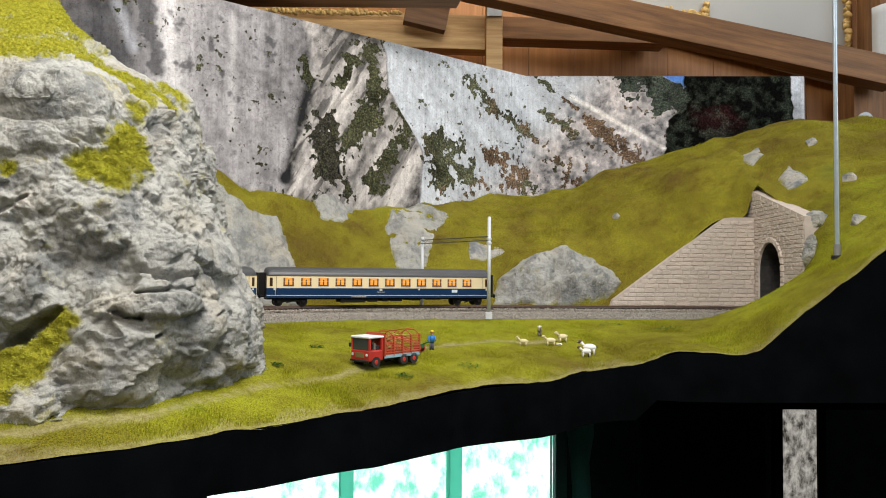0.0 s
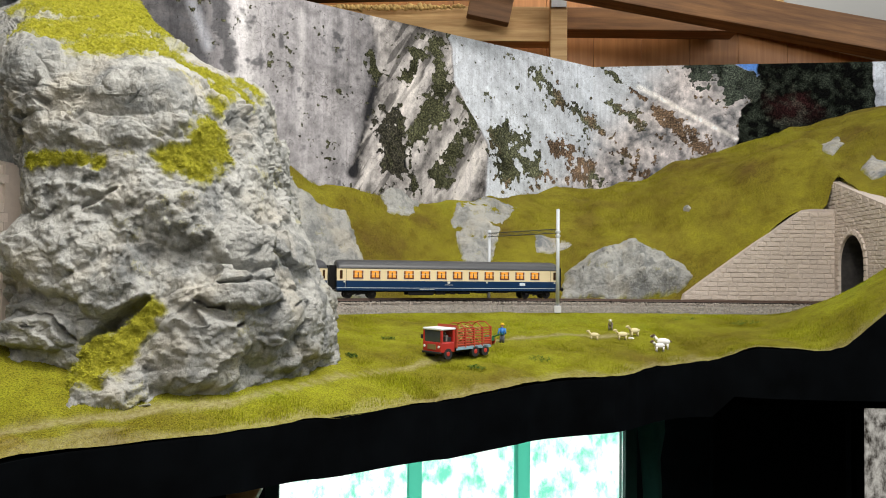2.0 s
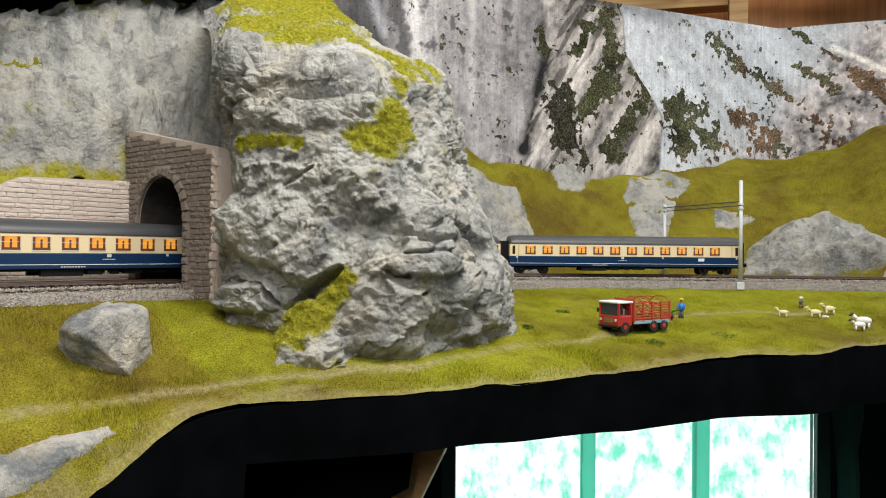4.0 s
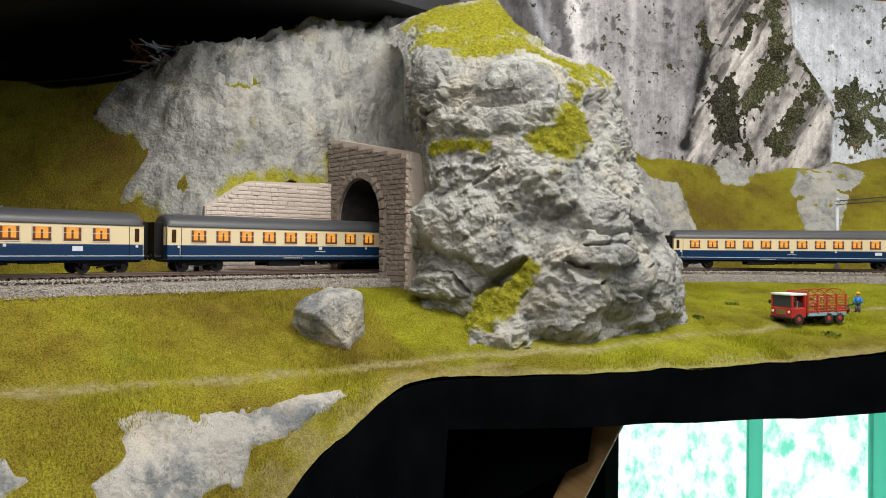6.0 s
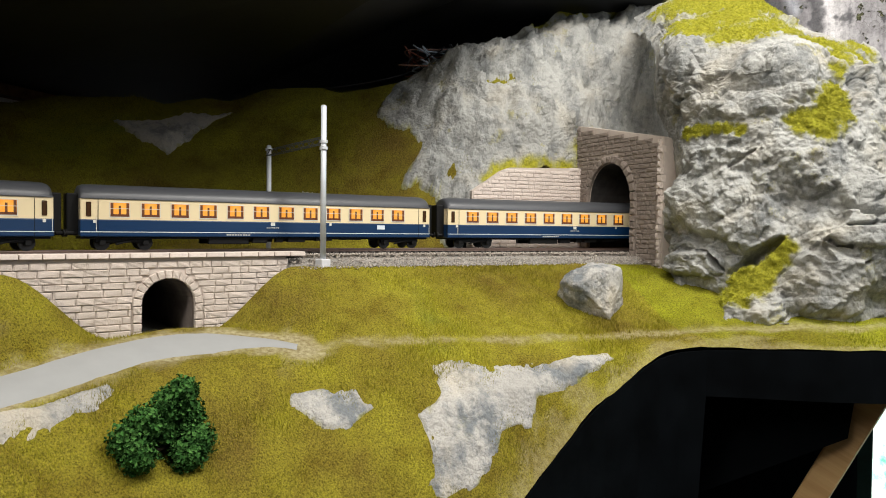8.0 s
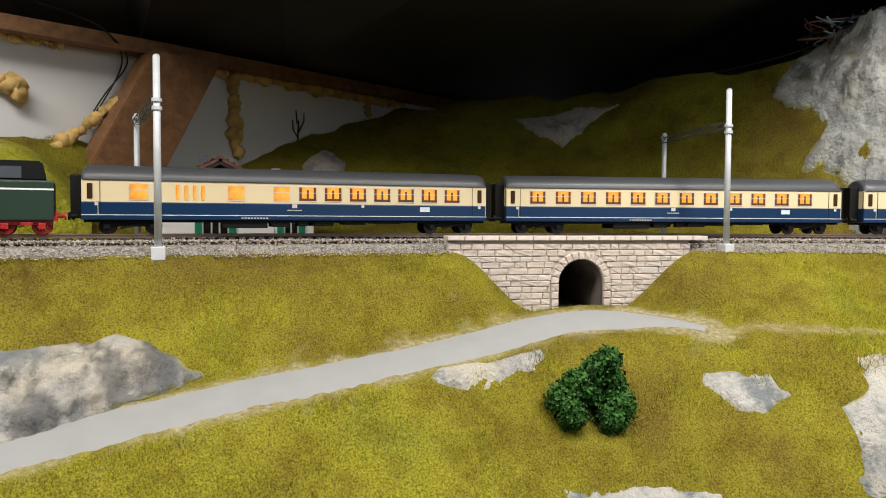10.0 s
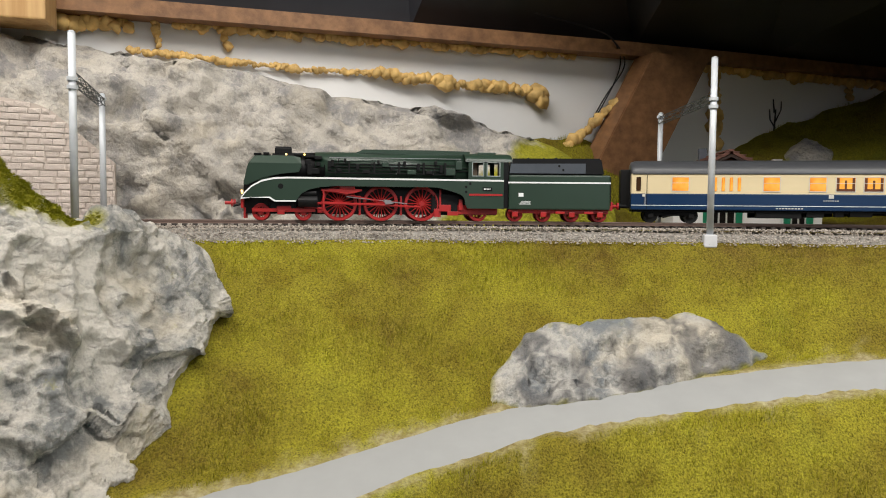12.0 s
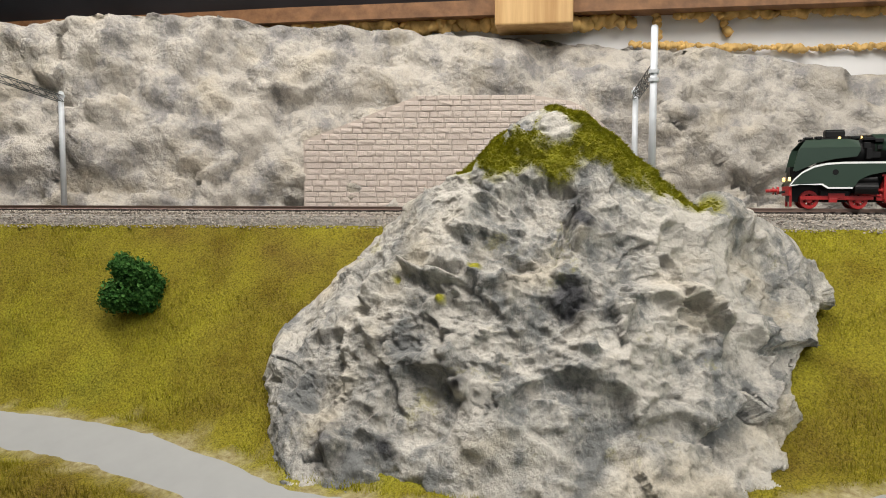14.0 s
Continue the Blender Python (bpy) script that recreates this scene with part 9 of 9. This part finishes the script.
bmesh.ops.create_uvsphere(bm, u_segments=12, v_segments=8, radius=.0017, matrix=Matrix.Translation((0, 0, .0182)))
tube(bm, (0, 0, .0188), (0, 0, .0202), .0020, .0012, 12)
tube(bm, (0, 0, .0186), (0, 0, .0189), .0026, .0026, 12)
toy_m, nt_t, b_t = mat("toy_farmer_paint")
sep = nt_t.nodes.new("ShaderNodeSeparateXYZ")
nt_t.links.new(coords(nt_t), sep.inputs[0])
mp = nt_t.nodes.new("ShaderNodeMapRange")
mp.inputs["From Max"].default_value = .0204
nt_t.links.new(sep.outputs["Z"], mp.inputs["Value"])
rm = ramp(nt_t, mp.outputs[0], [(0.0, (0.10, 0.11, 0.14)), (0.40, (0.02, 0.16, 0.48)), (0.78, (0.55, 0.30, 0.20)), (0.90, (0.75, 0.50, 0.02))])
nt_t.nodes[-1].color_ramp.interpolation = "CONSTANT"
nt_t.links.new(rm, b_t.inputs["Base Color"])
farmer = part("toy_farmer", bm, toy_m, None, smooth=True)
farmer.matrix_world = Matrix.Translation(fp)
tagged(farmer, "toy farmer figure in blue with a yellow hat on the meadow", "figurine")
tl = thing("garden_tiller", Matrix.Translation(on_land(1.163, .205)) @ Matrix.Rotation(radians(150), 4, "Z"), "green two-wheeled garden tiller with red wheels beside the farmer", "tiller")
GRN = plain("tiller_green", (0.02, 0.16, 0.06), 0.5)
boxed("engine", GRN, tl, -.004, .005, -.0030, .0030, .0035, .0085, .0008)
boxed("hood", GRN, tl, .003, .008, -.0020, .0020, .0030, .0065, .0006)
for sy in (1, -1):
    bm = bmesh.new()
    tube(bm, (0, sy * .0034, .0038), (0, sy * .0048, .0038), .0038, .0038, 18)
    part("wheel", bm, plain("tiller_red", (0.45, 0.05, 0.03), 0.5), tl, "red wheel")
    tubed("handlebar", GRN, tl, (-.003, sy * .0016, .0075), (-.013, sy * .0026, .0110), .0005, None, 6)


def beast(s, u, turn, k, body, head, label, category):
    """A toy animal of one plain mesh: rounded body, neck, head, ears and legs."""
    bm = bmesh.new()
    bmesh.ops.create_uvsphere(bm, u_segments=14, v_segments=10, radius=1.0, matrix=Matrix.Translation((0, 0, .0068)) @ Matrix.Diagonal((.0062, .0030, .0033, 1)))
    for lx in (.0038, -.0040):
        for ly in (.0016, -.0016):
            tube(bm, (lx, ly, 0), (lx, ly, .0055), .0006, .0010, 7)
    n0 = len(bm.faces)
    tube(bm, (.0048, 0, .0078), (.0078, 0, .0112), .0016, .0013, 9)
    bmesh.ops.create_uvsphere(bm, u_segments=10, v_segments=8, radius=1.0, matrix=Matrix.Translation((.0090, 0, .0116)) @ Matrix.Rotation(radians(25), 4, "Y") @ Matrix.Diagonal((.0024, .0013, .0014, 1)))
    for sy in (1, -1):
        tube(bm, (.0078, sy * .0010, .0122), (.0070, sy * .0026, .0120), .0006, .0003, 5)
    tube(bm, (-.0060, 0, .0082), (-.0074, 0, .0066), .0005, .0004, 5)
    bm.faces.ensure_lookup_table()
    for f in bm.faces[n0:]:
        f.material_index = 1
    ob = part("toy_" + category, bm, body, None, smooth=True)
    ob.data.materials.append(head)
    ob.matrix_world = Matrix.Translation(on_land(s, u)) @ Matrix.Rotation(radians(turn), 4, "Z") @ Matrix.Scale(k, 4)
    return tagged(ob, label, category, "grazing animals")


WOOL = plain("cream_wool", (0.66, 0.58, 0.34), 0.9, vary=0.08, bumps=0.3)
GOATW = plain("white_coat", (0.78, 0.77, 0.74), 0.8)
GOATB = plain("brown_head", (0.10, 0.065, 0.045), 0.8)
GREYB = plain("grey_brown_coat", (0.20, 0.17, 0.15), 0.8)
beast(1.007, .180, 160, .78, WOOL, WOOL, "small cream sheep figure on the meadow", "sheep")
beast(.966, .176, 185, .90, WOOL, WOOL, "cream sheep figure grazing on the meadow", "sheep")
beast(.944, .160, 200, .95, WOOL, WOOL, "cream sheep figure standing on the meadow", "sheep")
beast(.966, .134, 260, .95, GREYB, GOATW, "grey and white goat figure on the meadow", "goat")
beast(.925, .205, 160, 1.15, GOATW, GOATB, "white goat figure with a brown head on the meadow", "goat")
beast(.933, .214, 190, .90, GOATW, GOATB, "white kid goat figure beside its mother", "goat")
lamb = boulder(on_land(.952, .172, lift=.0015), (.0038, .0022, .0020), "x", 3.3, GOATW)
lamb.name = "toy_lamb"
tagged(lamb, "white lamb figure lying on the meadow", "lamb")

# ---- weeds and static grass ----
rng = np.random.default_rng(11)


def blades(name, count, s0, s1, sheet, label, umin=None, umax=None, hgt=(.0010, .0024), fibre=None):
    """Fine upright fibres over the land: one sliver each."""
    ss = rng.uniform(s0, s1, count)
    tab_s = np.linspace(s0, s1, 160)
    secs = [sheet.across(s, 24) for s in tab_s]
    U = np.array([a for a, _ in secs])
    Z = np.array([b for _, b in secs])
    if U[0, 0] > U[0, -1]:
        U, Z = U[:, ::-1], Z[:, ::-1]
    k = np.clip((ss - s0) / (s1 - s0) * 159, 0, 158.999)
    i = k.astype(int)
    fr = (k - i)[:, None]
    Us, Zs = U[i] * (1 - fr) + U[i + 1] * fr, Z[i] * (1 - fr) + Z[i + 1] * fr
    t = rng.uniform(0, 1, count)
    lo = Us[:, 0] if umin is None else np.full(count, umin)
    hi = Us[:, -1] - 0.004 if umax is None else np.minimum(umax, Us[:, -1] - 0.004)
    u = lo + (hi - lo) * t
    j = np.clip((Us < u[:, None]).sum(1) - 1, 0, 22)
    r = np.arange(count)
    w = (u - Us[r, j]) / np.maximum(Us[r, j + 1] - Us[r, j], 1e-6)
    z = Zs[r, j] * (1 - w) + Zs[r, j + 1] * w
    if sheet.roll:
        z = z + np.array([swell(sheet, a, b) for a, b in zip(ss, u)])
    if sheet is front:
        d = np.full(count, 9.0)
        zz = np.zeros(count)
        ru = np.zeros(count)
        sel = np.where(ss > 2.06)[0]
        if len(sel):
            dd = np.hypot(ROADLINE[None, :, 0] - ss[sel, None], ROADLINE[None, :, 1] - u[sel, None])
            m = dd.argmin(1)
            d[sel] = dd[np.arange(len(sel)), m]
            zz[sel] = np.array(LANE_Z)[m]
            ru[sel] = ROADLINE[m, 1]
        kk = np.clip((0.034 - d) / 0.012, 0, 1)
        kk = kk * kk * (3 - 2 * kk)
        z = z * (1 - kk) + (zz - 0.30 * (u - ru)) * kk
        keep = d > 0.021
        FF = FOOT_FINE
        worn = np.full(count, 9.0)
        sel = np.where(ss < 2.14)[0]
        if len(sel):
            for c in np.array_split(sel, max(1, len(sel) // 20000)):
                worn[c] = np.hypot(FF[None, :, 0] - ss[c, None], FF[None, :, 1] - u[c, None]).min(1)
        keep &= worn > rng.uniform(0.002, 0.010, count)
        ss, u, z = ss[keep], u[keep], z[keep]
    n = len(ss)
    c = np.array([np.interp(ss, RUN, LINE[:, 0]), np.interp(ss, RUN, LINE[:, 1])]).T
    dv = np.array([np.interp(ss + .02, RUN, LINE[:, 0]) - np.interp(ss - .02, RUN, LINE[:, 0]), np.interp(ss + .02, RUN, LINE[:, 1]) - np.interp(ss - .02, RUN, LINE[:, 1])]).T
    dv /= np.linalg.norm(dv, axis=1, keepdims=True)
    nr = np.stack([-dv[:, 1], dv[:, 0]], 1)
    p = np.column_stack([c + nr * u[:, None], z])
    h = rng.uniform(*hgt, n)
    a = rng.uniform(0, 2 * np.pi, n)
    wd = rng.uniform(.00016, .00030, n)
    side = np.column_stack([np.cos(a) * wd, np.sin(a) * wd, np.zeros(n)])
    lean = np.column_stack([rng.normal(0, .45, n) * h, rng.normal(0, .45, n) * h, h])
    v = np.stack([p - side - [0, 0, .0012], p + side - [0, 0, .0012], p + lean], 1).reshape(-1, 3)
    ob = big_mesh(name, v, np.arange(3 * n).reshape(-1, 3), fibre or BLADE)
    return tagged(ob, label, "grass", kind="stuff")


def blade_mat(name, tint):
    m, nt, b = mat(name)
    gi = nt.nodes.new("ShaderNodeNewGeometry")
    tone_x = ramp(nt, noise_tex(nt, coords(nt), 9.0, 5, 0.6), [(0.30, (0.17, 0.13, 0.022)), (0.46, (0.23, 0.21, 0.018)), (0.60, (0.30, 0.285, 0.022)), (0.75, (0.22, 0.245, 0.022))])
    shade = mixc(nt, 0.8, tone_x, ramp(nt, gi.outputs["Random Per Island"], [(0.0, (0.55, 0.50, 0.42)), (0.5, (1, 1, 1)), (1.0, (1.35, 1.3, 1.1))]), "MULTIPLY")
    nt.links.new(mixc(nt, 1.0, shade, tint, "MULTIPLY"), b.inputs["Base Color"])
    b.inputs["Roughness"].default_value = 0.9
    b.inputs["Specular IOR Level"].default_value = 0.1
    return m


BLADE = blade_mat("grass_fibre", (1.0, 1.0, 1.0))
BLADE_MEADOW = blade_mat("meadow_fibre", (1.0, 1.14, 0.7))
blades("grass_slope", 300000, 1.76, 3.50, front, "short olive static grass fibres on the front slope", umax=.26)
blades("grass_meadow", 160000, 0.60, 1.76, front, "short olive static grass fibres on the meadow", hgt=(.0006, .0016), fibre=BLADE_MEADOW)
blades("grass_hill", 190000, 0.61, 2.55, back, "short olive static grass fibres on the back hills", hgt=(.0014, .0032))
blades("grass_cap", 25000, 0.35, 0.606, cap, "short static grass fibres on the tunnel hill")


def weed(s, u, r, seed):
    rnd = random.Random(seed)
    v, f = [], []
    for k in range(120):
        a, d = rnd.uniform(0, 6.28), r * math.sqrt(rnd.random())
        q = on_land(s + d * math.cos(a), u + d * math.sin(a) * .5) + Vector((0, 0, rnd.uniform(.0006, .0024)))
        t = Vector((rnd.uniform(-1, 1), rnd.uniform(-1, 1), rnd.uniform(-.2, .6))).normalized() * .0009
        w = t.cross(Vector((0, 0, 1))).normalized() * .0006
        o = len(v)
        v += [q - t, q + w, q + t, q - w]
        f.append((o, o + 1, o + 2, o + 3))
    tagged(mesh_ob("weed_patch", v, f, LEAF[1]), "patch of tiny leafy weeds in the meadow", "weeds", "weed patches")


for k, (s, u, r) in enumerate(((1.436, .225, .012), (1.327, .181, .010), (1.283, .285, .016), (1.116, .262, .018), (.80, .12, .016), (.86, .09, .014), (2.209, .150, .012))):
    weed(s, u, r, 40 + k)
